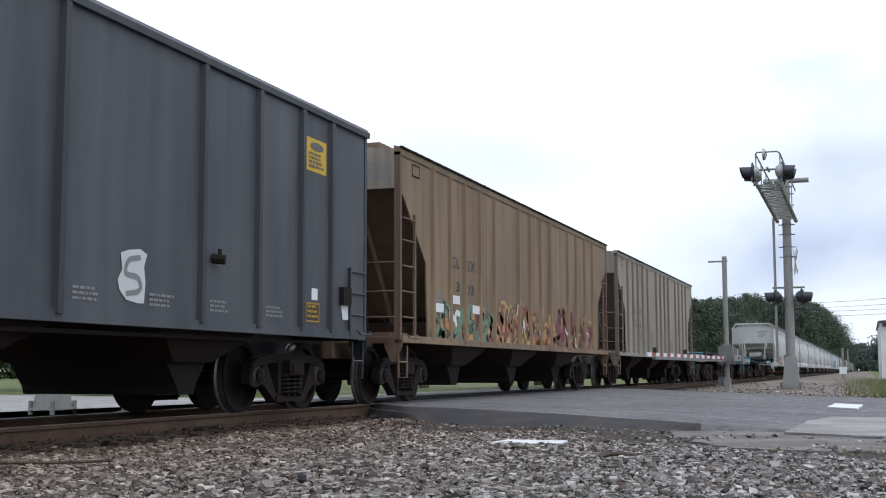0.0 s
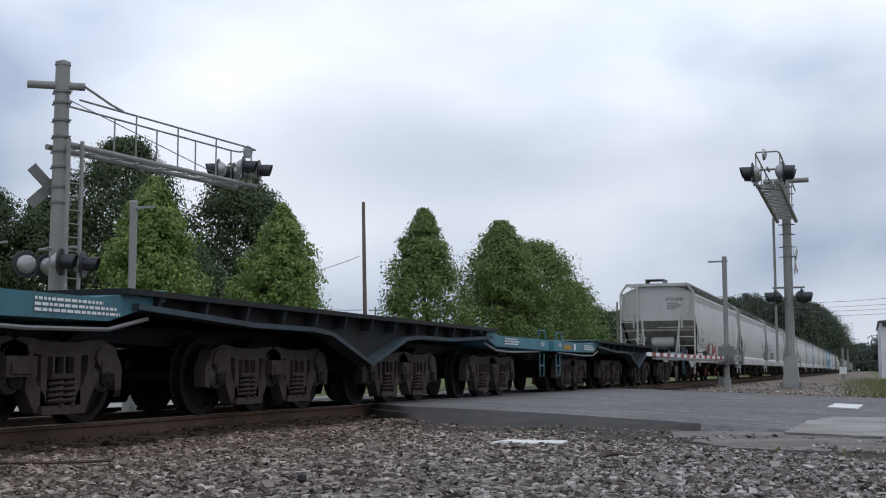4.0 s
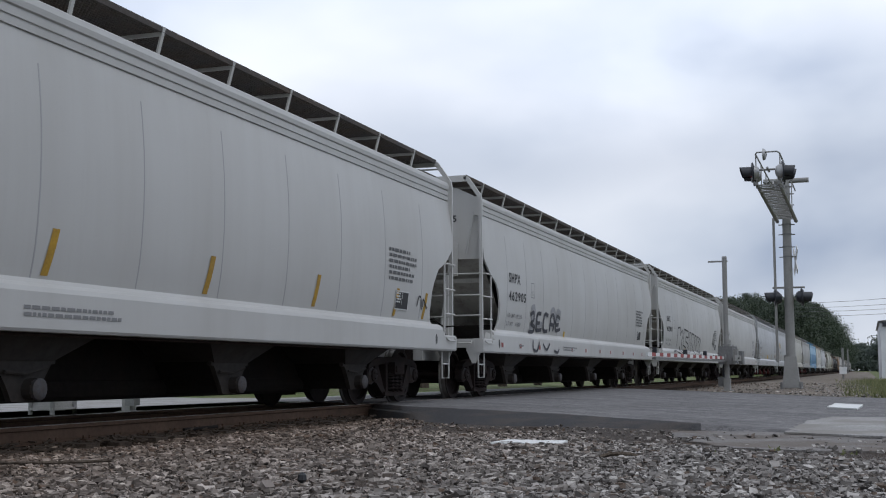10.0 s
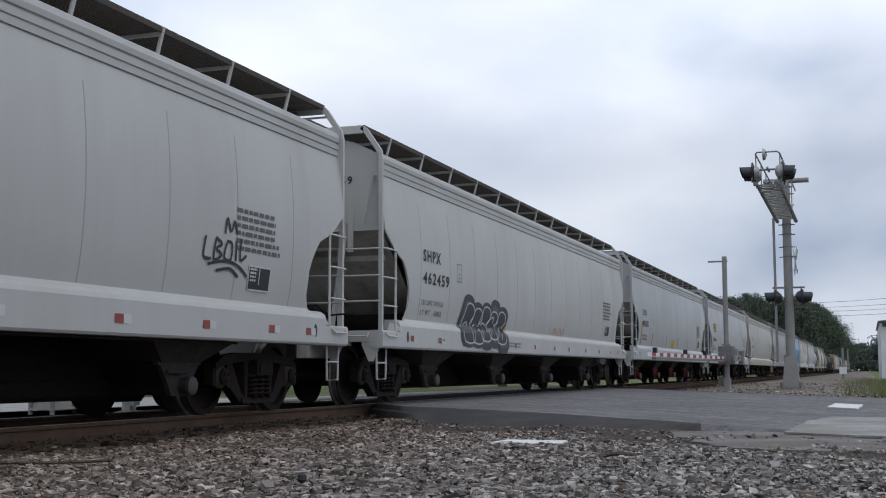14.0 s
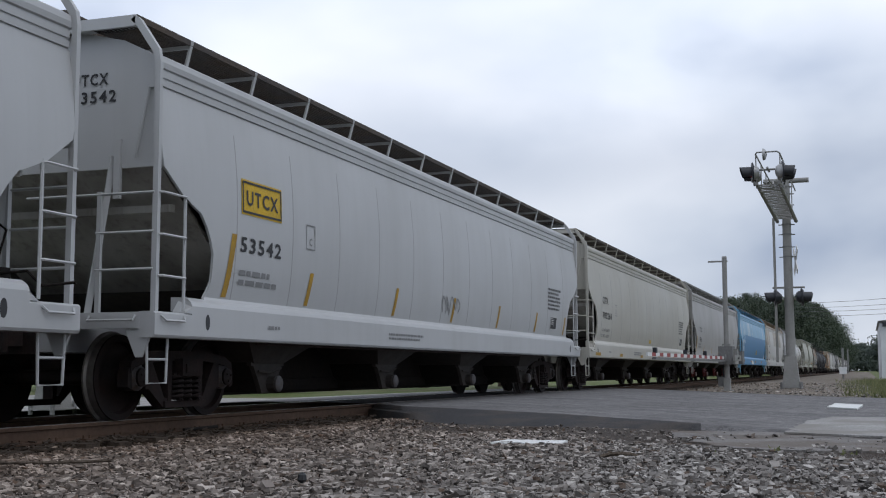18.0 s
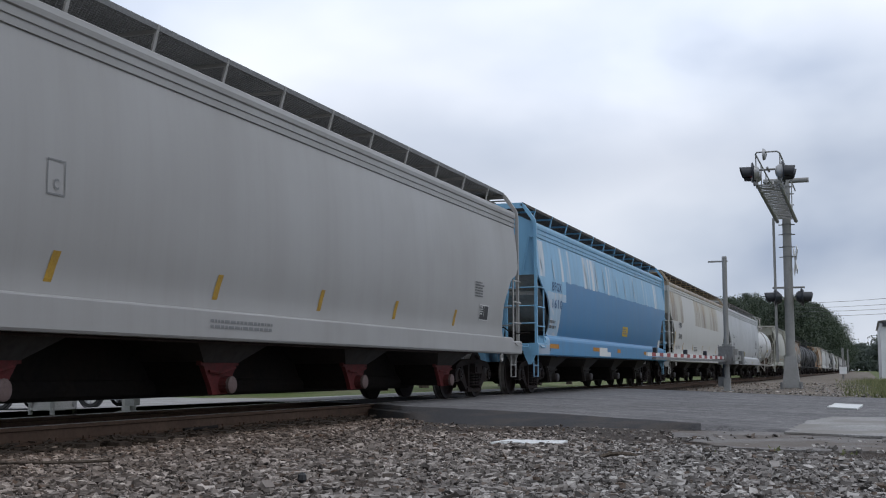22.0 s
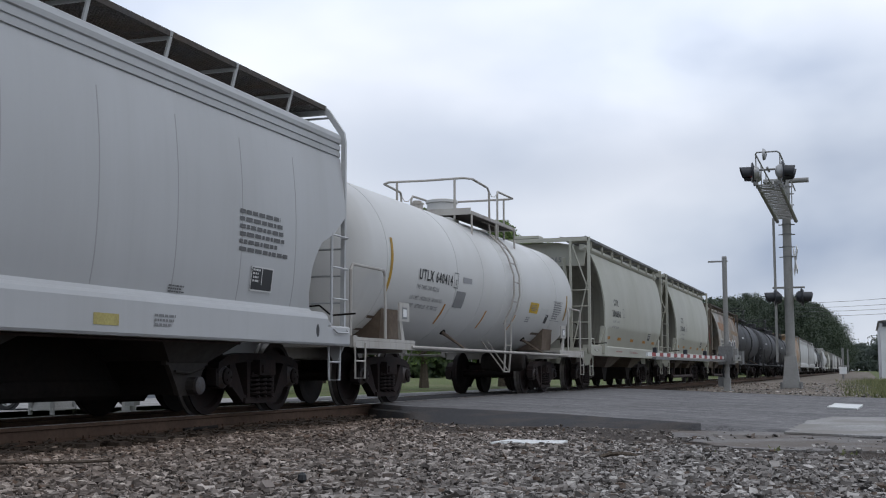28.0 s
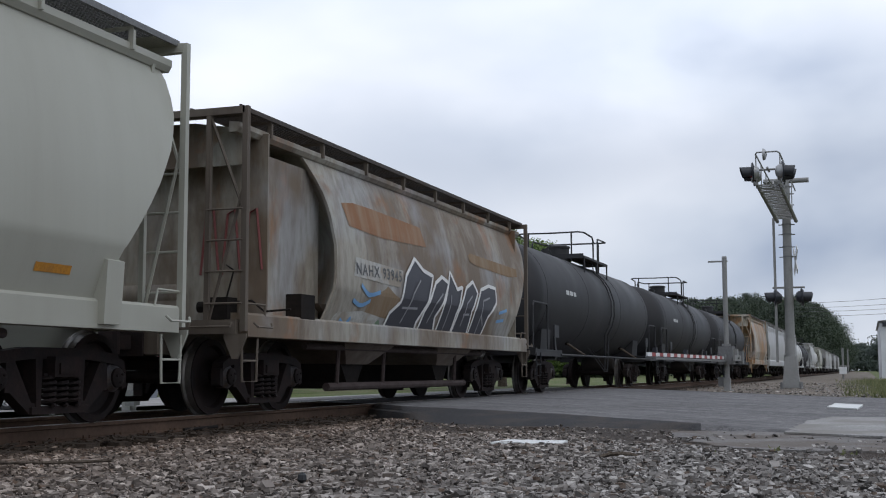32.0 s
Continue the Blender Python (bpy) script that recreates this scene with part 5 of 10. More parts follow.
            place("end_ladder", shared("ribendladder", lambda b: [rod(b, (0.85, 0.03, z), (1.5, 0.03, z), 0.014, n=5) for z in (1.35, 1.75, 2.2)] + [rod(b, (0.95, 0.03, 1.05), (0.95, 0.03, 2.3), 0.014, n=5)], "end_ladder"), end_mat, car, m=mm)
    span = (length - 4.2) / 3
    for k in range(3):
        y = 2.1 + span * (k + 0.5)
        hop = place("hopper_bay", shared(("bay", round(span, 2)), lambda b: bay(b, span), "hopper_bay"), BAY_RUSTY, car, (0, y, 0), label="rust-brown discharge bay")
        place("outlet", shared("outlet", bay_outlet, "outlet", bevel=0.01), UNDER, hop)
    place("brake_gear", shared("brakegear", brake_gear, "brake_gear", smooth=True), UNDER, car, (0.6, 0.5, 1.25))
    couplers(car, length)
    sill_steps(car, length, post_mat, z=0.42)
    bogie(car, 1.45)
    bogie(car, length - 1.45)
    CARS.append((car, s_front))
    return car


# ---- short rounded hopper ----
def short_skin(z):
    return float(np.interp(z, [0.9, 1.05, 1.3, 1.55, 1.72, 1.80, 2.1, 2.4, 2.8, 3.2, 3.5, 3.75], [1.36, 1.42, 1.51, 1.585, 1.63, 1.635, 1.635, 1.615, 1.56, 1.475, 1.39, 1.30]))


def short_hopper(label, paint_mat, s_front, length=11.8, top=4.02, fine=True, walk_mat=None, iron=None, step=2.0, post_mat=None, squat=1.0, pipe=False):
    car = thing("short_hopper", label, "freight car", group="cars of the freight train")
    post_mat = post_mat or paint_mat
    mirror = Matrix.Diagonal((-1, 1, 1, 1))
    flip = Matrix.Translation((0, length, 0)) @ Matrix.Diagonal((1, -1, 1, 1))
    zs = [1.0, 1.1, 1.25, 1.4, 1.55, 1.68, 1.72, 1.78, 1.84, 2.0, 2.2, 2.4, 2.6, 2.8, 3.0, 3.2, 3.4, 3.6, 3.75]
    # the side sheets end further in at the front than at the rear, where they lean out to the top
    edge = ([1.0, 1.25, 1.6, 2.0, 2.4, 3.05, 3.35, 3.6, 3.9], [step - 0.72, step - 0.63, step - 0.57, step - 0.51, step - 0.49, step - 0.57, step - 0.72, step - 0.90, step - 1.10])
    tail = ([1.0, 1.25, 1.66, 2.1, 2.48, 2.9, 3.28, 3.6, 3.9], [1.48, 1.45, 1.30, 0.92, 0.62, 0.34, 0.20, 0.22, 0.40])

    def end_shell(bm, curve):
        rows = [[(x, float(np.interp(z, *curve)) + 0.012 + 0.95 * (1 - abs(x / short_skin(z)) ** 3) * (1.0 if z < 2.6 else max(0.0, (3.75 - z) / 1.15)), z) for x in [short_skin(z) * k / 6 * 0.985 for k in range(-6, 7)]] for z in zs]
        rings(bm, rows, caps=False, closed=False)
        rings(bm, [[(x, y + 0.03, z) for x, y, z in r] for r in rows], caps=False, closed=False)

    def side(bm):
        outer, inner = [], []
        for z in zs:
            e = float(np.interp(z, *edge))
            ys = [e] + [2.6 + (length - 4.6) * k / 10 for k in range(11)] + [length - float(np.interp(z, *tail))]
            outer.append([bm.verts.new((short_skin(z), y, z)) for y in ys])
            inner.append([bm.verts.new((short_skin(z) - 0.04, y, z)) for y in ys])
        for g in (outer, inner):
            for a, b in zip(g, g[1:]):
                for i in range(len(a) - 1):
                    bm.faces.new((a[i], a[i + 1], b[i + 1], b[i]))
        for k in (0, -1):
            for i in range(len(zs) - 1):
                bm.faces.new((outer[i][k], outer[i + 1][k], inner[i + 1][k], inner[i][k]))
    key = (round(length, 2), round(step, 2), top)
    for m in (Matrix(), mirror):
        place("side_sheet", shared(("shside",) + key, side, "side_sheet", smooth=True), paint_mat, car, m=m)
        place("side_sill", shared(("shsill",) + key, lambda b: prism(b, [(1.30, 0.92), (1.53, 0.92), (1.53, 1.17), (1.50, 1.20), (1.30, 1.20)], "y", 0.14, length - 0.14), "side_sill"), paint_mat, car, m=m)
        place("side_panel", shared(("shpan",) + key, lambda b: prism(b, [(1.40, 0.96), (1.60, 0.96), (1.64, 1.70), (1.50, 1.74)], "y", step - 0.52, step - 0.22), "side_panel", bevel=0.02), paint_mat, car, m=m)
        place("side_panel", shared(("shpanrear",) + key, lambda b: prism(b, [(1.40, 0.96), (1.60, 0.96), (1.63, 1.56), (1.50, 1.60)], "y", length - 1.55, length - 1.28), "side_panel", bevel=0.02), paint_mat, car, m=m)
        place("roof_edge", shared(("shedge",) + key, lambda b: prism(b, [(1.24, 3.70), (1.34, 3.70), (1.38, 3.76), (1.38, 3.83), (1.24, 3.85)], "y", 0.14, length - 0.14), "roof_edge"), paint_mat, car, m=m)
        place("running_board", shared(("shwalk",) + key, lambda b: walk_grating(b, length, 0.75, 1.42, top), "running_board"), walk_mat or MESH_DARK, car, m=m, label="steel grating roof walk")
        for k in range(8):
            y = 0.9 + (length - 1.8) * k / 7
            place("stanchion", shared(("shstan", top), lambda b: [box(b, 1.36, 1.42, -0.022, 0.022, 3.76, top), box(b, 0.75, 1.42, -0.016, 0.016, top - 0.06, top - 0.02)], "stanchion"), post_mat, car, m=Matrix.Translation((0, y, 0)) @ m)
    half = [(1.36, 3.74), (1.1, 3.84), (0.6, 3.93), (0.0, 3.95)]
    place("roof", shared(("shroof",) + key, lambda b: prism(b, half + [(-a, z) for a, z in half[::-1][1:]], "y", 0.475, length - 0.475), "roof", smooth=True), paint_mat, car)
    for k in range(3):
        place("hatch_cover", shared("shhatch", lambda b: turned(b, [(0, 0.38), (0.12, 0.38), (0.16, 0.30)], "z", 20), "hatch_cover", smooth=True), paint_mat, car, (0, length * (k + 1) / 4, 3.93))
    for m in (Matrix(), flip):
        place("end_sheet", shared(("shend",) + key, lambda b: prism(b, [(-1.3, 3.3), (1.3, 3.3), (1.36, 3.74), (1.1, 3.84), (0.6, 3.93), (-0.6, 3.93), (-1.1, 3.84), (-1.36, 3.74)], "y", 0.42, 0.47), "end_sheet"), paint_mat, car, m=m)
        curve = edge if m == Matrix() else tail
        place("slope_sheet", shared(("shslope", curve is edge) + key, lambda b: end_shell(b, curve), "slope_sheet", smooth=True), P_SAGE_SLOPE if paint_mat is P_SAGE else paint_mat, car, m=m)
        place("end_sill", shared("cfendsill", end_sill, "end_sill", bevel=0.008), post_mat, car, m=m)
        place("end_beam", shared(("shbeam", top), lambda b: [box(b, -1.5, 1.5, 0.04, 0.12, top - 0.10, top), box(b, -1.42, 1.42, 0.12, 0.5, top - 0.02, top + 0.01)], "end_beam"), post_mat, car, m=m)
        place("roof_step", shared(("shstep", top), lambda b: box(b, -0.55, 0.15, 0.1, 0.6, top + 0.02, top + 0.09), "roof_step", bevel=0.02), post_mat, car, m=m)
        for mm in (m, m @ mirror):
            place("corner_post", shared(("shpost", top), lambda b: box(b, 1.475, 1.545, 0.04, 0.11, 0.98, top), "corner_post", bevel=0.008), post_mat, car, m=mm)
            place("inner_post", shared(("shinner", top), lambda b: box(b, 0.99, 1.05, 0.045, 0.10, 0.98, top), "inner_post", bevel=0.008), post_mat, car, m=mm)
            place("end_ladder", shared("shladder", lambda b: [rod(b, (1.02, 0.04, z), (1.5, 0.04, z), 0.015, n=5) for z in (1.35, 1.78, 2.2, 2.62)] + [rod(b, (1.04, 0.075, 1.1), (1.49, 0.075, 2.95), 0.02, n=5), rod(b, (1.04, 0.075, 3.9), (1.49, 0.075, 2.6), 0.02, n=5)], "end_ladder"), post_mat, car, m=mm)
            place("grab_iron", shared("shgrab", lambda b: tube(b, [(1.5, 0.10, 1.35), (1.53, 0.55, 1.35), (1.51, 0.6, 1.1)], 0.014, 5), "grab_iron"), post_mat, car, m=mm)
            place("slope_brace", shared("shbrace", lambda b: tube(b, [(0.8, 0.20, 3.5), (0.8, 1.0, 1.15)], 0.05, 4), "slope_brace"), paint_mat, car, m=mm)
    if squat != 1.0:
        low = Matrix.Translation((0, 0, 1.0)) @ Matrix.Diagonal((1, 1, squat, 1)) @ Matrix.Translation((0, 0, -1.0))
        for ob in car.children:
            if ob.name.split(".")[0] not in ("end_sill", "side_sill"):
                ob.matrix_basis = low @ ob.matrix_basis
    span = (length - 4.6) / 2
    for k in range(2):
        y = 2.3 + span * (k + 0.5)
        hop = place("hopper_bay", shared(("bay", round(span, 2)), lambda b: bay(b, span), "hopper_bay"), BAY_BROWN, car, (0, y, 0), label="grimy discharge bay")
        place("outlet", shared("outlet", bay_outlet, "outlet", bevel=0.01), UNDER, hop)
    if pipe:
        place("brake_pipe", shared(("shpipe",) + key, lambda b: [rod(b, (1.2, 3.0, 0.30), (1.2, length - 3.4, 0.30), 0.06, n=10), rod(b, (1.25, 2.2, 0.85), (1.25, length - 2.5, 0.85), 0.045, n=8)] +
          [rod(b, (1.22, y, 0.3), (1.25, y, 0.9), 0.03, n=6) for y in (3.3, 5.0, length - 4.0)], "brake_pipe", smooth=True), TRUCK_TAN, car, label="long pipe under the sill")
    place("brake_gear", shared("brakegear", brake_gear, "brake_gear", smooth=True), UNDER, car, (0.9, 0.6, 1.25))
    place("air_reservoir", shared("reservoir", reservoir, "air_reservoir", smooth=True), paint_mat, car, (-0.2, 0.9, 1.5))
    couplers(car, length)
    sill_steps(car, length, post_mat, z=0.40)
    bogie(car, 1.45, iron=iron or TRUCK, fine=fine)
    bogie(car, length - 1.45, iron=iron or TRUCK, fine=fine)
    CARS.append((car, s_front))
    return car


# ---- tank car ----
def tank_skin_at(r, zc):
    return lambda z: math.sqrt(max(0.01, r * r - (z - zc) ** 2))


def tank_car(label, paint_mat, s_front, length=14.6, r=1.38, zc=2.33, rail_mat=None, fine=True, head=0.75, iron=None, dome=None, tail=0.40, seams=None):
    car = thing("tank_car", label, "freight car", group="cars of the freight train")
    rail_mat = rail_mat or paint_mat
    key = (round(length, 2), r, head, tail)
    y0, y1 = 0.6, length - tail

    def shell(bm):
        prof = []
        for k in range(9):
            a = k / 8 * math.pi / 2
            prof.append((y0 + head * (1 - math.sin(a)), max(0.02, r * math.cos(a))))
        prof = prof[::-1]
        prof += [(y1 - (p - y0), q) for p, q in prof[::-1]]
        turned(bm, prof, "y", 48, (0, 0, zc))
    place("tank_shell", shared(("tshell",) + key, shell, "tank_shell", smooth=True, angle=60), paint_mat, car)
    for y in seams or [y0 + head + 0.3 + (y1 - y0 - 2 * head - 0.6) * k / 3 for k in range(4)]:
        place("shell_band", shared(("tband", r), lambda b: turned(b, [(-0.014, r - 0.01), (-0.011, r + 0.006), (0.011, r + 0.006), (0.014, r - 0.01)], "y", 48, caps=False), "shell_band", smooth=True), paint_mat, car, (0, y, zc))
    flip = Matrix.Translation((0, length, 0)) @ Matrix.Diagonal((1, -1, 1, 1))
    mirror = Matrix.Diagonal((-1, 1, 1, 1))
    for m in (Matrix(), flip):
        place("end_sill", shared("tankend", lambda b: [box(b, -1.5, 1.5, 0.0, 0.14, 0.86, 1.02), box(b, -1.48, 1.48, 0.142, 2.48, 0.955, 1.0), box(b, -0.35, 0.35, 0.144, 3.0, 0.70, 0.953)] +
                              [box(b, q * 1.44 - 0.05, q * 1.44 + 0.05, 0.146, 2.46, 0.85, 0.951) for q in (-1, 1)] + [box(b, -1.38, 1.38, 2.2, 2.4, 0.80, 0.949)], "end_sill", bevel=0.008), rail_mat, car, m=m)
        place("saddle", shared(("saddle", r), lambda b: prism(b, [(-1.1, 1.0), (1.1, 1.0), (1.14, 1.5), (0.6, 1.05), (0, 0.98), (-0.6, 1.05), (-1.14, 1.5)], "y", 1.9, 2.75), "saddle"), SADDLE if paint_mat is P_TANK else paint_mat, car, m=m)
        for mm in (m, m @ mirror):
            place("end_rail", shared("trail", lambda b: tube(b, [(1.42, 0.08, 1.0), (1.42, 0.08, 1.96), (1.42, 0.15, 2.04), (1.42, 1.29, 2.04), (1.42, 1.36, 1.96), (1.42, 1.38, 1.0)], 0.022, 6), "end_rail", smooth=True), rail_mat, car, m=mm)
            place("placard_leg", shared("tpleg", lambda b: rings(b, [[(1.40, 1.98, 1.0), (1.45, 1.98, 1.0), (1.45, 2.12, 1.0), (1.40, 2.12, 1.0)], [(1.42, 1.88, 1.32), (1.45, 1.88, 1.32), (1.45, 1.98, 1.32), (1.42, 1.98, 1.32)]]), "placard_leg"), rail_mat, car, m=mm)
            place("placard_frame", shared("tplac", lambda b: box(b, 1.44, 1.47, 1.84, 2.26, 1.29, 1.58), "placard_frame", bevel=0.006), TANK_RAIL if paint_mat is P_TANK else rail_mat, car, m=mm, label="small placard holder on a slanted leg")
    for m in (Matrix(), mirror):
        place("side_rail", shared(("tsider",) + key, lambda b: tube(b, [(1.5, 2.3, 0.895), (1.5, length - 1.75, 0.885)], 0.026, 8), "side_rail", smooth=True), rail_mat, car, m=m)
    skin = tank_skin_at(r, zc)
    if fine:
        for y in (5.08, length - 4.05):
            for m in (Matrix(), mirror):
                arm = place("rail_bracket", shared(("tbracket", r), lambda b: rod(b, (skin(1.25) - 0.04, 0.42, 1.25), (1.5, 0.0, 0.89), 0.035, 0.014, n=6), "rail_bracket"), SADDLE, car, m=Matrix.Translation((0, y, 0)) @ m, label="slanted bracket between shell and side rail")
                place("bracket_pad", shared(("tpad", r), lambda b: rod(b, (skin(1.25) - 0.03, 0.42, 1.25), (skin(1.25) + 0.03, 0.40, 1.235), 0.065, 0.05, n=8), "bracket_pad"), UNDER, arm)
    yc = dome or length / 2
    h = zc + r + 0.01
    place("top_platform", shared("tplat", lambda b: [box(b, s * 0.66 - 0.30, s * 0.66 + 0.30, -0.9, 2.15, -0.004, 0.03) for s in (-1, 1)] + [box(b, -0.355, 0.355, -0.9, -0.45, 0.0, 0.028)], "top_platform"), MESH_DARK, car, (0, yc, h), label="grating platform")
    place("platform_frame", shared("tplatframe", lambda b: [box(b, s * 0.98 - 0.02, s * 0.98 + 0.02, -0.94, 2.19, -0.03, 0.034) for s in (-1, 1)] + [box(b, -0.96, 0.96, y - 0.02, y + 0.02, -0.03, 0.10 if y < 0 else 0.034) for y in (-0.92, 2.17)] +
                                   [rod(b, (s * 0.98, y, -0.52), (s * 0.98, y, -0.03), 0.022, n=6) for s in (-1, 1) for y in (-0.90, 0.75, 2.15)], "platform_frame"), rail_mat, car, (0, yc, h))
    place("manway", shared("tman", lambda b: turned(b, [(0.0, 0.36), (0.18, 0.36), (0.20, 0.31), (0.46, 0.31), (0.47, 0.34), (0.52, 0.34), (0.55, 0.25)], "z", 24), "manway", smooth=True), paint_mat, car, (0, yc + 0.08, zc + r - 0.1))
    place("valve", shared("tvalve", lambda b: [rod(b, (0, 0, 0), (0, 0, 0.18), 0.12, n=12), rod(b, (0, 0, 0.18), (0, 0, 0.25), 0.09, n=12), rod(b, (0, 0, 0.18), (0, 0, 0.21), 0.14, n=12)], "valve", smooth=True), rail_mat, car, (0, yc - 1.38, zc + r - 0.02))

    def guard(bm):
        n, f, top = -0.90, 2.22, 0.70
        for s in (1, -1):
            # the side rail breaks at the ladder
            tube(bm, [(0.0, n, top), (s * 0.80, n, top + 0.01), (s * 0.95, n + 0.12, top), (s * 0.97, 0.18, top - 0.04), (s * 0.98, 0.26, top - 0.12), (s * 0.98, 0.28, 0.0)], 0.024, 6)
            tube(bm, [(s * 0.98, 0.86, -0.30), (s * 0.98, 0.86, top - 0.10), (s * 0.97, 0.92, top - 0.02), (s * 0.95, f - 0.08, top), (s * 0.85, f, top), (0.0, f, top)], 0.024, 6)
            tube(bm, [(s * 0.98, 0.27, top - 0.10), (s * 0.98, 0.45, top - 0.19), (s * 0.98, 0.66, top - 0.17), (s * 0.98, 0.86, top - 0.06)], 0.008, 5)
            rod(bm, (s * 0.62, n, -0.10), (s * 0.62, n, top), 0.024, n=6)
            rod(bm, (s * 0.72, f, -0.30), (s * 0.72, f, top), 0.022, n=6)
    place("guard_rail", shared("tguard", guard, "guard_rail", smooth=True), rail_mat, car, (0, yc, h))

    def ladder(bm):
        def at(z):
            return 1.20 + 0.05 * (z - 0.5) if z < 1.5 else skin(z) + 0.09
        for y in (-0.21, 0.21):
            tube(bm, [(1.20, y * 0.85, 0.50), (1.24, y, 1.05)] + [(at(z), y, z) for z in (1.55, 1.8, 2.1, 2.5, 2.9, 3.15, 3.35)] + [(0.90, y, zc + r - 0.06), (0.70, y, zc + r + 0.03)], 0.020, 6)
            rod(bm, (1.20, y * 0.85, 0.50), (0.80, y - 0.25, 1.14), 0.014, n=5)
        for z in (0.5, 1.05, 1.5, 1.95, 2.35, 2.75, 3.1, 3.35):
            rod(bm, (at(z), -0.21, z), (at(z), 0.21, z), 0.014, n=6)
    for m in (Matrix(), mirror):
        place("ladder", shared(("tladder", r), ladder, "ladder", smooth=True), rail_mat, car, m=Matrix.Translation((0, yc + 0.72, 0)) @ m)
    place("air_reservoir", shared("reservoir", reservoir, "air_reservoir", smooth=True), UNDER, car, (0.6, yc + 2.5, 0.72))
    couplers(car, length)
    sill_steps(car, length, rail_mat, z=0.42)
    bogie(car, 2.3, iron=iron, fine=fine)
    bogie(car, length - 2.3, iron=iron, fine=fine)
    CARS.append((car, s_front))
    return car


# ---- heavy-duty flat car on four six-wheel trucks ----
def flat_car(label, s_front, length=22.2):
    car = thing("flat_car", label, "freight car", group="cars of the freight train")
    mirror = Matrix.Diagonal((-1, 1, 1, 1))
    flip = Matrix.Translation((0, length, 0)) @ Matrix.Diagonal((1, -1, 1, 1))
    mid = length / 2

    def girder(bm):
        low = [(4.6, 1.30), (4.6, 1.16), (7.0, 1.06), (mid - 2.0, 1.06), (mid - 1.4, 1.02), (mid, 0.62)]
        poly = low + [(length - y, z) for y, z in low[::-1][1:]]
        prism(bm, poly, "x", 1.26, 1.30)

    def flange(bm):
        low = [(4.6, 1.30), (4.6, 1.16), (7.0, 1.06), (mid - 2.0, 1.06), (mid - 1.4, 1.02), (mid, 0.62)]
        prism(bm, [(y, z - 0.03) for y, z in low[1:]] + [(length - y, z - 0.03) for y, z in low[::-1][1:-1]] + [(length - y, z + 0.03) for y, z in low[1:-1]] + [(y, z + 0.03) for y, z in low[::-1][:-1]], "x", 1.26, 1.50)
    for m in (Matrix(), mirror):
        place("girder", shared("girder", girder, "girder"), FLAT_DARK, car, m=m, label="dark fish-belly side girder")
        place("flange", shared("flange", flange, "flange"), FLANGE, car, m=m, label="teal-grey bottom flange")
    place("deck", shared("flatdeck", lambda b: box(b, -1.52, 1.52, 4.4, length - 4.4, 1.27, 1.33), "deck", bevel=0.01), FLAT_DARK, car, label="dark worn deck plate")
    for k in range(13):
        y = 5.0 + (length - 10.0) * k / 12
        for m in (Matrix(), mirror):
            place("web_rib", shared("webrib", lambda b: prism(b, [(1.29, 1.10), (1.46, 1.10), (1.50, 1.27), (1.29, 1.27)], "y", -0.03, 0.03), "web_rib"), FLAT_DARK, car, m=Matrix.Translation((0, y, 0)) @ m)
    for m in (Matrix(), flip):
        place("end_deck", shared("enddeck", lambda b: prism(b, [(0.0, 0.98), (0.0, 1.22), (4.0, 1.22), (5.2, 1.36), (5.2, 1.24), (4.2, 1.0)], "x", -1.42, 1.42), "end_deck", bevel=0.012), TEAL, car, m=m, label="teal painted end platform")
        place("span_bolster", shared("spanb", lambda b: [prism(b, [(0.3, 0.98), (10.0, 1.04), (9.6, 0.86), (6.8, 0.80), (4.4, 0.86), (1.0, 0.80)], "x", -0.55, 0.55)], "span_bolster"), FLAT_DARK, car, m=m)
        for mm in (m, m @ mirror):
            place("grab_iron", shared("flatgrab", lambda b: tube(b, [(1.40, 0.25, 1.2), (1.40, 0.25, 1.42), (1.40, 0.85, 1.42), (1.40, 0.85, 1.2)], 0.015, 5), "grab_iron"), TEAL, car, m=mm)
            place("brake_pipe", shared("flatpipe", lambda b: tube(b, [(1.35, 0.6, 0.95), (1.42, 3.0, 0.90), (1.42, 4.2, 0.92), (1.40, 4.9, 1.05)], 0.022, 6), "brake_pipe"), GALV_DARK, car, m=mm)
    skin = lambda z: 1.425
    bars(car, 3.1, 1.03, 1.3, 0.15, 3, WHITE_INK, skin, 4)
    lettering(car, "A END", 0.35, 1.07, 0.32, 0.10, WHITE_INK, skin)
    lettering(car, "B END", length - 0.75, 1.07, 0.32, 0.10, WHITE_INK, skin)
    bars(car, length - 3.6, 1.03, 1.2, 0.15, 3, WHITE_INK, skin, 7)
    panel(car, "placard", 1.95, 2.15, 1.02, 1.18, SIGN_WHITE, skin)
    panel(car, "reflector_strip", 0.9, 1.7, 1.03, 1.14, YELLOW, skin)
    couplers(car, length)
    sill_steps(car, length, TEAL, z=0.40, x=1.38, inset=0.5)
    for y in (3.3, 8.3, length - 8.3, length - 3.3):
        bogie(car, y, axles=(-1.37, 0.0, 1.37), iron=TRUCK_TAN, fine=False)
    for s in (1, -1):
        place("air_reservoir", shared("reservoir", reservoir, "air_reservoir", smooth=True), UNDER, car, (s * 0.7, mid + 0.3, 0.72))
    CARS.append((car, s_front))
    return car


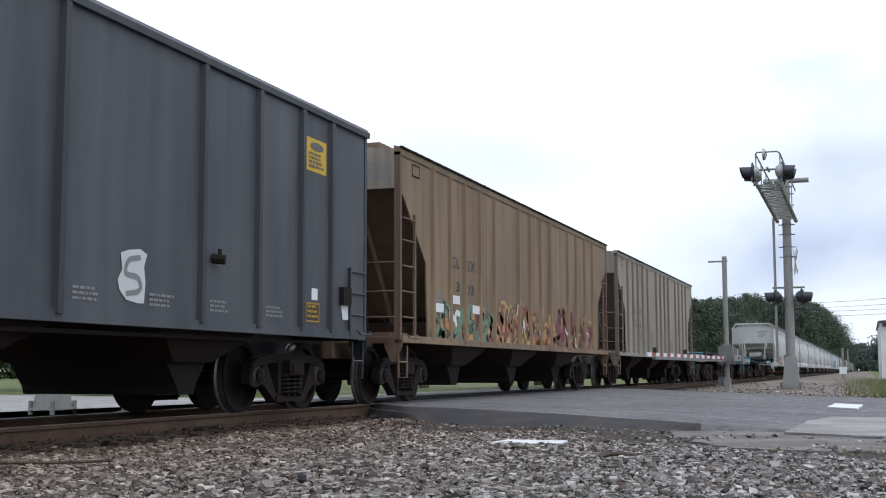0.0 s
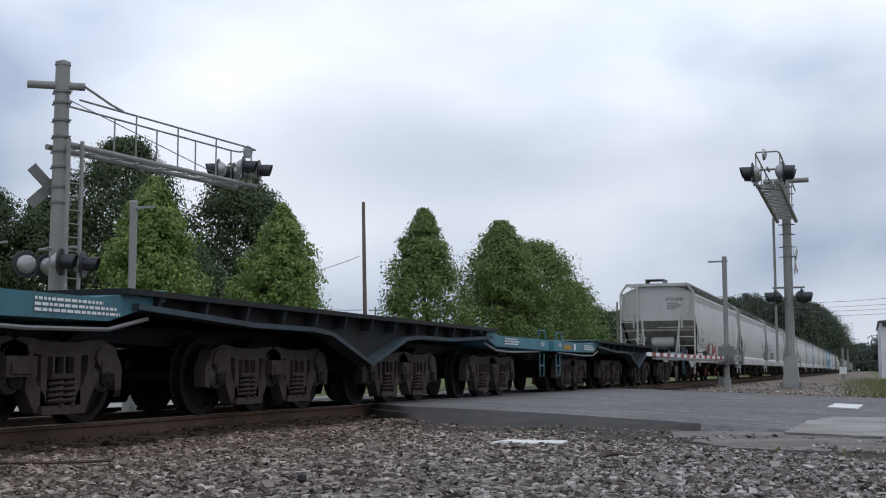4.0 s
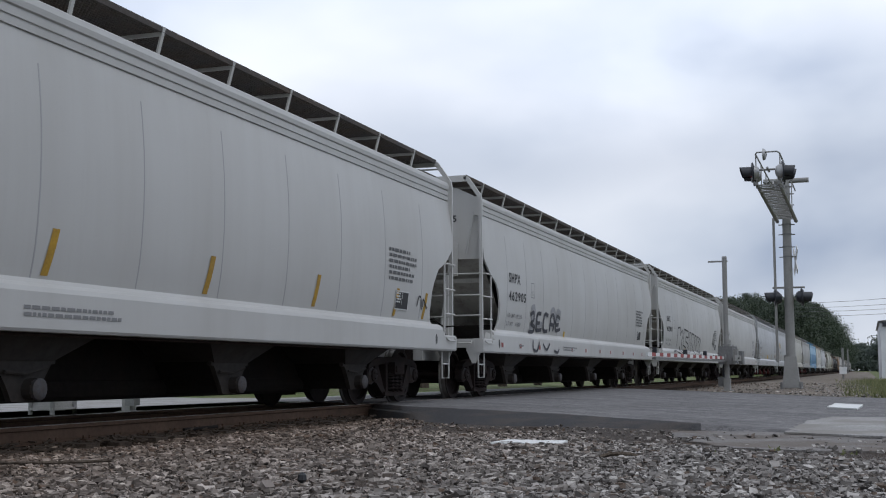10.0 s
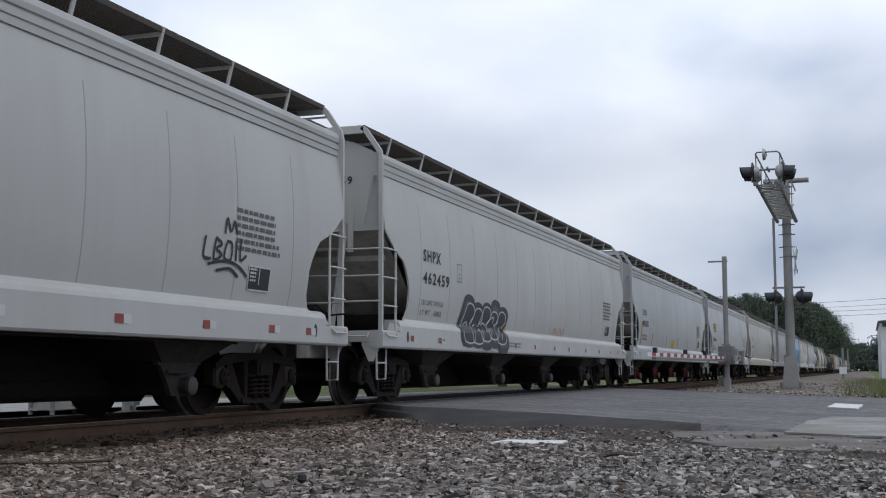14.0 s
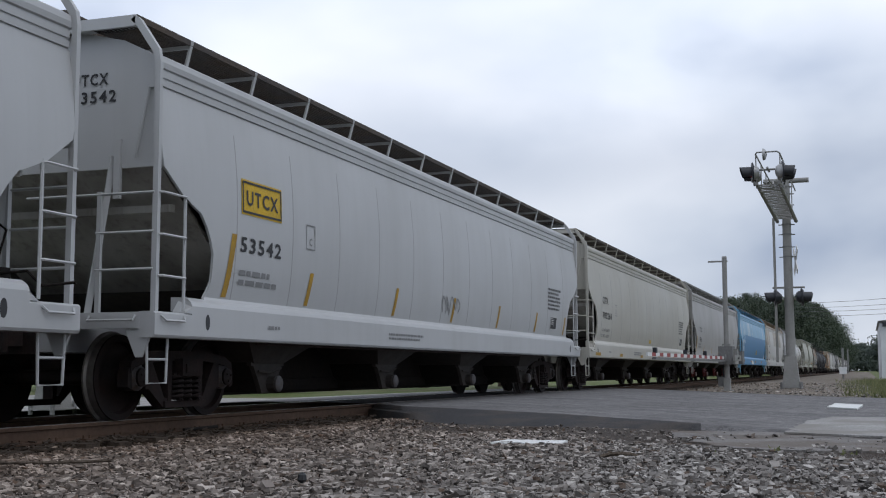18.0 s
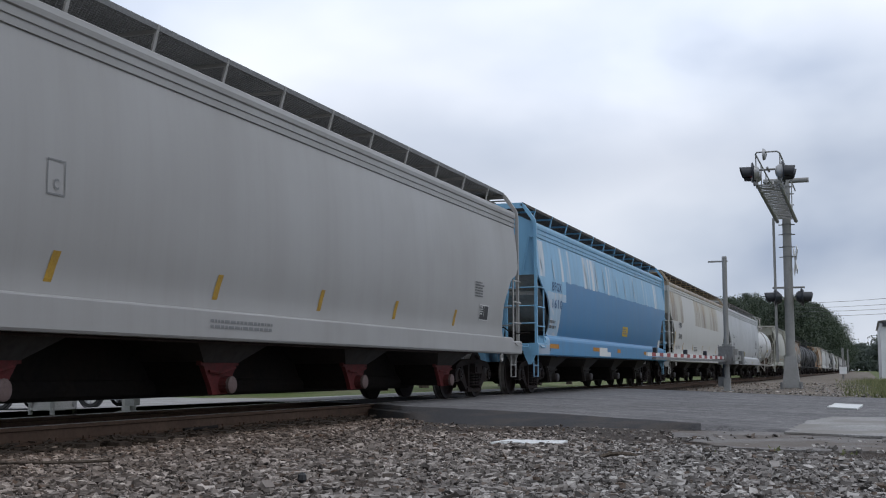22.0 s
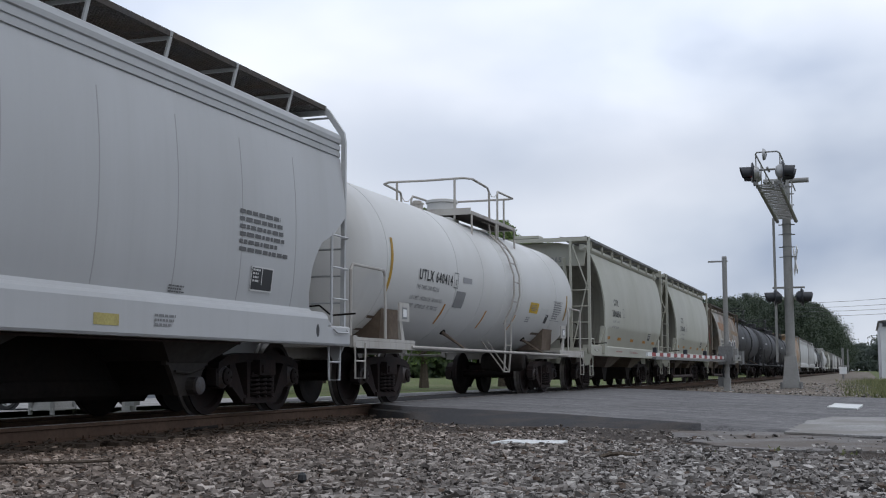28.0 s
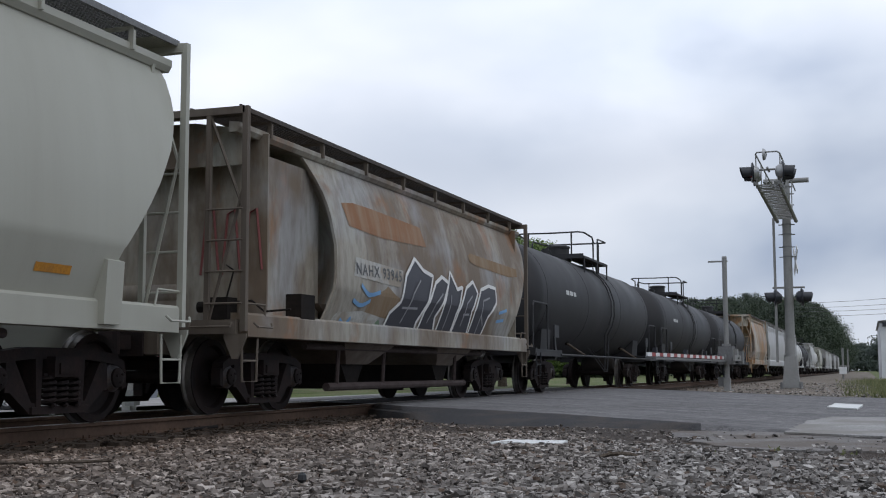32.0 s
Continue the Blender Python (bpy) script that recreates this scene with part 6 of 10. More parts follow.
# ---- paints of the train ----
P_GREY = paint("slate_grey_paint", (0.030, 0.034, 0.041), (0.088, 0.092, 0.098), 0.8, 0.5)
P_GREY_RIB = paint("slate_grey_post", (0.022, 0.024, 0.029), (0.02, 0.02, 0.02), 0.4, 0.5)
P_TAN = paint("rust_tan_paint", (0.235, 0.163, 0.088), (0.10, 0.056, 0.032), 1.0, 0.6)
P_TAN_POST = paint("rusty_post", (0.25, 0.165, 0.09), (0.10, 0.05, 0.03), 0.9, 0.65)
# end ironwork of the tan hopper, darker than its side posts
P_TAN_END = paint("dark_tan_end_iron", (0.15, 0.095, 0.062), (0.085, 0.045, 0.03), 0.8, 0.7)
P_CREAM = paint("weathered_cream_paint", (0.31, 0.283, 0.24), (0.165, 0.122, 0.086), 0.8, 0.6)
# weathered post paint, darkened for the shade on the ribs' flanks
P_CREAM_POST = paint("shaded_weathered_cream_post", (0.20, 0.160, 0.120), (0.12, 0.080, 0.052), 0.9, 0.65)
# the cream hopper's end ironwork, a darker brown than its posts
P_CREAM_END = paint("dark_cream_end_iron", (0.17, 0.14, 0.11), (0.10, 0.065, 0.045), 0.7, 0.7)
TEAL = paint("teal_paint", (0.035, 0.17, 0.215), (0.05, 0.06, 0.06), 0.6, 0.5)
FLAT_DARK = grimy("flat_car_grime", (0.022, 0.028, 0.032), (0.045, 0.032, 0.025), 1.2, 0.75)
FLANGE = grimy("flat_car_flange", (0.055, 0.085, 0.10), (0.05, 0.04, 0.035), 1.2, 0.7)
# slope sheets: the shade of the end recess is painted in with the soot
P_SLOPE = paint("shaded_sooty_slope_paint", (0.42, 0.405, 0.37), (0.13, 0.108, 0.085), 0.75, 0.6)
P_LIGHT = paint("pale_grey_paint", (0.45, 0.445, 0.425), (0.28, 0.25, 0.20), 0.3, 0.38, thin_amount=0.3)
P_WHITE = paint("off_white_paint", (0.47, 0.465, 0.445), (0.29, 0.265, 0.23), 0.24, 0.38, thin_amount=0.3)
P_COOL = paint("cool_white_paint", (0.435, 0.44, 0.44), (0.28, 0.27, 0.25), 0.24, 0.36, thin_amount=0.3)
P_BEIGE = paint("beige_paint", (0.44, 0.425, 0.375), (0.28, 0.24, 0.18), 0.24, 0.38, thin_amount=0.3)
P_MID = paint("mid_grey_paint", (0.335, 0.325, 0.31), (0.21, 0.19, 0.16), 0.27, 0.36, thin_amount=0.3)
P_SAGE = paint("sage_grey_paint", (0.385, 0.380, 0.318), (0.25, 0.225, 0.17), 0.26, 0.40, thin_amount=0.3)
# sage paint with brown soot, darkened to hold the shade inside the ends
P_SAGE_SLOPE = paint("shaded_sooty_sage_paint", (0.24, 0.232, 0.19), (0.10, 0.085, 0.066), 0.7, 0.6)
SADDLE = grimy("grimy_saddle", (0.17, 0.135, 0.105), (0.09, 0.06, 0.042), 1.6, 0.8)
TANK_RAIL = paint("dirty_white_rail", (0.42, 0.40, 0.365), (0.2, 0.15, 0.11), 0.5, 0.5)
P_TANK = paint("white_tank_paint", (0.56, 0.555, 0.535), (0.36, 0.31, 0.25), 0.3, 0.38, runs_amount=0.1, thin_amount=0.0)
P_BLACK = paint("black_tank_paint", (0.016, 0.0155, 0.017), (0.045, 0.038, 0.034), 0.4, 0.55, runs_amount=0.2, thin_amount=0.0)


def two_tone(name):
    """Light blue with a darker blue field over the lower middle, and pale runs where old paint shows."""
    n = Nodes(name, 0.4)
    y, z = n.axis(1), n.axis(2)
    wob = n.noise(3.0, 2, 0.5)
    zz = n.math("ADD", z, n.math("MULTIPLY", n.math("SUBTRACT", wob, 0.5), 0.10))
    low = n.math("LESS_THAN", zz, 2.62)
    high = n.math("GREATER_THAN", z, 1.22)
    # the field's front edge steps back below the lettering
    upper = n.math("MULTIPLY", n.math("GREATER_THAN", z, 2.12), n.math("GREATER_THAN", y, 2.67))
    lower = n.math("MULTIPLY", n.math("LESS_THAN", z, 2.12), n.math("GREATER_THAN", n.math("ADD", y, n.math("MULTIPLY", z, -0.26)), 1.66))
    right = n.math("ADD", upper, lower)
    sheet_only = n.math("LESS_THAN", n.math("ABSOLUTE", n.math("SUBTRACT", n.noise(2.2, 3, 0.6, shift=(2, 5, 1)), 0.5)), 0.10)
    chalky = n.math("MULTIPLY", n.math("MULTIPLY", n.math("LESS_THAN", zz, 2.30), n.math("LESS_THAN", y, 2.66)), n.math("MULTIPLY", n.math("GREATER_THAN", y, 0.9), n.math("SUBTRACT", 1.0, n.math("MULTIPLY", sheet_only, 0.5))))
    field = n.math("MULTIPLY", n.math("MULTIPLY", low, high), right)
    runs = n.noise(1.5, 3, 0.5, (0.01, 1.35, 0.11))
    up = n.math("MULTIPLY", n.math("GREATER_THAN", z, 2.60), n.math("LESS_THAN", z, 3.40))
    pale = n.math("MULTIPLY", n.ramp(runs, (0.56, 0.0), (0.66, 0.95)), up)
    streak = n.noise(2.6, 5, 0.6, (1.6, 1.6, 0.09))
    c = n.mix(field, (0.190, 0.400, 0.575), (0.013, 0.155, 0.335))
    c = n.mix(n.math("MULTIPLY", chalky, n.math("SUBTRACT", 1.0, field)), c, (0.47, 0.50, 0.53))
    c = n.mix(n.math("MULTIPLY", n.math("LESS_THAN", z, 1.315), n.math("GREATER_THAN", y, 0.98)), c, (0.035, 0.205, 0.40))
    c = n.mix(pale, c, (0.60, 0.62, 0.62))
    c = n.mix(n.ramp(streak, (0.45, 0.0), (0.8, 0.35)), c, (0.10, 0.13, 0.17))
    n.base(c)
    n.bump(n.noise(1.1, 2, 0.4), 0.25, 0.03)
    return n.m


def half_stained(name):
    """White repainted body with two older cream fields on the upper half that carry brown and ochre runs."""
    n = Nodes(name, 0.5)
    y, z = n.axis(1), n.axis(2)

    def within(a, b):
        return n.math("LESS_THAN", n.math("ABSOLUTE", n.math("SUBTRACT", y, (a + b) / 2)), (b - a) / 2)

    def about(a, b):
        # a patch of runs with a ragged, fading edge
        off = n.math("ABSOLUTE", n.math("SUBTRACT", n.math("ADD", y, n.math("MULTIPLY", n.math("SUBTRACT", wander, 0.5), 1.5)), (a + b) / 2))
        return n.ramp(n.math("DIVIDE", off, (b - a) / 2), (0.55, 1.0), (1.0, 0.0))
    wander = n.noise(1.6, 4, 0.6, (0.01, 1.0, 0.5), shift=(0, 3.1, 1.2))
    up = n.math("MULTIPLY", n.math("GREATER_THAN", z, 2.37), n.math("LESS_THAN", z, 3.44))
    field = n.math("MULTIPLY", up, n.math("ADD", within(0.12, 3.50), within(6.86, 15.06)))
    runs = n.noise(1.9, 6, 0.68, (0.01, 1.0, 0.22), shift=(0, 0.4, 0.3), distort=0.3)
    fine = n.noise(7.0, 5, 0.65, (0.1, 1.0, 0.14))
    patches = n.math("ADD", n.math("ADD", about(0.3, 1.95), about(2.6, 3.7)), n.math("ADD", about(6.8, 8.7), n.math("ADD", about(8.8, 10.7), about(11.7, 15.0))))
    stain = n.math("MULTIPLY", n.math("MULTIPLY", field, n.math("MINIMUM", patches, 1.0)), n.ramp(runs, (0.34, 0.0), (0.56, 1.0)))
    c = n.mix(field, (0.505, 0.495, 0.465), (0.435, 0.415, 0.350))
    hue = n.mix(n.ramp(n.math("ADD", n.math("SUBTRACT", z, 2.9), n.math("SUBTRACT", wander, 0.5)), (0.0, 0.0), (0.25, 1.0)), (0.150, 0.088, 0.050), (0.265, 0.158, 0.052))
    c = n.mix(n.math("MULTIPLY", stain, n.ramp(fine, (0.32, 0.2), (0.60, 0.92))), c, hue)
    eaves = n.math("MULTIPLY", n.math("GREATER_THAN", z, 3.62), n.ramp(n.noise(1.2, 5, 0.65, (0.1, 1, 0.6), shift=(3, 2, 2)), (0.32, 0.15), (0.55, 0.9)))
    c = n.mix(eaves, c, (0.30, 0.215, 0.12))
    c = n.mix(n.ramp(n.noise(2.4, 5, 0.6, (1.6, 1.6, 0.1), shift=(4, 4, 4)), (0.45, 0.0), (0.8, 0.2)), c, (0.35, 0.28, 0.2))
    n.base(c)
    n.bump(n.noise(1.1, 2, 0.4), 0.25, 0.03)
    return n.m


def rusted_cream(name, pale=(0.345, 0.32, 0.265), brown=(0.150, 0.105, 0.066), rust=(0.25, 0.115, 0.045), share=0.0):
    """Faded paint under brown grime in long runs, with rust that breaks through in blotches."""
    n = Nodes(name, 0.65)
    runs = n.noise(0.9, 6, 0.62, (1, 1.0, 0.42), shift=(0, 3, 0), distort=0.4)
    spots = n.noise(0.8, 5, 0.62, (1, 1, 0.9), shift=(7, 3, 5), distort=0.6)
    fine = n.noise(9, 5, 0.6, (1, 1, 0.25))
    c = n.mix(n.ramp(runs, (0.40, 0.0), (0.58, 0.95)), pale, brown)
    c = n.mix(n.ramp(spots, (0.56 - share, 0.0), (0.66 - share, 0.75)), c, rust)
    c = n.mix(n.ramp(n.noise(0.7, 3, 0.5, shift=(2, 9, 4)), (0.52, 0.0), (0.66, 0.5)), c, (0.37, 0.39, 0.40))
    c = n.mix(n.ramp(fine, (0.45, 0.0), (0.75, 0.55)), c, (0.10, 0.07, 0.052))
    n.base(c)
    n.bump(fine, 0.2, 0.01)
    return n.m


P_BLUE = two_tone("two_tone_blue_paint")
P_STAIN = half_stained("stained_white_paint")
P_RUSTED = rusted_cream("rusted_cream_paint")
P_RUSTCAR = rusted_cream("orange_rust_paint", (0.50, 0.46, 0.38), (0.30, 0.19, 0.10), (0.42, 0.20, 0.07), 0.06)


# ---- marks shared by the long hoppers ----
def reporting(car, mark, number, y, z, skin, mat=INK, w=0.85, w2=1.25, h=0.20, gap=0.36):
    lettering(car, mark, y, z, w, h, mat, skin)
    lettering(car, number, y, z - gap, w2, h, mat, skin)


def data_marks(car, length, skin, mat=INK, seed=1, limits=None):
    if limits:
        lettering(car, "LD LMT " + limits[0], 1.72, 1.58, 1.05, 0.085, INK_GREY, skin)
        lettering(car, "LT WT   " + limits[1], 1.72, 1.42, 1.0, 0.085, INK_GREY, skin)
    else:
        bars(car, 1.75, 1.45, 0.95, 0.22, 2, INK_GREY, skin, seed)
    bars(car, length - 3.08, 1.85, 1.2 if skin is cf_skin else 0.6, 0.52 if skin is cf_skin else 0.30, 6, INK_SOFT, skin, seed + 1)
    panel(car, "stencil_plate", length - 2.76, length - 2.22, 1.45, 1.74, INK, skin)
    outline_box(car, length - 2.76, 1.45, 0.54, 0.29, 0.018, INK_PALE, lambda z: skin(z) + 0.004)
    panel(car, "stencil_rule", length - 2.50, length - 2.485, 1.53, 1.72, INK_PALE, lambda z: skin(z) + 0.004)
    bars(car, length - 2.72, 1.54, 0.18, 0.17, 4, INK_PALE, lambda z: skin(z) + 0.004, seed + 2)
    bars(car, 6.2, 0.96, 1.5, 0.12, 2, INK_GREY, skin, seed + 3)
    outline_box(car, 3.42, 2.06, 0.26, 0.32, 0.016, INK_GREY, skin)
    lettering(car, "C", 3.51, 2.11, 0.08, 0.10, INK_GREY, skin)
    bars(car, 2.4, 0.98, 0.4, 0.07, 1, INK_GREY, skin, seed + 4)


def yellow_slats(car, length, skin, tall=0.42, at=None):
    if at:
        panel(car, "reflector_strip", at[0], at[0] + 0.12, 1.20, 1.98, YELLOW, skin, lean=0.27)
        for y in at[1:]:
            panel(car, "reflector_strip", y, y + 0.11, 1.20, 1.58, YELLOW, skin, lean=0.13)
        return
    panel(car, "reflector_strip", 1.42, 1.53, 1.34, 2.06, YELLOW, skin, lean=0.12)
    for y in (3.5, 6.5, 9.2, 11.9, 14.7, length - 1.55):
        panel(car, "reflector_strip", y, y + 0.10, 1.35, 1.35 + tall, YELLOW, skin, lean=0.09)


def red_blocks(car, length, skin):
    for y in (1.14, 2.44, 3.96, 7.0, 8.5, 10.2, 11.6, 13.4, 15.0, 16.5, 17.5):
        panel(car, "reflector_strip", y, y + 0.14, 0.975, 1.065, RED_REFLECT, skin)
        panel(car, "reflector_strip", y + 0.145, y + 0.27, 0.975, 1.065, INK_PALE, skin)


# 1 slate grey hopper
g_ribs = [1.2, 2.1, 3.3, 4.5, 6.4, 8.70, 11.13, 12.40, 13.56, 14.45]
car = rib_hopper("slate grey steel hopper car with dark side posts", P_GREY, P_GREY_RIB, -0.93, 15.7, g_ribs, cut=False)
flat_side = lambda z: 1.53
panel(car, "warning_sign", 13.70, 14.30, 3.12, 3.56, SIGN_YELLOW, flat_side, label="yellow warning sign")
bars(car, 13.76, 3.15, 0.46, 0.22, 4, INK_SOFT, lambda z: 1.536, 3)
side_mark("sign_oval", car, [tuple(range(14))], [(14.0 + 0.2 * math.cos(k * 0.4488), 3.46 + 0.055 * math.sin(k * 0.4488)) for k in range(14)], INK_SOFT, lambda z: 1.536)
panel(car, "stencil_plate", 13.70, 14.10, 1.15, 1.40, INK, flat_side)
outline_box(car, 13.70, 1.15, 0.40, 0.25, 0.02, YELLOW, lambda z: 1.536)
bars(car, 13.75, 1.18, 0.30, 0.19, 3, YELLOW, lambda z: 1.536, 5)
panel(car, "paper_note", 13.88, 14.06, 1.44, 1.59, SIGN_WHITE, flat_side)
panel(car, "paper_note", 14.86, 15.10, 1.22, 1.44, SIGN_WHITE, flat_side, lean=-0.06)
part("latch_box", box(bmesh.new(), 1.53, 1.60, 14.76, 15.02, 1.42, 1.66), UNDER, car, "dark latch box", bevel=0.01)
patch_rim = [(9.64, 1.30), (9.76, 1.21), (9.96, 1.185), (10.06, 1.19), (10.08, 1.40), (10.05, 1.55), (10.10, 1.68), (9.98, 1.725), (9.78, 1.70), (9.65, 1.66), (9.68, 1.50), (9.61, 1.40)]
side_mark("bare_patch", car, [tuple(range(12))], patch_rim, INK_PALE, flat_side, label="pale ragged unpainted patch")
strokes(car, [[(9.98, 1.64), (9.78, 1.60), (9.74, 1.47), (9.94, 1.44), (9.98, 1.32), (9.74, 1.27)]], 0.05, INK_GREY, flat_side, lift=0.014)
for y, s in ((8.92, 1), (10.15, 2), (11.33, 3), (12.63, 4), (7.5, 5)):
    bars(car, y, 1.15, 0.46, 0.15, 3, INK_GREY, flat_side, s)
part("train_pipe", tube(bmesh.new(), [(1.40, 1.2, 0.90), (1.42, 7.0, 0.88), (1.40, 14.4, 0.90)], 0.025, 6), TRUCK, car, "iron pipe below the sill")
part("side_bracket", rod(rod(bmesh.new(), (1.5, 11.38, 1.76), (1.66, 11.44, 1.74), 0.055), (1.60, 11.42, 1.70), (1.60, 11.42, 1.86), 0.022), UNDER, car)

# 2 and 3 tan ribbed hoppers
c_ribs = [1.50, 2.38, 3.20, 4.08, 5.0, 6.74, 7.63, 8.50, 9.39, 11.06, 11.96, 12.91, 13.82]
for s0, pm, qm, mark, num, lab in ((16.05, P_TAN, P_TAN_POST, "CLSX", "1303", "rust-tan ribbed covered hopper car with sprayed tags"),
                                   (33.33, P_CREAM, P_CREAM_POST, "CLSX", "1266", "weathered cream ribbed covered hopper car streaked with rust")):
    car = rib_hopper(lab, pm, qm, s0, 15.75, c_ribs)
    ink = INK
    lettering(car, mark[:2], 2.47, 2.31, 0.43, 0.20, ink, flat_side)
    lettering(car, mark[2:], 3.33, 2.31, 0.48, 0.20, ink, flat_side)
    lettering(car, num[:2], 2.48, 1.90, 0.44, 0.18, ink, flat_side)
    lettering(car, num[2:], 3.31, 1.88, 0.40, 0.19, ink, flat_side)
    end_lettering(car, mark, 0.95, 0.022, 3.68, 0.42, 0.12, INK_GREY)
    end_lettering(car, num, 0.95, 0.022, 3.50, 0.42, 0.12, INK_GREY)
    bars(car, 1.45, 1.35, 0.7, 0.45, 5, INK_GREY, flat_side, 8)
    bars(car, 4.2, 1.25, 0.6, 0.15, 2, INK_GREY, flat_side, 9)
    outline_box(car, 0.55, 3.62, 0.35, 0.20, 0.02, UNDER, flat_side, "bracket_frame")
    if num == "1303":
        rib_skin = lambda z: 1.545
        jumble(car, 1.4, 4.9, 1.10, 1.62, ((GREEN_SPRAY, 24, 0.22), (ORANGE_SPRAY, 6, 0.14), (MAROON_SPRAY, 5, 0.08), (GREEN_SPRAY, 8, 0.10), (WHITE_SPRAY, 3, 0.10), (DARK_SPRAY, 6, 0.02)), flat_side, 41)
        for y, z in ((2.45, 1.68), (1.6, 1.5), (3.6, 1.56)):
            panel(car, "spray_block", y, y + 0.42, z, z + 0.15, WHITE_SPRAY, flat_side, lift=0.022)
        jumble(car, 5.2, 9.4, 1.10, 1.85, ((ORANGE_SPRAY, 26, 0.20), (YELLOW_SPRAY, 12, 0.10), (RED_SPRAY, 9, 0.07), (YELLOW_SPRAY, 8, 0.05), (WHITE_SPRAY, 3, 0.05), (MAROON_SPRAY, 9, 0.03)), flat_side, 42)
        jumble(car, 9.7, 13.7, 1.10, 1.90, ((MAROON_SPRAY, 26, 0.22), (RED_SPRAY, 8, 0.10), (YELLOW_SPRAY, 9, 0.05), (WHITE_SPRAY, 3, 0.05), (DARK_SPRAY, 7, 0.025)), flat_side, 43)
    else:
        word = [[(3.36, 1.54), (3.47, 1.50), (3.68, 1.51), (3.78, 1.69), (3.69, 1.61), (3.57, 1.74), (3.53, 1.57), (3.36, 1.54)], [(4.41, 1.73), (4.15, 1.69), (4.14, 1.47), (4.42, 1.47)], [(4.15, 1.575), (4.37, 1.595)],
                [(5.08, 1.48), (5.11, 1.80), (5.30, 1.79), (5.24, 1.65), (5.11, 1.63), (5.31, 1.50)], [(5.51, 1.68), (5.54, 1.54), (5.70, 1.57), (5.75, 1.72), (5.77, 1.56)], [(5.88, 1.51), (5.94, 1.81), (6.13, 1.54), (6.20, 1.82)],
                [(6.88, 1.80), (7.06, 1.80)], [(6.98, 1.80), (6.98, 1.53)], [(6.88, 1.53), (7.08, 1.54)], [(7.66, 1.60), (7.70, 1.89), (7.84, 1.68), (8.05, 1.90), (7.95, 1.44)], [(8.69, 1.90), (8.60, 1.85), (8.555, 1.73), (8.59, 1.62), (8.68, 1.585), (8.79, 1.64), (8.845, 1.76), (8.80, 1.87), (8.69, 1.90)]]
        strokes(car, word, 0.03, RED_THIN, flat_side, smooth=False, label="thin red sprayed word")
        panel(car, "stencil_plate", 11.26, 11.69, 1.23, 1.51, INK_PALE, flat_side)
        panel(car, "stencil_plate", 11.30, 11.65, 1.33, 1.48, INK, flat_side, lift=0.010)
        panel(car, "stencil_plate", 11.30, 11.65, 1.25, 1.31, INK, flat_side, lift=0.010)
        bars(car, 11.42, 1.35, 0.20, 0.10, 2, INK_PALE, lambda z: 1.536, 66)
        lettering(car, "CAUTION", 9.96, 1.495, 0.36, 0.075, INK_SOFT, flat_side)
        bars(car, 9.80, 1.375, 0.66, 0.06, 1, INK_SOFT, flat_side, 67)
        bars(car, 9.86, 1.27, 0.58, 0.05, 1, INK_SOFT, flat_side, 68)
        for zz in (1.82, 1.63, 1.21, 1.02):
            for yy in (10.11, 10.23):
                panel(car, "stencil_mark", yy, yy + 0.04, zz, zz + 0.05, INK_SOFT, flat_side)
        bars(car, 12.17, 1.26, 0.38, 0.20, 3, INK_GREY, flat_side, 69)
        bars(car, 14.02, 1.38, 0.38, 0.38, 5, INK_GREY, flat_side, 70)
        outline_box(car, 5.38, 1.72, 0.30, 0.28, 0.012, INK_GREY, flat_side)
        bars(car, 3.40, 1.20, 0.34, 0.24, 2, INK_GREY, flat_side, 67)
        bars(car, 5.45, 1.20, 0.55, 0.26, 4, INK_GREY, flat_side, 68)
        bars(car, 9.75, 1.22, 0.50, 0.28, 3, INK_GREY, flat_side, 69)
        bars(car, 14.2, 1.15, 0.45, 0.45, 6, INK_GREY, flat_side, 70)

# 4 and 5 teal flat cars
for s0 in (49.9, 71.6):
    flat_car("heavy-duty flat car with teal ends and a dark deck", s0, 21.7 if s0 > 60 else 21.2)

# 6 pale grey long hopper, tagged
car = centre_flow("pale grey long covered hopper car with red sprayed tag", P_LIGHT, 95.0, 18.05, EDGE_STRAIGHT, walk_mat=GALV_DARK, seams=0, brake_front=True, caps=RED_DUSTY)
reporting(car, "UTCX", "59600", 1.80, 2.06, cf_low_skin, w=0.66, w2=0.82, h=0.20, gap=0.32)
end_lettering(car, "UTCX 59600", 0.35, 0.19, 3.45, 0.72, 0.14, INK)
for k, z in enumerate((3.33, 3.25, 3.17, 3.09)):
    panel_end = [(0.40, z), (0.40 + (0.48, 0.62, 0.5, 0.36)[k], z), (0.40 + (0.48, 0.62, 0.5, 0.36)[k], z + 0.045), (0.40, z + 0.045)]
    me = bpy.data.meshes.new("stencil_line")
    me.from_pydata([(a, 0.192, b) for a, b in panel_end], [], [(0, 1, 2, 3)])
    place("stencil_line", me, INK_GREY, car)
data_marks(car, 18.05, cf_low_skin, seed=21)
yellow_slats(car, 18.05, cf_low_skin, at=(1.22, 8.0))
low_face = lambda z: 1.624
body_face = lambda z: 1.578
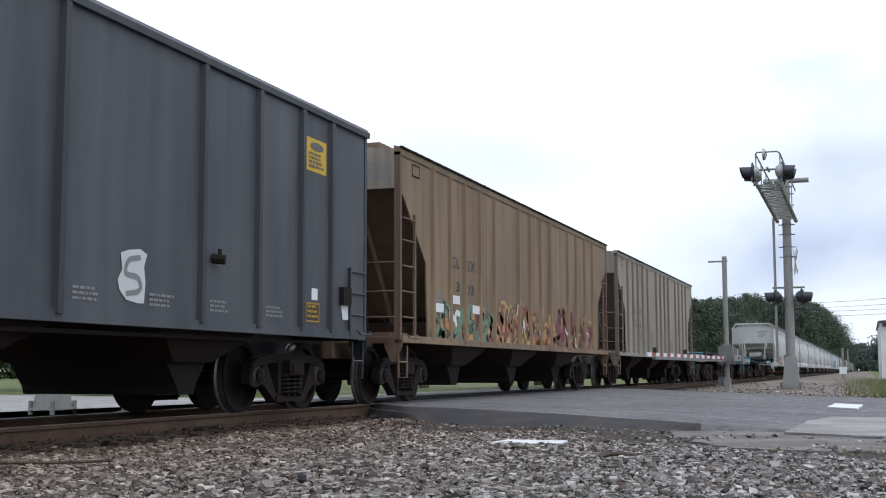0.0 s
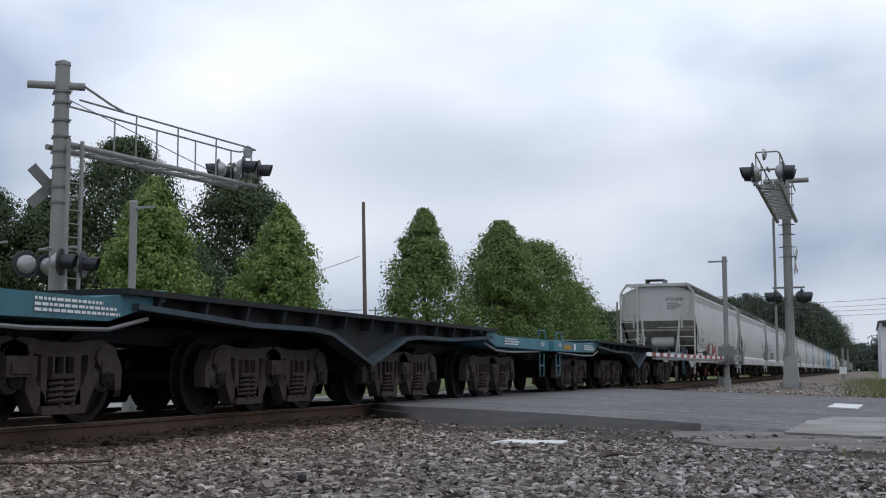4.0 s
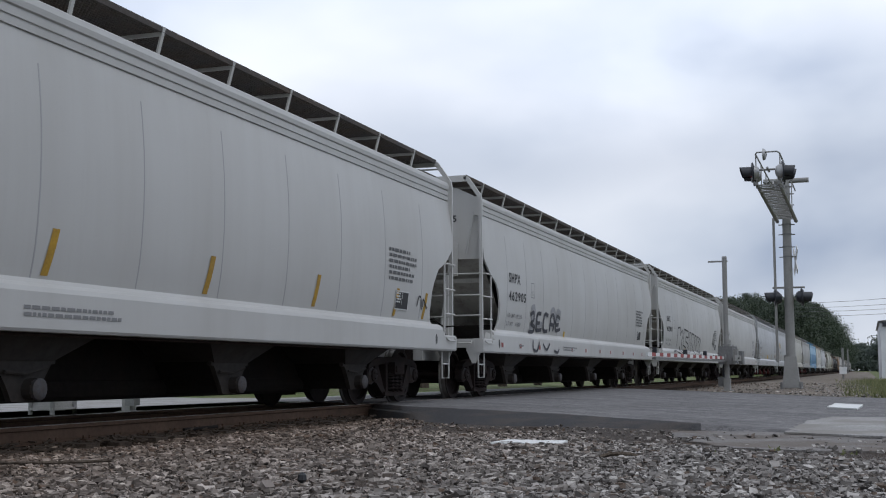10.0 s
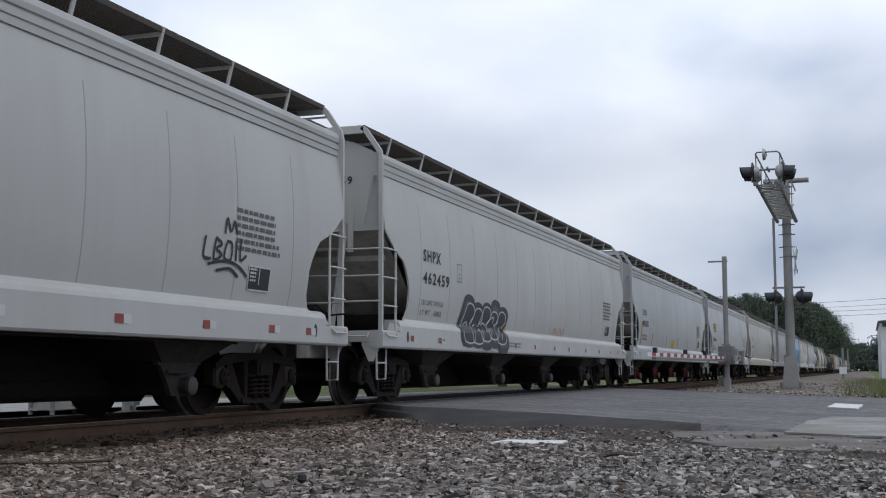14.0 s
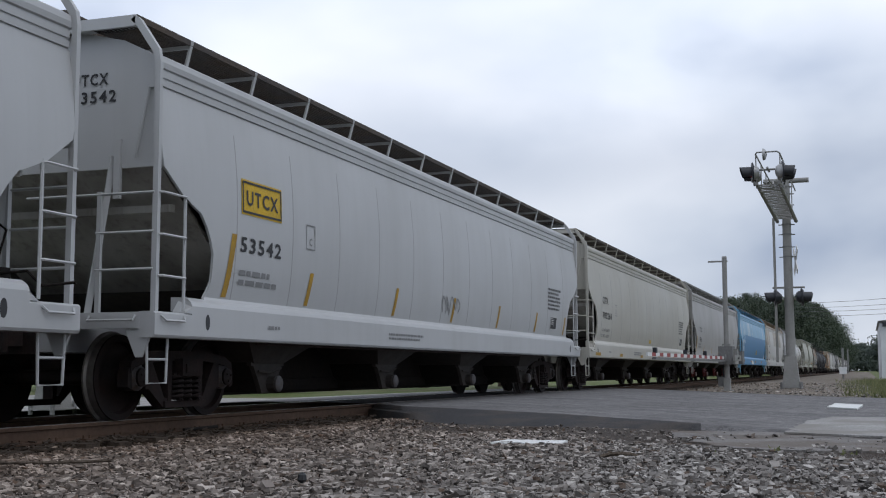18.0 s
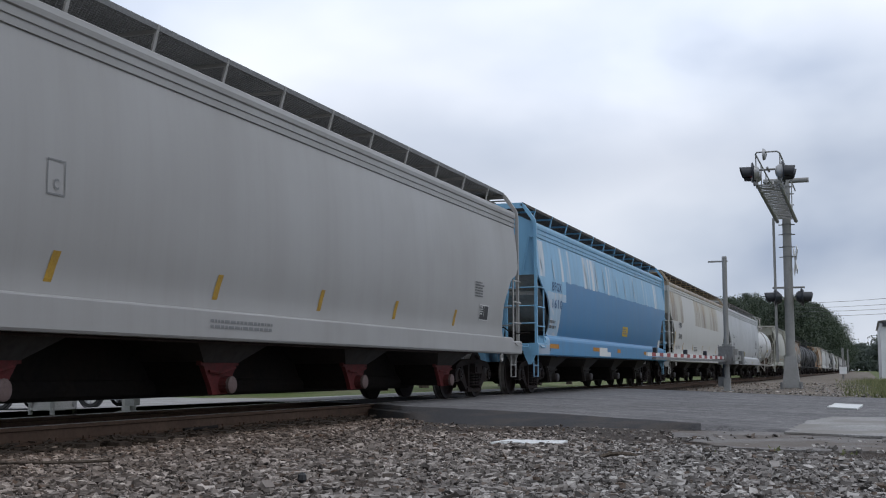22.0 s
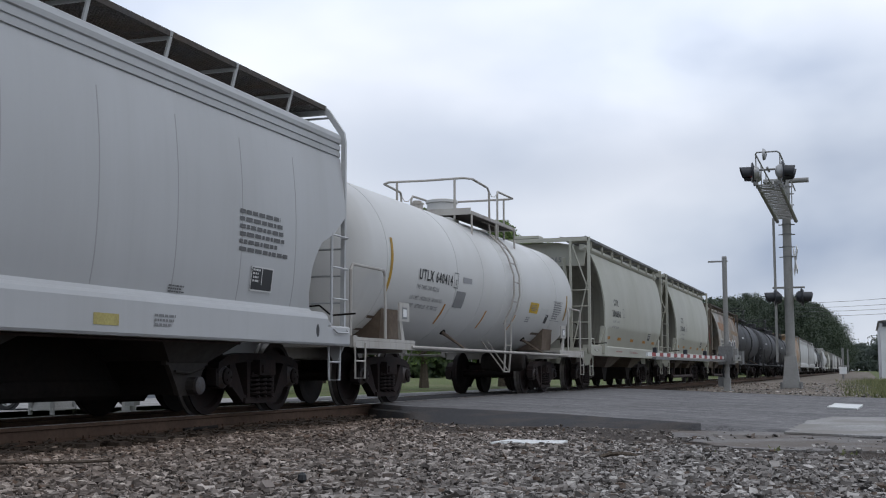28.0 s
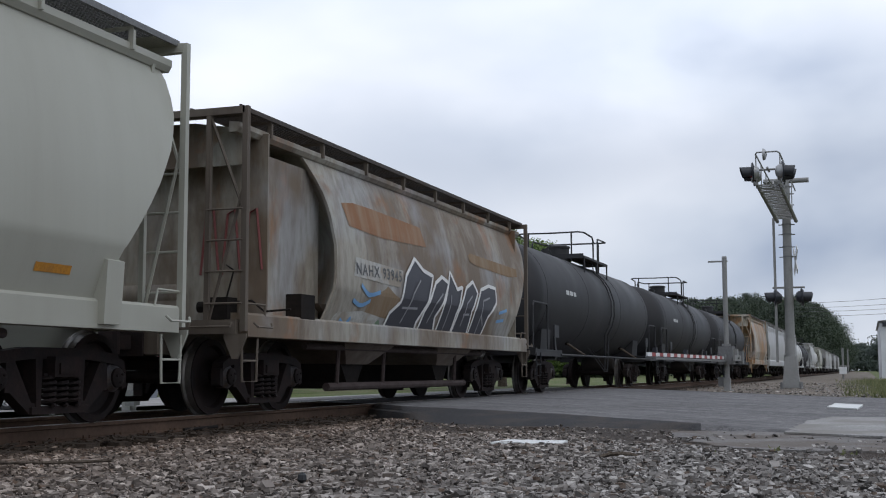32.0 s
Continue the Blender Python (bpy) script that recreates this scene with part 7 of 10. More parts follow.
for k, (poly, mat) in enumerate((([(4.08, 1.24), (4.06, 1.6), (3.86, 1.53), (3.99, 1.64), (4.24, 1.73), (4.62, 1.75), (4.88, 1.75), (4.75, 1.26)], DARK_SPRAY), ([(3.75, 1.51), (3.85, 1.57), (4.19, 1.73), (4.29, 1.73), (4.06, 1.59), (4.04, 1.51), (3.99, 1.24), (3.92, 1.22), (3.94, 1.39), (3.8, 1.34)], RED_TAG), ([(4.44, 1.73), (4.61, 1.76), (4.57, 1.25), (4.37, 1.25)], RED_TAG), ([(4.38, 1.56), (4.42, 1.56), (4.36, 1.25), (4.3, 1.25)], WHITE_SPRAY), ([(4.88, 1.75), (4.97, 1.72), (5.12, 1.7), (5.32, 1.74), (5.3, 1.43), (5.46, 1.33), (5.47, 1.25), (4.75, 1.25), (4.84, 1.52)], WHITE_SPRAY))):
    side_mark("spray_shape", car, [tuple(range(len(poly)))], poly, mat, body_face, 0.024 + 0.0015 * k)
for k, (poly, mat) in enumerate((([(4.92, 1.57), (4.98, 1.61), (5.07, 1.25), (4.98, 1.25)], DARK_SPRAY), ([(5.14, 1.36), (5.33, 1.38), (5.27, 1.25), (5.14, 1.25)], DARK_SPRAY), ([(5.37, 1.54), (5.5, 1.8), (5.58, 1.83), (5.97, 1.59), (6.96, 1.62), (6.87, 1.25), (5.64, 1.25), (5.71, 1.46), (5.41, 1.5)], RED_TAG), ([(6.04, 1.41), (6.6, 1.42), (6.54, 1.24), (5.95, 1.23)], MAROON_SPRAY), ([(6.16, 1.32), (6.44, 1.32), (6.42, 1.25), (6.14, 1.24)], WHITE_SPRAY), ([(5.37, 1.55), (5.44, 1.71), (5.52, 1.83), (5.59, 1.78), (5.5, 1.6)], DARK_SPRAY))):
    side_mark("spray_shape", car, [tuple(range(len(poly)))], poly, mat, body_face, 0.034 + 0.0015 * k)
for k, (poly, mat) in enumerate((([(4.04, 1.19), (4.17, 1.18), (4.18, 0.89), (4.05, 0.88)], RED_TAG), ([(4.17, 1.18), (4.42, 1.19), (4.42, 0.88), (4.18, 0.88)], DARK_SPRAY), ([(4.42, 1.19), (4.5, 1.19), (4.47, 0.88), (4.42, 0.88)], WHITE_SPRAY), ([(4.5, 1.19), (4.62, 1.19), (4.62, 0.88), (4.47, 0.88)], RED_TAG), ([(4.63, 1.19), (4.99, 1.18), (4.95, 0.9), (4.62, 0.88)], DARK_SPRAY), ([(4.95, 1.17), (5.53, 1.17), (5.61, 0.89), (4.98, 0.89)], WHITE_SPRAY))):
    side_mark("spray_shape", car, [tuple(range(len(poly)))], poly, mat, low_face, 0.004 + 0.0015 * k)
for k, (poly, mat) in enumerate((([(5.06, 1.16), (5.25, 1.15), (5.19, 1.04), (5.08, 1.05)], DARK_SPRAY), ([(5.67, 1.19), (6.75, 1.19), (7.75, 1.19), (7.88, 1.11), (7.68, 0.93), (7.53, 0.92), (7.43, 1.02), (7.17, 1.04), (6.96, 0.97), (6.87, 0.9), (6.56, 0.9), (6.43, 0.97), (6.18, 0.98), (6.0, 0.9), (5.71, 0.89)], RED_TAG), ([(6.06, 1.16), (6.49, 1.16), (6.43, 1.04), (6.0, 1.05)], MAROON_SPRAY))):
    side_mark("spray_shape", car, [tuple(range(len(poly)))], poly, mat, low_face, 0.012 + 0.0015 * k)
strokes(car, [[(2.89, 1.51), (2.97, 1.61)], [(3.03, 1.64), (3.09, 1.67), (3.08, 1.57), (3.03, 1.52), (3.16, 1.52)], [(3.17, 1.62), (3.24, 1.73), (3.3, 1.74), (3.28, 1.59)], [(3.31, 1.72), (3.4, 1.75), (3.38, 1.6)], [(3.06, 1.48), (3.04, 1.34), (3.11, 1.29), (3.14, 1.43), (3.06, 1.48)], [(3.22, 1.5), (3.18, 1.35), (3.26, 1.29), (3.3, 1.45), (3.22, 1.5)], [(3.36, 1.51), (3.35, 1.32)], [(3.49, 1.56), (3.42, 1.46), (3.56, 1.42), (3.42, 1.3), (3.55, 1.27)]], 0.022, INK_SOFT, body_face, lift=0.028)
strokes(car, [[(3.17, 1.13), (3.06, 1.05), (3.11, 0.97), (3.38, 0.96), (3.83, 1.01)], [(3.25, 1.22), (3.28, 1.1), (3.4, 1.0), (3.45, 1.12)], [(3.74, 1.15), (3.88, 1.18), (4.0, 1.17)]], 0.022, INK_SOFT, low_face, lift=0.006)
strokes(car, [[(6.96, 1.6), (7.13, 1.82), (7.06, 1.52)], [(7.0, 1.75), (6.9, 1.61)], [(5.58, 1.18), (5.69, 1.04), (5.65, 0.88)], [(4.88, 1.75), (5.13, 1.69), (5.33, 1.74), (5.31, 1.45)], [(5.94, 1.59), (6.96, 1.62), (6.86, 1.25)]], 0.022, INK, body_face, lift=0.046)
strokes(car, [[(7.83, 1.19), (8.08, 1.11), (7.91, 0.93)], [(7.72, 1.17), (7.95, 1.1), (7.79, 0.93)], [(5.68, 0.88), (5.76, 1.04), (5.69, 1.19)]], 0.022, INK, low_face, lift=0.02)
panel(car, "reflector_strip", 3.48, 3.57, 1.28, 1.69, YELLOW, body_face, lean=0.12, lift=0.022)
strokes(car, [[(8.9, 1.30), (9.2, 1.72), (9.6, 1.62), (9.5, 1.32)], [(9.9, 1.62), (10.1, 1.30), (10.5, 1.30), (10.4, 1.60), (10.0, 1.62)], [(10.8, 1.30), (10.9, 1.60), (11.3, 1.55), (11.2, 1.32)],
              [(11.6, 1.58), (11.6, 1.30), (12.1, 1.36)], [(12.3, 1.30), (12.5, 1.58), (12.8, 1.30)], [(13.0, 1.32), (13.2, 1.56), (13.5, 1.44), (13.2, 1.34)]], 0.05, BLUE_PALE, cf_low_skin, label="faint blue sprayed scrawl")
scribble(car, 14.0, 14.8, 1.35, 1.6, 3, 0.03, INK, cf_low_skin, 76)
strokes(car, [[(15.25, 0.92), (15.30, 1.12)], [(15.27, 1.02), (15.50, 1.03)], [(15.50, 1.13), (15.48, 0.92)], [(15.62, 0.94), (15.66, 1.11), (15.82, 1.06), (15.78, 0.92), (15.62, 0.95)],
              [(15.92, 0.91), (15.95, 1.11), (16.10, 1.08), (15.98, 1.01), (16.14, 0.92)], [(16.25, 1.12), (16.26, 0.92)], [(16.38, 0.95), (16.48, 1.12), (16.60, 1.0), (16.42, 0.93)], [(16.75, 1.13), (16.72, 1.04)], [(16.86, 1.14), (16.83, 1.05)]],
        0.03, BLUE_SPRAY, cf_low_skin, label="blue handwritten scrawl on the sill")

# 7 white hopper with welded seams
car = centre_flow("off-white long covered hopper car with yellow strips", P_WHITE, 114.25, 17.5, EDGE_ROUND, seams=10)
reporting(car, "ECUX", "845012", 1.93, 1.90, cf_skin, w=0.66, w2=1.08, h=0.19, gap=0.26)
data_marks(car, 17.5, cf_skin, seed=31)
yellow_slats(car, 17.5, cf_skin)
scribble(car, 15.6, 16.1, 1.5, 1.7, 2, 0.03, INK, cf_skin, 33)

LBTAG = [[(15.05, 1.98), (15.02, 1.76), (15.18, 1.74)], [(15.26, 1.96), (15.24, 1.74), (15.40, 1.80), (15.28, 1.86), (15.40, 1.92), (15.26, 1.98)], [(15.50, 1.94), (15.46, 1.78), (15.60, 1.76), (15.62, 1.94), (15.50, 1.96)],
         [(15.72, 1.98), (15.72, 1.76)], [(15.82, 2.02), (15.82, 1.78), (15.96, 1.84)], [(15.45, 2.04), (15.50, 2.22), (15.58, 2.08), (15.66, 2.20), (15.72, 2.06)], [(15.12, 1.68), (15.5, 1.74), (15.8, 1.70), (16.0, 1.60)], [(15.3, 1.62), (15.6, 1.66), (15.8, 1.58)]]

# 8, 9 and 10: three alike white hoppers with dark roof walks
for s0, num, lab in ((133.3, "462905", "off-white long covered hopper car with a black scrawl"),
                     (153.4, "462804", "off-white long covered hopper car with black outline tag"),
                     (173.45, "462459", "off-white long covered hopper car with a dark bulky tag")):
    car = centre_flow(lab, P_WHITE, s0, 18.8, EDGE_ROUND, seams=12)
    reporting(car, "SHPX", num, 1.74, 2.28, cf_skin, w=0.84, w2=1.27, h=0.20, gap=0.36)
    end_lettering(car, "SHPX", 0.42, 0.19, 3.52, 0.42, 0.13, INK)
    end_lettering(car, num, 0.42, 0.19, 3.33, 0.62, 0.13, INK)
    data_marks(car, 18.8, cf_skin, seed=int(num) % 97, limits=("197150", "65850"))
    red_blocks(car, 18.8, cf_skin)
    panel(car, "yellow_diamond", 6.5, 6.62, 1.30, 1.44, SIGN_YELLOW, cf_skin)
    if num == "462905":
        scrawl = [[(3.42, 1.70), (3.66, 1.76), (3.70, 1.60), (3.50, 1.52), (3.80, 1.46), (3.78, 1.36), (3.40, 1.35)], [(4.30, 1.76), (3.98, 1.74), (3.96, 1.56), (4.22, 1.56)], [(3.96, 1.56), (4.02, 1.40), (4.44, 1.42)],
                  [(4.92, 1.74), (4.60, 1.76), (4.54, 1.54), (4.66, 1.40), (4.96, 1.40)], [(5.16, 1.40), (5.14, 1.70), (5.34, 1.78), (5.50, 1.66), (5.44, 1.42)], [(5.18, 1.56), (5.46, 1.55)],
                  [(6.02, 1.72), (5.70, 1.76), (5.64, 1.58), (5.92, 1.58)], [(5.64, 1.58), (5.72, 1.44), (6.10, 1.48)]]
        strokes(car, scrawl, 0.085, DARK_SPRAY, cf_skin, label="black sprayed scrawl")
        strokes(car, [[(y + 0.05, z + 0.12) for y, z in line] for line in scrawl[::2]], 0.12, GREY_MIST, cf_skin, lift=0.006)
        strokes(car, [[(3.48, 1.16), (3.50, 0.98), (3.80, 0.95), (4.00, 1.14)], [(4.3, 1.10), (4.6, 0.98), (4.9, 1.12)], [(5.3, 0.97), (5.6, 0.93), (5.75, 1.02)]], 0.06, DARK_SPRAY, cf_skin)
    elif num == "462804":
        outline = [[(4.15, 1.22), (4.35, 2.12), (5.00, 2.16), (4.98, 1.86), (5.45, 2.08), (5.72, 1.92), (5.36, 1.62), (5.85, 1.24), (5.40, 1.16), (5.02, 1.44), (4.92, 1.14), (4.15, 1.22)],
                   [(5.95, 1.30), (6.05, 1.12), (7.10, 1.08), (7.22, 1.56), (6.45, 1.68), (6.52, 1.84), (7.20, 1.82), (7.22, 2.06), (5.98, 2.12), (5.90, 1.50), (6.70, 1.42), (6.66, 1.28), (5.95, 1.30)],
                   [(7.40, 1.10), (7.52, 2.04), (8.02, 2.03), (7.92, 1.12), (7.40, 1.10)],
                   [(8.15, 1.12), (8.20, 2.02), (8.85, 1.98), (9.10, 1.50), (9.06, 1.96), (9.55, 1.94), (9.50, 1.10), (9.05, 1.10), (8.62, 1.60), (8.60, 1.14), (8.15, 1.12)],
                   [(9.72, 1.12), (9.80, 1.92), (10.22, 1.92), (10.20, 1.66), (10.65, 1.90), (10.98, 1.78), (10.55, 1.50), (11.15, 1.14), (10.72, 1.08), (10.28, 1.36), (10.20, 1.10), (9.72, 1.12)]]
        strokes(car, outline, 0.06, INK, cf_skin, smooth=False, label="black sprayed outline lettering")
        strokes(car, [[(4.15, 1.24), (3.9, 1.27), (3.32, 1.22), (3.05, 0.90)], [(11.15, 1.14), (11.7, 0.90)], [(5.15, 1.18), (5.18, 0.90)], [(6.55, 1.12), (6.75, 1.02), (6.78, 0.90)], [(8.0, 1.12), (8.2, 1.0), (8.22, 0.90)], [(9.5, 1.1), (9.7, 0.98), (9.72, 0.90)]],
                0.05, INK, cf_skin, smooth=False)
        scribble(car, 3.4, 5.4, 0.93, 1.15, 6, 0.04, INK, cf_skin, 84)
        strokes(car, LBTAG, 0.035, INK, cf_skin, label="small black sprayed scrawl")
    else:
        blob_letters(car, 3.7, 6.4, 0.95, 1.80, 5, DARK_SPRAY, GREY_SPRAY, cf_skin, 86, 0.12, 0.15)
        blob_letters(car, 3.8, 6.3, 1.05, 1.72, 5, INK_PALE, DARK_SPRAY, lambda z: cf_skin(z) + 0.005, 87, 0.025, 0.15)
        scribble(car, 10.3, 11.4, 1.3, 1.5, 4, 0.025, ORANGE_SPRAY, cf_skin, 88)

# 11 cool white hopper
car = centre_flow("cool white long covered hopper car with yellow strips", P_COOL, 193.6, 17.6, EDGE_ROUND, seams=11, caps=RED_DUSTY)
reporting(car, "CHVX", "896585", 1.68, 2.28, cf_skin, w=0.74, w2=1.08, h=0.20, gap=0.36)
data_marks(car, 17.6, cf_skin, seed=41)
yellow_slats(car, 17.6, cf_skin)
panel(car, "warning_sign", 7.8, 8.5, 1.35, 1.62, SIGN_YELLOW, cf_skin)

# 12 cool white hopper with a yellow emblem
car = centre_flow("cool white long covered hopper car with yellow emblem", P_COOL, 212.4, 18.8, EDGE_ROUND, seams=12)
panel(car, "emblem_panel", 1.74, 2.74, 2.31, 2.72, SIGN_YELLOW, cf_skin, label="yellow emblem panel")
lettering(car, "UTCX", 1.85, 2.42, 0.78, 0.18, INK, lambda z: cf_skin(z) + 0.004)
outline_box(car, 1.76, 2.33, 0.96, 0.37, 0.025, INK, lambda z: cf_skin(z) + 0.004)
lettering(car, "53542", 1.74, 1.87, 1.0, 0.18, INK, cf_skin)
end_lettering(car, "UTCX", 0.42, 0.19, 3.52, 0.45, 0.13, INK)
end_lettering(car, "53542", 0.42, 0.19, 3.33, 0.55, 0.13, INK)
data_marks(car, 18.8, cf_skin, seed=51)
yellow_slats(car, 18.8, cf_skin)
scribble(car, 8.6, 9.6, 1.5, 1.8, 4, 0.025, INK_GREY, cf_skin, 52)

# 13 beige hopper
car = centre_flow("beige long covered hopper car with dark roof walk", P_BEIGE, 232.3, 18.75, EDGE_ROUND, seams=12)
reporting(car, "CITX", "703264", 1.76, 2.33, cf_skin, w=0.72, w2=1.20, h=0.19, gap=0.41)
data_marks(car, 18.75, cf_skin, seed=61, limits=("220700", "65300"))
for k in range(6):
    panel(car, "reflector_strip", 0.7 + 3.3 * k, 1.35 + 3.3 * k if k < 1 else 1.1 + 3.3 * k, 0.92, 1.00, YELLOW, cf_skin)
panel(car, "yellow_notice", 9.3, 9.65, 1.40, 1.52, SIGN_YELLOW, cf_skin)

# 14 mid grey hopper
car = centre_flow("plain mid-grey long covered hopper car", P_MID, 252.05, 18.65, EDGE_STRAIGHT, walk_mat=GALV_DARK, seams=0, caps=RED_DUSTY)
reporting(car, "UTCX", "97816", 2.08, 2.17, cf_low_skin, w=0.68, w2=0.72, h=0.20, gap=0.42)
end_lettering(car, "UTCX", 0.55, 0.19, 3.78, 0.40, 0.13, INK)
end_lettering(car, "97816", 0.55, 0.19, 3.60, 0.44, 0.13, INK)
data_marks(car, 18.65, cf_low_skin, seed=71)
yellow_slats(car, 18.65, cf_low_skin, at=(1.0, 3.46, 6.32, 8.98, 11.62, 14.40))

# 15 two-tone blue hopper
car = centre_flow("two-tone blue long covered hopper car with white patches", P_BLUE, 272.0, 17.7, EDGE_ROUND, seams=0)
reporting(car, "BFGX", "1610", 1.32, 2.33, cf_skin, BLUE_INK, w=0.88, w2=0.92, h=0.21, gap=0.39)
end_lettering(car, "BFGX", 0.45, 0.19, 3.60, 0.45, 0.13, WHITE_INK)
end_lettering(car, "1610", 0.45, 0.19, 3.40, 0.40, 0.13, WHITE_INK)
panel(car, "bare_patch", 6.27, 7.3, 0.90, 1.13, WHITE_SPRAY, cf_skin)
panel(car, "bare_patch", 7.3, 7.75, 0.90, 1.02, WHITE_SPRAY, cf_skin)
panel(car, "bare_patch", 16.1, 16.5, 1.30, 1.55, WHITE_SPRAY, cf_skin)
panel(car, "warning_sign", 9.7, 10.5, 1.52, 1.80, SIGN_YELLOW, cf_skin, label="yellow notice")
bars(car, 9.76, 1.55, 0.66, 0.2, 3, INK_GREY, lambda z: cf_skin(z) + 0.006, 3)
bars(car, 1.12, 1.42, 0.72, 0.24, 2, INK_SOFT, lambda z: cf_skin(z) + 0.006, 4)
panel(car, "bare_patch", 0.05, 0.96, 0.89, 1.085, BLUE_PALE, cf_skin, label="faded pale blue sill end")
for y, z0, z1 in ((0.42, 2.70, 3.12), (1.46, 2.58, 3.15), (4.94, 2.66, 3.28), (6.2, 2.66, 3.38), (7.15, 2.66, 3.38), (8.9, 2.68, 3.25), (10.1, 2.66, 3.36), (11.6, 2.68, 3.32)):
    wob = [(y, z1), (y + 0.04, z1 - 0.12), (y + 0.10, (z0 + z1) / 2), (y + 0.16, z0 + 0.05), (y + 0.10, z0), (y + 0.03, z0 + 0.1), (y - 0.02, (z0 + z1) / 2)]
    side_mark("bare_patch", car, [tuple(range(7))], wob, CHALK_BLUE, cf_skin, 0.012)
for y, w in ((0.98, 0.84), (5.5, 0.78), (8.7, 0.45), (13.0, 0.6)):
    panel(car, "reflector_strip", y, y + w, 1.02, 1.12, ORANGE, cf_skin)

# 16 stained white hopper
car = centre_flow("white long covered hopper car with brown stains", P_STAIN, 290.7, 18.1, EDGE_STRAIGHT, seams=0)
reporting(car, "PSPX", "3048", 2.11, 2.15, cf_low_skin, w=0.82, w2=0.80, h=0.20, gap=0.43)
end_lettering(car, "PSPX", 0.42, 0.19, 3.55, 0.45, 0.13, INK)
end_lettering(car, "3048", 0.42, 0.19, 3.36, 0.42, 0.13, INK)
lettering(car, "LD LMT 220100", 1.84, 1.36, 0.85, 0.08, INK_SOFT, cf_low_skin)
lettering(car, "LT WT  65600", 1.80, 1.21, 0.82, 0.08, INK_SOFT, cf_low_skin)
strokes(car, [[(1.58, 1.34), (1.66, 1.47), (1.74, 1.34), (1.58, 1.34)]], 0.02, INK_SOFT, cf_low_skin, smooth=False)
bars(car, 14.7, 1.55, 0.8, 0.20, 2, INK_GREY, cf_low_skin, 82)
panel(car, "stencil_plate", 15.85, 16.15, 1.36, 1.58, INK, cf_low_skin)
yellow_slats(car, 18.1, cf_low_skin, at=(0.95, 3.22, 6.00, 9.05, 11.52, 14.08))
panel(car, "placard", 1.18, 1.62, 0.955, 1.095, RED_REFLECT, cf_low_skin)
panel(car, "placard_mark", 1.34, 1.46, 0.975, 1.075, INK_PALE, lambda z: cf_low_skin(z) + 0.005)
outline_box(car, 0.34, 0.94, 0.30, 0.15, 0.018, INK_SOFT, cf_low_skin)
bars(car, 6.55, 1.25, 1.15, 0.24, 4, INK_SOFT, cf_low_skin, 83)
bars(car, 1.80, 0.93, 0.40, 0.12, 2, INK_GREY, cf_low_skin, 84)
bars(car, 8.2, 0.93, 1.2, 0.14, 3, INK_GREY, cf_low_skin, 85)

# 17 cool grey hopper
car = centre_flow("cool grey long covered hopper car", P_COOL, 310.6, 18.3, EDGE_ROUND, seams=12)
data_marks(car, 18.3, cf_skin, seed=91)
reporting(car, "QCPX", "7630", 1.95, 2.22, cf_skin, INK_SOFT, w=0.75, w2=0.75, h=0.19, gap=0.40)
FADED_YELLOW = grimy("faded_yellow_notice", (0.46, 0.40, 0.15), (0.36, 0.30, 0.12), 5.0, 0.6)
panel(car, "yellow_notice", 8.20, 8.88, 1.31, 1.58, FADED_YELLOW, cf_skin)
bars(car, 8.24, 1.44, 0.6, 0.10, 2, INK_SOFT, lambda z: cf_skin(z) + 0.006, 93)
bars(car, 8.22, 1.33, 0.6, 0.09, 1, INK, lambda z: cf_skin(z) + 0.006, 94)
panel(car, "yellow_notice", 12.50, 12.90, 0.95, 1.06, FADED_YELLOW, cf_skin)
bars(car, 13.50, 0.95, 0.42, 0.14, 3, INK_GREY, cf_skin, 95)
bars(car, 13.86, 1.32, 0.36, 0.09, 3, INK_SOFT, cf_skin, 96)
bars(car, 7.55, 0.95, 1.4, 0.14, 3, INK_SOFT, cf_skin, 97)
outline_box(car, 9.60, 0.95, 0.20, 0.13, 0.014, INK_SOFT, cf_skin)

# 18 white tank car
car = tank_car("white tank car with roof platform and ladder", P_TANK, 329.3, 14.6, r=1.36, zc=2.28, rail_mat=TANK_RAIL, head=0.5, dome=7.9, tail=0.15, seams=(1.62, 4.98, 6.56, 8.10, 9.32, 12.30))
t_skin = tank_skin_at(1.36, 2.28)
lettering(car, "UTLX 640414", 3.05, 2.03, 1.68, 0.19, INK, t_skin)
lettering(car, "THE TANK CAR PEOPLE", 3.0, 1.88, 1.10, 0.075, INK_GREY, t_skin)
lettering(car, "LD LMT  195300 LB  88 600 KG", 2.86, 1.70, 1.55, 0.07, INK_GREY, t_skin)
lettering(car, "LT WT   67700 LB  30 700 KG", 2.78, 1.57, 1.55, 0.07, INK_GREY, t_skin)
lettering(car, "C", 4.90, 2.06, 0.08, 0.10, INK_GREY, t_skin)
panel(car, "reflector_strip", 1.72, 1.82, 1.75, 2.6, YELLOW, t_skin, lean=0.05)
panel(car, "reflector_strip", 13.30, 13.40, 1.75, 2.35, YELLOW, t_skin, lean=0.03)
for y in (4.60, 7.05, 9.12):
    panel(car, "reflector_strip", y, y + 0.08, 1.36, 1.70, ORANGE, t_skin, lean=0.02)
panel(car, "warning_sign", 10.12, 10.82, 1.80, 2.03, SIGN_YELLOW, t_skin)
panel(car, "stencil_plate", 5.05, 5.58, 1.67, 1.96, INK_GREY, t_skin)
panel(car, "bare_patch", 5.32, 5.84, 2.13, 2.23, GREY_MIST, t_skin, lift=0.005)
bars(car, 12.15, 1.72, 0.75, 0.42, 8, INK_GREY, t_skin, 5)
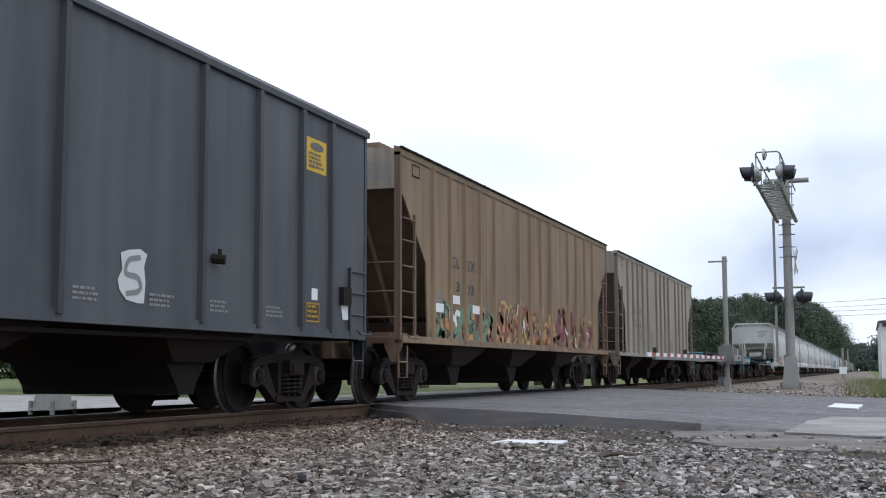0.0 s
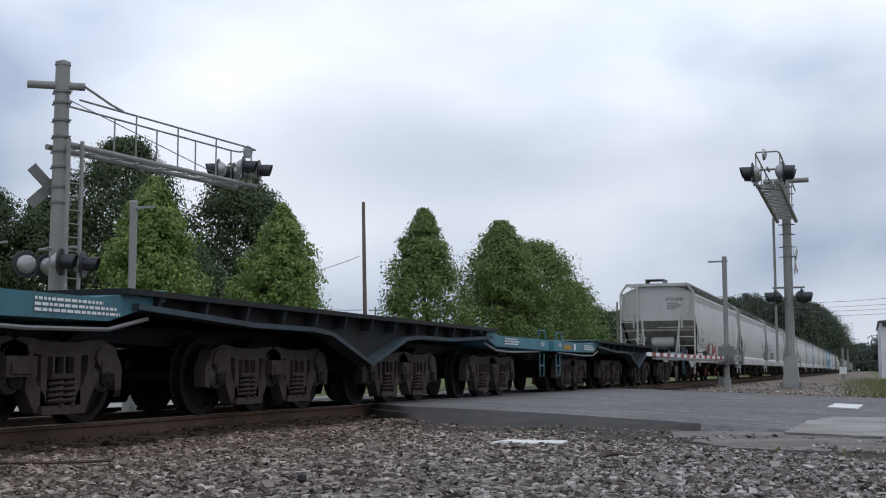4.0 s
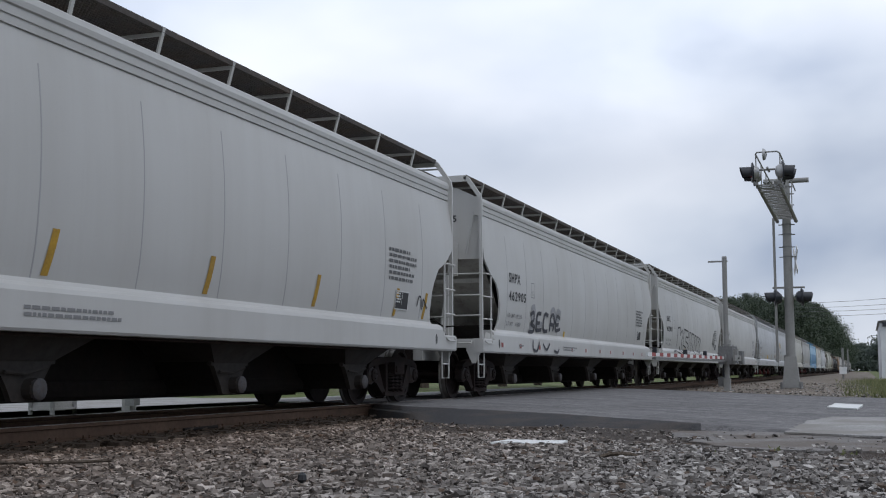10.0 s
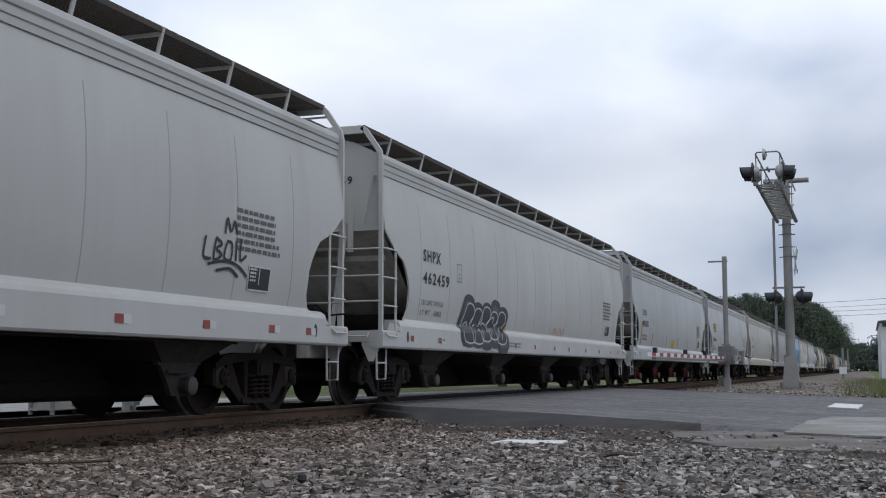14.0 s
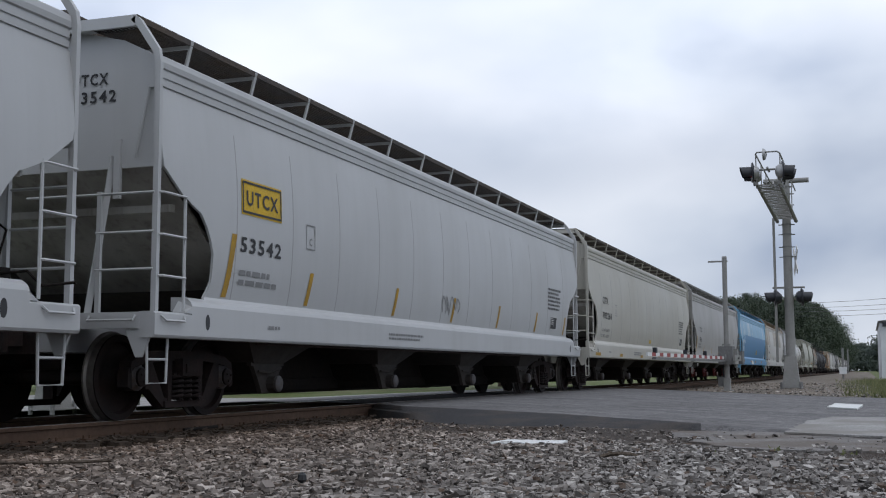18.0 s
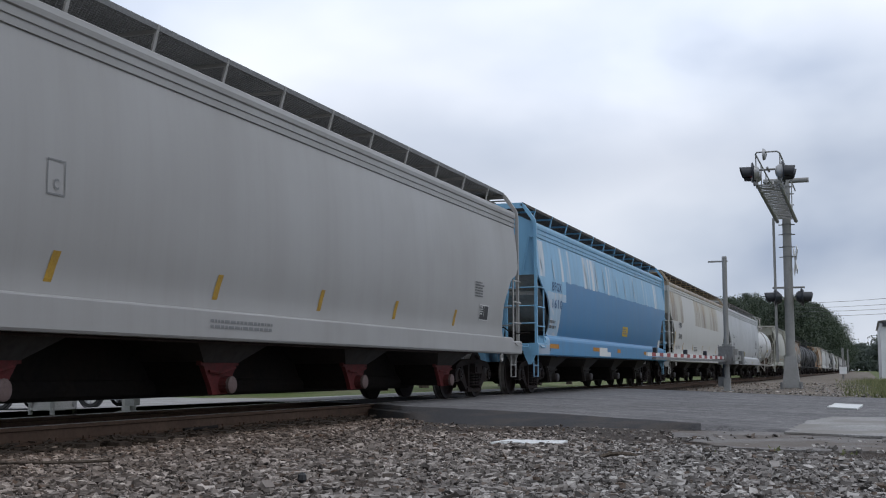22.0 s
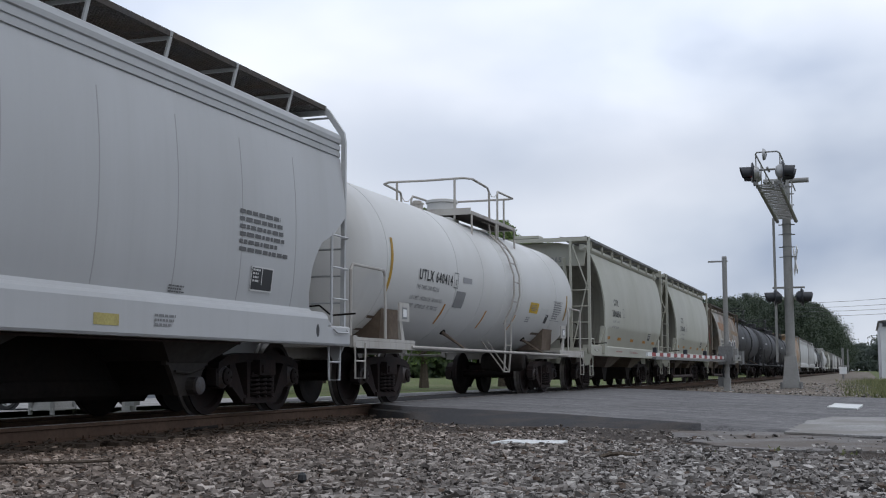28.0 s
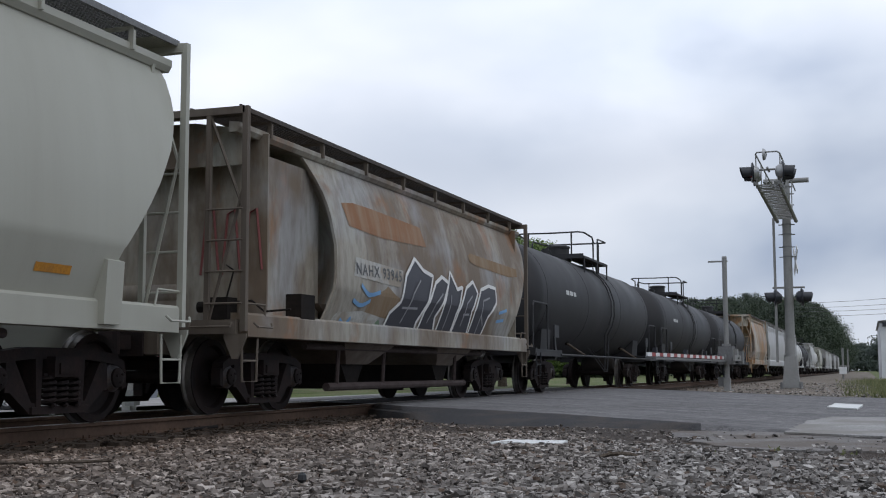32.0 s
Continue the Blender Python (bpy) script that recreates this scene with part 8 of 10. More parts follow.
outline_box(car, 12.10, 1.70, 0.85, 0.46, 0.010, INK_GREY, t_skin)
bars(car, 10.20, 1.83, 0.5, 0.15, 4, INK_GREY, lambda z: t_skin(z) + 0.006, 6)
bars(car, 10.05, 1.58, 0.42, 0.12, 3, INK_GREY, t_skin, 7)
panel(car, "bare_patch", 11.05, 11.75, 1.78, 1.94, INK_PALE, t_skin, lift=0.005)
panel(car, "stencil_plate", 11.62, 11.86, 1.62, 1.82, INK, t_skin)
panel(car, "grime_patch", 11.2, 12.6, 1.18, 1.40, SADDLE, t_skin, label="brown grime on the tank shell")
panel(car, "grime_patch", 1.6, 2.9, 1.16, 1.38, SADDLE, t_skin, label="brown grime on the tank shell")
for yy in (1.95, 12.44):
    part("placard", box(bmesh.new(), 1.471, 1.475, yy, yy + 0.21, 1.33, 1.51), INK_GREY, car, "grey square on the placard holder")
    part("placard", box(bmesh.new(), 1.4755, 1.479, yy + 0.03, yy + 0.18, 1.36, 1.48), SIGN_WHITE, car)
outline_box(car, 4.82, 2.0, 0.24, 0.28, 0.02, INK_GREY, t_skin)

# 19 and 20 sage hoppers
for s0, num in ((344.5, "200650"), (357.5, "200648")):
    car = short_hopper("sage grey short covered hopper car with rounded sides", P_SAGE, s0, pipe=num == "200648", walk_mat=GALV_DARK)
    lettering(car, "CITX", 2.74, 2.34, 0.68, 0.19, INK, short_skin, 0.03)
    lettering(car, num, 2.46, 2.02, 1.16, 0.20, INK, short_skin, 0.03)
    end_lettering(car, num, 0.2, 0.40, 3.4, 0.6, 0.14, INK_GREY)
    lettering(car, "LD LMT 230400" if num == "200650" else "LD LMT 230500", 2.42, 1.86, 0.92, 0.07, INK_GREY, lambda z: short_skin(z) + 0.01, 0.03)
    lettering(car, "LT WT 55600" if num == "200650" else "LT WT 55500", 2.32, 1.70, 0.92, 0.07, INK_GREY, lambda z: short_skin(z) + 0.012, 0.03)
    lettering(car, "C", 4.06, 2.08, 0.07, 0.09, INK_GREY, short_skin)
    outline_box(car, 4.0, 2.05, 0.2, 0.26, 0.018, INK_GREY, short_skin)
    for y in (1.98, 3.52, 5.50, 7.58, 9.3):
        panel(car, "reflector_strip", y, y + 0.5, 1.385, 1.465, ORANGE, short_skin)
    panel(car, "stencil_plate", 8.30, 8.72, 1.49, 1.70, INK, short_skin)
    bars(car, 8.36, 1.52, 0.26, 0.15, 2, INK_PALE, lambda z: short_skin(z) + 0.006, 11)
    bars(car, 3.4, 1.03, 1.0, 0.05, 1, RED_REFLECT, lambda z: 1.53, 6)
    bars(car, 5.5, 1.03, 1.4, 0.06, 2, RED_REFLECT, lambda z: 1.53, 7)

# 21 rusted hopper
car = short_hopper("rust-stained cream covered hopper car with dark tag", P_RUSTED, 370.5, 12.4, step=2.9, walk_mat=MESH_DARK, post_mat=paint("brown_grey_post", (0.13, 0.105, 0.08), (0.07, 0.05, 0.035), 0.6, 0.7), squat=0.87, pipe=True)
old_skin = short_skin
short_skin_low = lambda z: old_skin(1.0 + (z - 1.0) / 0.87)
RUST_FIELD = paint("rust_field", (0.235, 0.105, 0.042), (0.33, 0.25, 0.17), 0.75, 0.7, streak=2.5)
BROWN_FIELD = paint("brown_field", (0.20, 0.12, 0.055), (0.30, 0.25, 0.18), 0.7, 0.7, streak=2.5)


def skinned(name, poly, mat, skin, lift, label=""):
    """A painted shape cut into level strips, so that it follows the curve of the side."""
    lo, hi = min(p[1] for p in poly), max(p[1] for p in poly)
    n = max(2, int((hi - lo) / 0.05))
    verts, faces = [], []
    for k in range(n + 1):
        z = lo + (hi - lo) * (0.004 + 0.992 * k / n)
        cut = [a[0] + (b[0] - a[0]) * (z - a[1]) / (b[1] - a[1]) for a, b in zip(poly, poly[1:] + poly[:1]) if (a[1] - z) * (b[1] - z) < 0]
        verts += [(min(cut), z), (max(cut), z)]
    faces = [(2 * k, 2 * k + 1, 2 * k + 3, 2 * k + 2) for k in range(n)]
    return side_mark(name, car, faces, verts, mat, skin, lift, label)


skinned("rust_field", ragged([(2.80, 2.86), (3.7, 2.90), (4.7, 2.88), (5.9, 2.84), (6.02, 2.50), (5.2, 2.53), (4.5, 2.47), (3.6, 2.50), (2.95, 2.52)], 21, 0.02, 0.2), RUST_FIELD, short_skin_low, 0.006, "streaked rust field on faded paint")
skinned("rust_field", ragged([(8.2, 2.63), (9.8, 2.60), (11.4, 2.60), (11.35, 2.38), (10.0, 2.40), (8.3, 2.44)], 22, 0.02, 0.2), BROWN_FIELD, short_skin_low, 0.006, "brown rust field on faded paint")
skinned("number_field", [(3.02, 2.10), (4.85, 2.08), (4.70, 1.78), (2.93, 1.80)], WHITE_WORN, short_skin_low, 0.006)
lettering(car, "NAHX 93945", 3.02, 1.86, 1.72, 0.17, INK_SOFT, lambda z: short_skin_low(z) + 0.004)
skinned("bare_patch", ragged([(2.45, 1.06), (3.9, 1.06), (4.1, 1.30), (3.4, 1.36), (2.55, 1.32)], 23, 0.03, 0.2), WHITE_WORN, short_skin_low, 0.006)
skinned("rust_field", ragged([(3.5, 1.30), (4.6, 1.28), (4.75, 1.62), (4.2, 1.74), (3.6, 1.55)], 24, 0.03, 0.2), BROWN_FIELD, short_skin_low, 0.005)
# the tag: five spiky letters, dark inside, with a white rim
tag = [[(4.30, 1.02), (4.42, 1.38), (4.74, 1.56), (4.92, 1.98), (5.34, 2.28), (5.70, 2.12), (6.14, 2.06), (5.92, 1.62), (5.62, 1.28), (5.70, 1.02)],
       [(5.74, 1.04), (5.86, 1.48), (6.26, 1.96), (6.58, 2.08), (6.92, 2.00), (6.66, 1.66), (6.40, 1.40), (6.60, 1.02)],
       [(6.62, 1.04), (6.70, 1.60), (7.02, 2.20), (7.36, 1.92), (7.66, 1.98), (7.42, 1.50), (7.36, 1.02)],
       [(7.40, 1.04), (7.52, 1.56), (7.86, 1.98), (8.26, 2.12), (8.52, 1.92), (8.22, 1.58), (8.30, 1.02)],
       [(8.34, 1.04), (8.40, 1.60), (8.72, 2.00), (9.20, 2.10), (9.64, 2.08), (9.68, 1.80), (9.24, 1.52), (9.06, 1.00)]]
for k, poly in enumerate(tag):
    skinned("spray_fill", poly, DARK_SPRAY, short_skin_low, 0.010 + 0.0005 * k)
strokes(car, [[p for p in poly] + [poly[0]] for poly in tag], 0.065, WHITE_SPRAY, short_skin_low, lift=0.018, label="white-rimmed sprayed lettering", smooth=False)
strokes(car, [[(4.95, 1.25), (5.25, 1.72), (5.55, 1.95)], [(4.85, 1.48), (5.5, 1.50)], [(6.10, 1.30), (6.30, 1.62), (6.62, 1.80)], [(6.95, 1.20), (7.05, 1.80)], [(7.80, 1.30), (7.90, 1.70), (8.2, 1.85)], [(7.78, 1.50), (8.10, 1.52)],
              [(8.75, 1.20), (8.85, 1.80), (9.25, 1.88)], [(8.80, 1.55), (9.05, 1.35)]], 0.035, GREY_MIST, short_skin_low, lift=0.020, smooth=False)
strokes(car, [[(3.2, 1.72), (3.5, 1.60), (3.9, 1.66)], [(3.0, 1.50), (3.3, 1.44), (3.6, 1.52)], [(2.75, 1.22), (2.95, 1.16), (3.10, 1.26)], [(9.9, 1.62), (10.4, 1.70)], [(9.85, 1.46), (10.3, 1.50)]], 0.06, BLUE_SPRAY, short_skin_low)
strokes(car, [[(4.0, 1.10), (4.1, 1.22), (4.2, 1.08)]], 0.10, GREEN_SPRAY, short_skin_low)

for ob in [c for c in car.children if c.name.startswith(("slope_brace", "side_panel"))]:
    bpy.data.objects.remove(ob)
for y in (0.72, 12.4 - 0.75):
    part("end_wall", box(bmesh.new(), -1.46, 1.46, y, y + 0.03, 1.1, 3.42), P_RUSTED, car, "rust-streaked vertical end wall")
part("valve_box", box(bmesh.new(), 1.30, 1.52, 1.55, 1.95, 1.18, 1.50), UNDER, car, "dark valve box on the sill", bevel=0.015)
scr = bmesh.new()
for k in range(3):
    tube(scr, [(0.55 + 0.3 * k, 0.705, 1.7), (0.62 + 0.3 * k, 0.705, 2.45), (0.72 + 0.3 * k, 0.705, 2.5), (0.80 + 0.3 * k, 0.705, 1.75)], 0.018, 4)
part("spray_scribble", scr, MAROON_SPRAY, car)
for y in (0.75, 12.4 - 2.5):
    part("inset_panel", box(bmesh.new(), 1.26, 1.30, y, y + 1.75, 1.05, 3.2), P_RUSTED, car, "rust-streaked inset side panel")

# 22 to 24 black tank cars
for s0, ln in ((383.6, 16.3), (401.1, 16.2), (418.5, 15.6)):
    car = tank_car("black tank car dulled by grime", P_BLACK, s0, ln, r=1.36, zc=2.3, rail_mat=P_BLACK, fine=s0 < 390)
    bars(car, 3.5, 2.3, 1.2, 0.2, 1, INK_PALE, tank_skin_at(1.36, 2.3), 5)

# the rest of the train, far off
car = short_hopper("orange-rusted cream covered hopper car", P_RUSTCAR, 435.4, 12.2, fine=False)
car = centre_flow("dusty white long covered hopper car", P_WHITE, 448.9, 18.6, fine=False, seams=0)
car = centre_flow("mid-grey long covered hopper car", P_MID, 468.8, 17.6, fine=False, seams=0)
car = tank_car("white tank car with roof platform", P_TANK, 488.0, 14.6, fine=False)
car = tank_car("black tank car dulled by grime", P_BLACK, 503.9, 15.0, r=1.36, fine=False)
car = short_hopper("pale short covered hopper car", P_WHITE, 520.2, 11.8, fine=False)
car = tank_car("white tank car with roof platform", P_TANK, 533.4, 14.6, fine=False)
car = short_hopper("sage grey short covered hopper car", P_SAGE, 549.4, 11.8, fine=False)
car = tank_car("black tank car dulled by grime", P_BLACK, 562.6, 15.0, r=1.36, fine=False)
car = centre_flow("mid-grey long covered hopper car", P_MID, 579.0, 18.6, fine=False, seams=0)
car = centre_flow("pale grey long covered hopper car", P_LIGHT, 599.0, 18.6, fine=False, seams=0)
car = tank_car("black tank car dulled by grime", P_BLACK, 619.0, 15.0, r=1.36, fine=False)
car = centre_flow("mid-grey long covered hopper car", P_MID, 635.4, 18.6, fine=False, seams=0)
car = tank_car("black tank car dulled by grime", P_BLACK, 655.5, 15.0, r=1.36, fine=False)
car = centre_flow("mid-grey long covered hopper car", P_MID, 672.0, 18.6, fine=False, seams=0)


# ---- crossing signals ----
def flasher(parent, at, face, yaw=0.0, back=None):
    """One hooded lamp with its round background, facing along +x or -x of its thing."""
    m = Matrix.Translation(at) @ Matrix.Rotation(yaw + (0 if face > 0 else math.pi), 4, "Z")
    lamp = place("flasher", shared("fl_disc", lambda b: turned(b, [(-0.02, 0.02), (-0.02, 0.29), (0.0, 0.30), (0.02, 0.29), (0.02, 0.02)], "x", 24), "flasher", smooth=True), LAMP_BLACK, parent, m=m,
                 label="black round signal background")

    def hood(b):
        loops = []
        for x, r in ((0.02, 0.17), (0.16, 0.17), (0.36, 0.165)):
            loops.append([(x - (0.10 * (1 - math.cos(a)) / 2 if x > 0.3 else 0), r * math.sin(a), r * math.cos(a)) for a in [(-2.5 + 5.0 * k / 14) for k in range(15)]])
        rings(b, loops, caps=False, closed=False)
        loops2 = [[(x, y * 0.93, z * 0.93) for x, y, z in lo] for lo in loops]
        rings(b, loops2, caps=False, closed=False)
    place("hood", shared("fl_hood", hood, "hood", smooth=True), LAMP_BLACK, lamp)
    place("lens", shared("fl_lens", lambda b: turned(b, [(0.02, 0.15), (0.045, 0.13), (0.06, 0.07), (0.065, 0.01)], "x", 18), "lens", smooth=True), LENS, lamp, label="red lens")
    place("lamp_housing", shared("fl_back", lambda b: turned(b, [(-0.02, 0.21), (-0.10, 0.20), (-0.18, 0.14), (-0.21, 0.02)], "x", 18), "lamp_housing", smooth=True), back or SILVER, lamp, label="domed lamp back")
    return lamp


def lamp_pair(parent, at, spread, yaw=0.0):
    """Two lamps each way on a cross pipe."""
    x, y, z = at
    place("lamp_pipe", shared(("pipe", round(spread, 2)), lambda b: rod(b, (0, -spread, 0), (0, spread, 0), 0.035, n=8), "lamp_pipe", smooth=True), GALV, parent, (x, y, z + 0.12))
    place("lamp_tee", shared("pipe_x", lambda b: rod(b, (-0.42, 0, 0), (0.42, 0, 0), 0.03, n=8), "lamp_tee", smooth=True), GALV, parent, (x, y, z + 0.12))
    for sy in (-spread, spread):
        for f in (1, -1):
            flasher(parent, (x + 0.42 * f, y + sy, z), f, yaw)


def cantilever(base, heading, arm_len, arm_z, mast_h, r, label, mast_lamps, yaw, buck_mat):
    """A road-crossing signal mast. In its own space the arm reaches along +y and traffic runs along x."""
    sig = thing("cantilever_signal", label, "crossing signal", group="crossing signals", at=Matrix.Translation(base) @ Matrix.Rotation(heading, 4, "Z"))

    def foot(b):
        rings(b, [[(s * 0.29, q * 0.28, 0.2) for s, q in ((1, 1), (-1, 1), (-1, -1), (1, -1))], [(s * 0.19, q * 0.19, 1.2) for s, q in ((1, 1), (-1, 1), (-1, -1), (1, -1))]])
    base_mesh = bmesh.new()
    foot(base_mesh)
    part("base_foot", base_mesh, GALV, sig, "tapered steel base")
    for h, w in ((0.10, 0.36), (0.15, 0.31)):
        part("base_plate", box(bmesh.new(), -w, w, -w, w, h, h + 0.05), GALV, sig)
    for s in (-0.32, 0.32):
        for q in (-0.32, 0.32):
            part("anchor_bolt", rod(bmesh.new(), (s, q, 0.0), (s, q, 0.3), 0.05, n=8), GALV_DARK, sig)
    part("mast", rod(bmesh.new(), (0, 0, 0.9), (0, 0, mast_h), r, r * 0.86, n=20), GALV, sig, "grey tubular steel mast", smooth=True)
    part("mast_cap", turned(bmesh.new(), [(mast_h, r * 0.95), (mast_h + 0.08, r * 0.9), (mast_h + 0.12, r * 0.4)], "z", 16), GALV, sig, smooth=True)
    for z in (arm_z + 0.18, arm_z - 0.15, arm_z - 0.5, arm_z - 0.95, arm_z - 1.3, arm_z + 0.55, arm_z + 0.95, arm_z + 1.2):
        if z < mast_h:
            part("clamp_band", box(turned(bmesh.new(), [(z, r * 1.05), (z + 0.05, r * 1.05)], "z", 16), -0.28, 0.28, -0.03, 0.03, z, z + 0.03), GALV_DARK, sig)
    lad = bmesh.new()
    low = 1.0 if heading > 1 else 2.2
    for s in (-0.2, 0.2):
        box(lad, 0.42, 0.48, s - 0.035, s + 0.035, low, arm_z + 0.1)
    for k in range(int((arm_z - low) / 0.3)):
        rod(lad, (0.45, -0.2, low + 0.15 + 0.3 * k), (0.45, 0.2, low + 0.15 + 0.3 * k), 0.014, n=5)
    part("ladder", lad, GALV, sig, "steel rung ladder")
    for s in (-0.32, 0.32):
        part("arm_beam", rod(bmesh.new(), (s, -0.1, arm_z), (s, arm_len, arm_z + (0.1 if heading > 1 else 0.0)), 0.065, 0.05, n=10), GALV, sig, smooth=True)
    grate = bmesh.new()
    for k in range(int(arm_len / 0.16)):
        y = 0.2 + 0.16 * k
        rod(grate, (-0.32, y, arm_z + 0.06), (0.32, y + 0.06 * (k % 2), arm_z + 0.06), 0.012, n=4)
    for k in range(int(arm_len / 0.8)):
        rod(grate, (-0.32, 0.2 + 0.8 * k, arm_z + 0.03), (0.32, 1.0 + 0.8 * k, arm_z + 0.03), 0.02, n=5)
    part("arm_grating", grate, GALV, sig, "open grating walkway of the arm")
    rail = bmesh.new()
    for s in (-0.34, 0.34):
        tube(rail, [(s, 0.2, arm_z + 1.05), (s, arm_len - 0.3, arm_z + 1.0)], 0.024, 6)
        for k in range(4):
            y = arm_len * (0.30 + 0.22 * k)
            rod(rail, (s, y, arm_z), (s, y, arm_z + 1.02), 0.02, n=6)
    tube(rail, [(-0.34, arm_len - 0.3, arm_z + 1.0), (-0.28, arm_len, arm_z + 1.0), (0.28, arm_len, arm_z + 1.0), (0.34, arm_len - 0.3, arm_z + 1.0)], 0.024, 6)
    part("hand_rail", rail, GALV, sig, "tubular hand rail")
    part("brace_rod", rod(bmesh.new(), (0, 0, mast_h - 0.7), (0.3, arm_len * 0.75, arm_z + 0.1), 0.012, n=5), GALV_DARK, sig)
    pipe_a, pipe_b = ((-0.8, 0.0), (0.75, 0.05)) if heading > 1 else ((-0.55, -0.50), (0.36, 0.33))
    part("cross_pipe", rod(bmesh.new(), (*pipe_a, mast_h - 0.46), (*pipe_b, mast_h - 0.46), 0.09, n=12), GALV, sig, "grey horizontal pipe", smooth=True)
    part("feed_pipe", tube(bmesh.new(), [(*pipe_b, mast_h - 0.46), (0.36, 0.75, mast_h - 0.58), (0.35, 1.15, arm_z + 1.14), (0.34, 1.6, arm_z + 1.05)], 0.028, 7), GALV, sig, smooth=True)
    lamp_pair(sig, (0, arm_len - 0.35, arm_z + 0.42), 0.34, yaw)
    for y in (-mast_lamps, mast_lamps):
        for f in (1, -1):
            away = heading < 1 and f < 0
            flasher(sig, ((0.58 if away else 0.45) * f, y, 3.28), f, yaw - (radians(58) if away else 0.0), LAMP_BLACK if heading > 1 else SILVER)
    part("lamp_pipe", rod(rod(bmesh.new(), (-0.55, 0, 3.63), (0.55, 0, 3.63), 0.035), (0, -mast_lamps, 3.61), (0, mast_lamps, 3.61), 0.03), GALV, sig)
    part("bell", turned(bmesh.new(), [(mast_h * 0 + 0.0, 0.02), (0.05, 0.16), (0.12, 0.18), (0.14, 0.05)], "x", 16, (0.0, arm_len - 0.1, arm_z + 0.95)), SILVER, sig, smooth=True)
    part("junction_box", box(bmesh.new(), -0.1, 0.25, -0.62, -0.32, 0.75, 1.25), GALV, sig, "grey junction box", bevel=0.02)
    # crossbuck boards
    for a in (45, -45):
        bm = bmesh.new()
        box(bm, 0.0, 0.025, -0.6, 0.6, -0.12, 0.12)
        bmesh.ops.rotate(bm, verts=bm.verts, cent=(0, 0, 0), matrix=Matrix.Rotation(radians(a), 3, "X"))
        bmesh.ops.rotate(bm, verts=bm.verts, cent=(0, 0, 0), matrix=Matrix.Rotation(yaw if heading > 1 else -yaw, 3, "Z"))
        bmesh.ops.translate(bm, verts=bm.verts, vec=(-(r + 0.10 + 0.012 * (a > 0)), 0.0 if heading < 1 else -0.15, 5.02 if heading < 1 else 4.6))
        part("crossbuck_board", bm, buck_mat, sig, "crossing sign board")
    return sig


cantilever((-16.75, 21.95, -0.40), radians(-8.3), 6.8, 5.92, 7.75, 0.185, "grey steel cantilever signal with black lamps and crossbuck", 0.34, radians(28), GALV_DARK)
cantilever((-2.50, 43.9, -0.20), radians(180), 8.6, 6.0, 7.9, 0.165, "grey steel cantilever signal over the road", 0.34, radians(11), SIGN_WHITE)


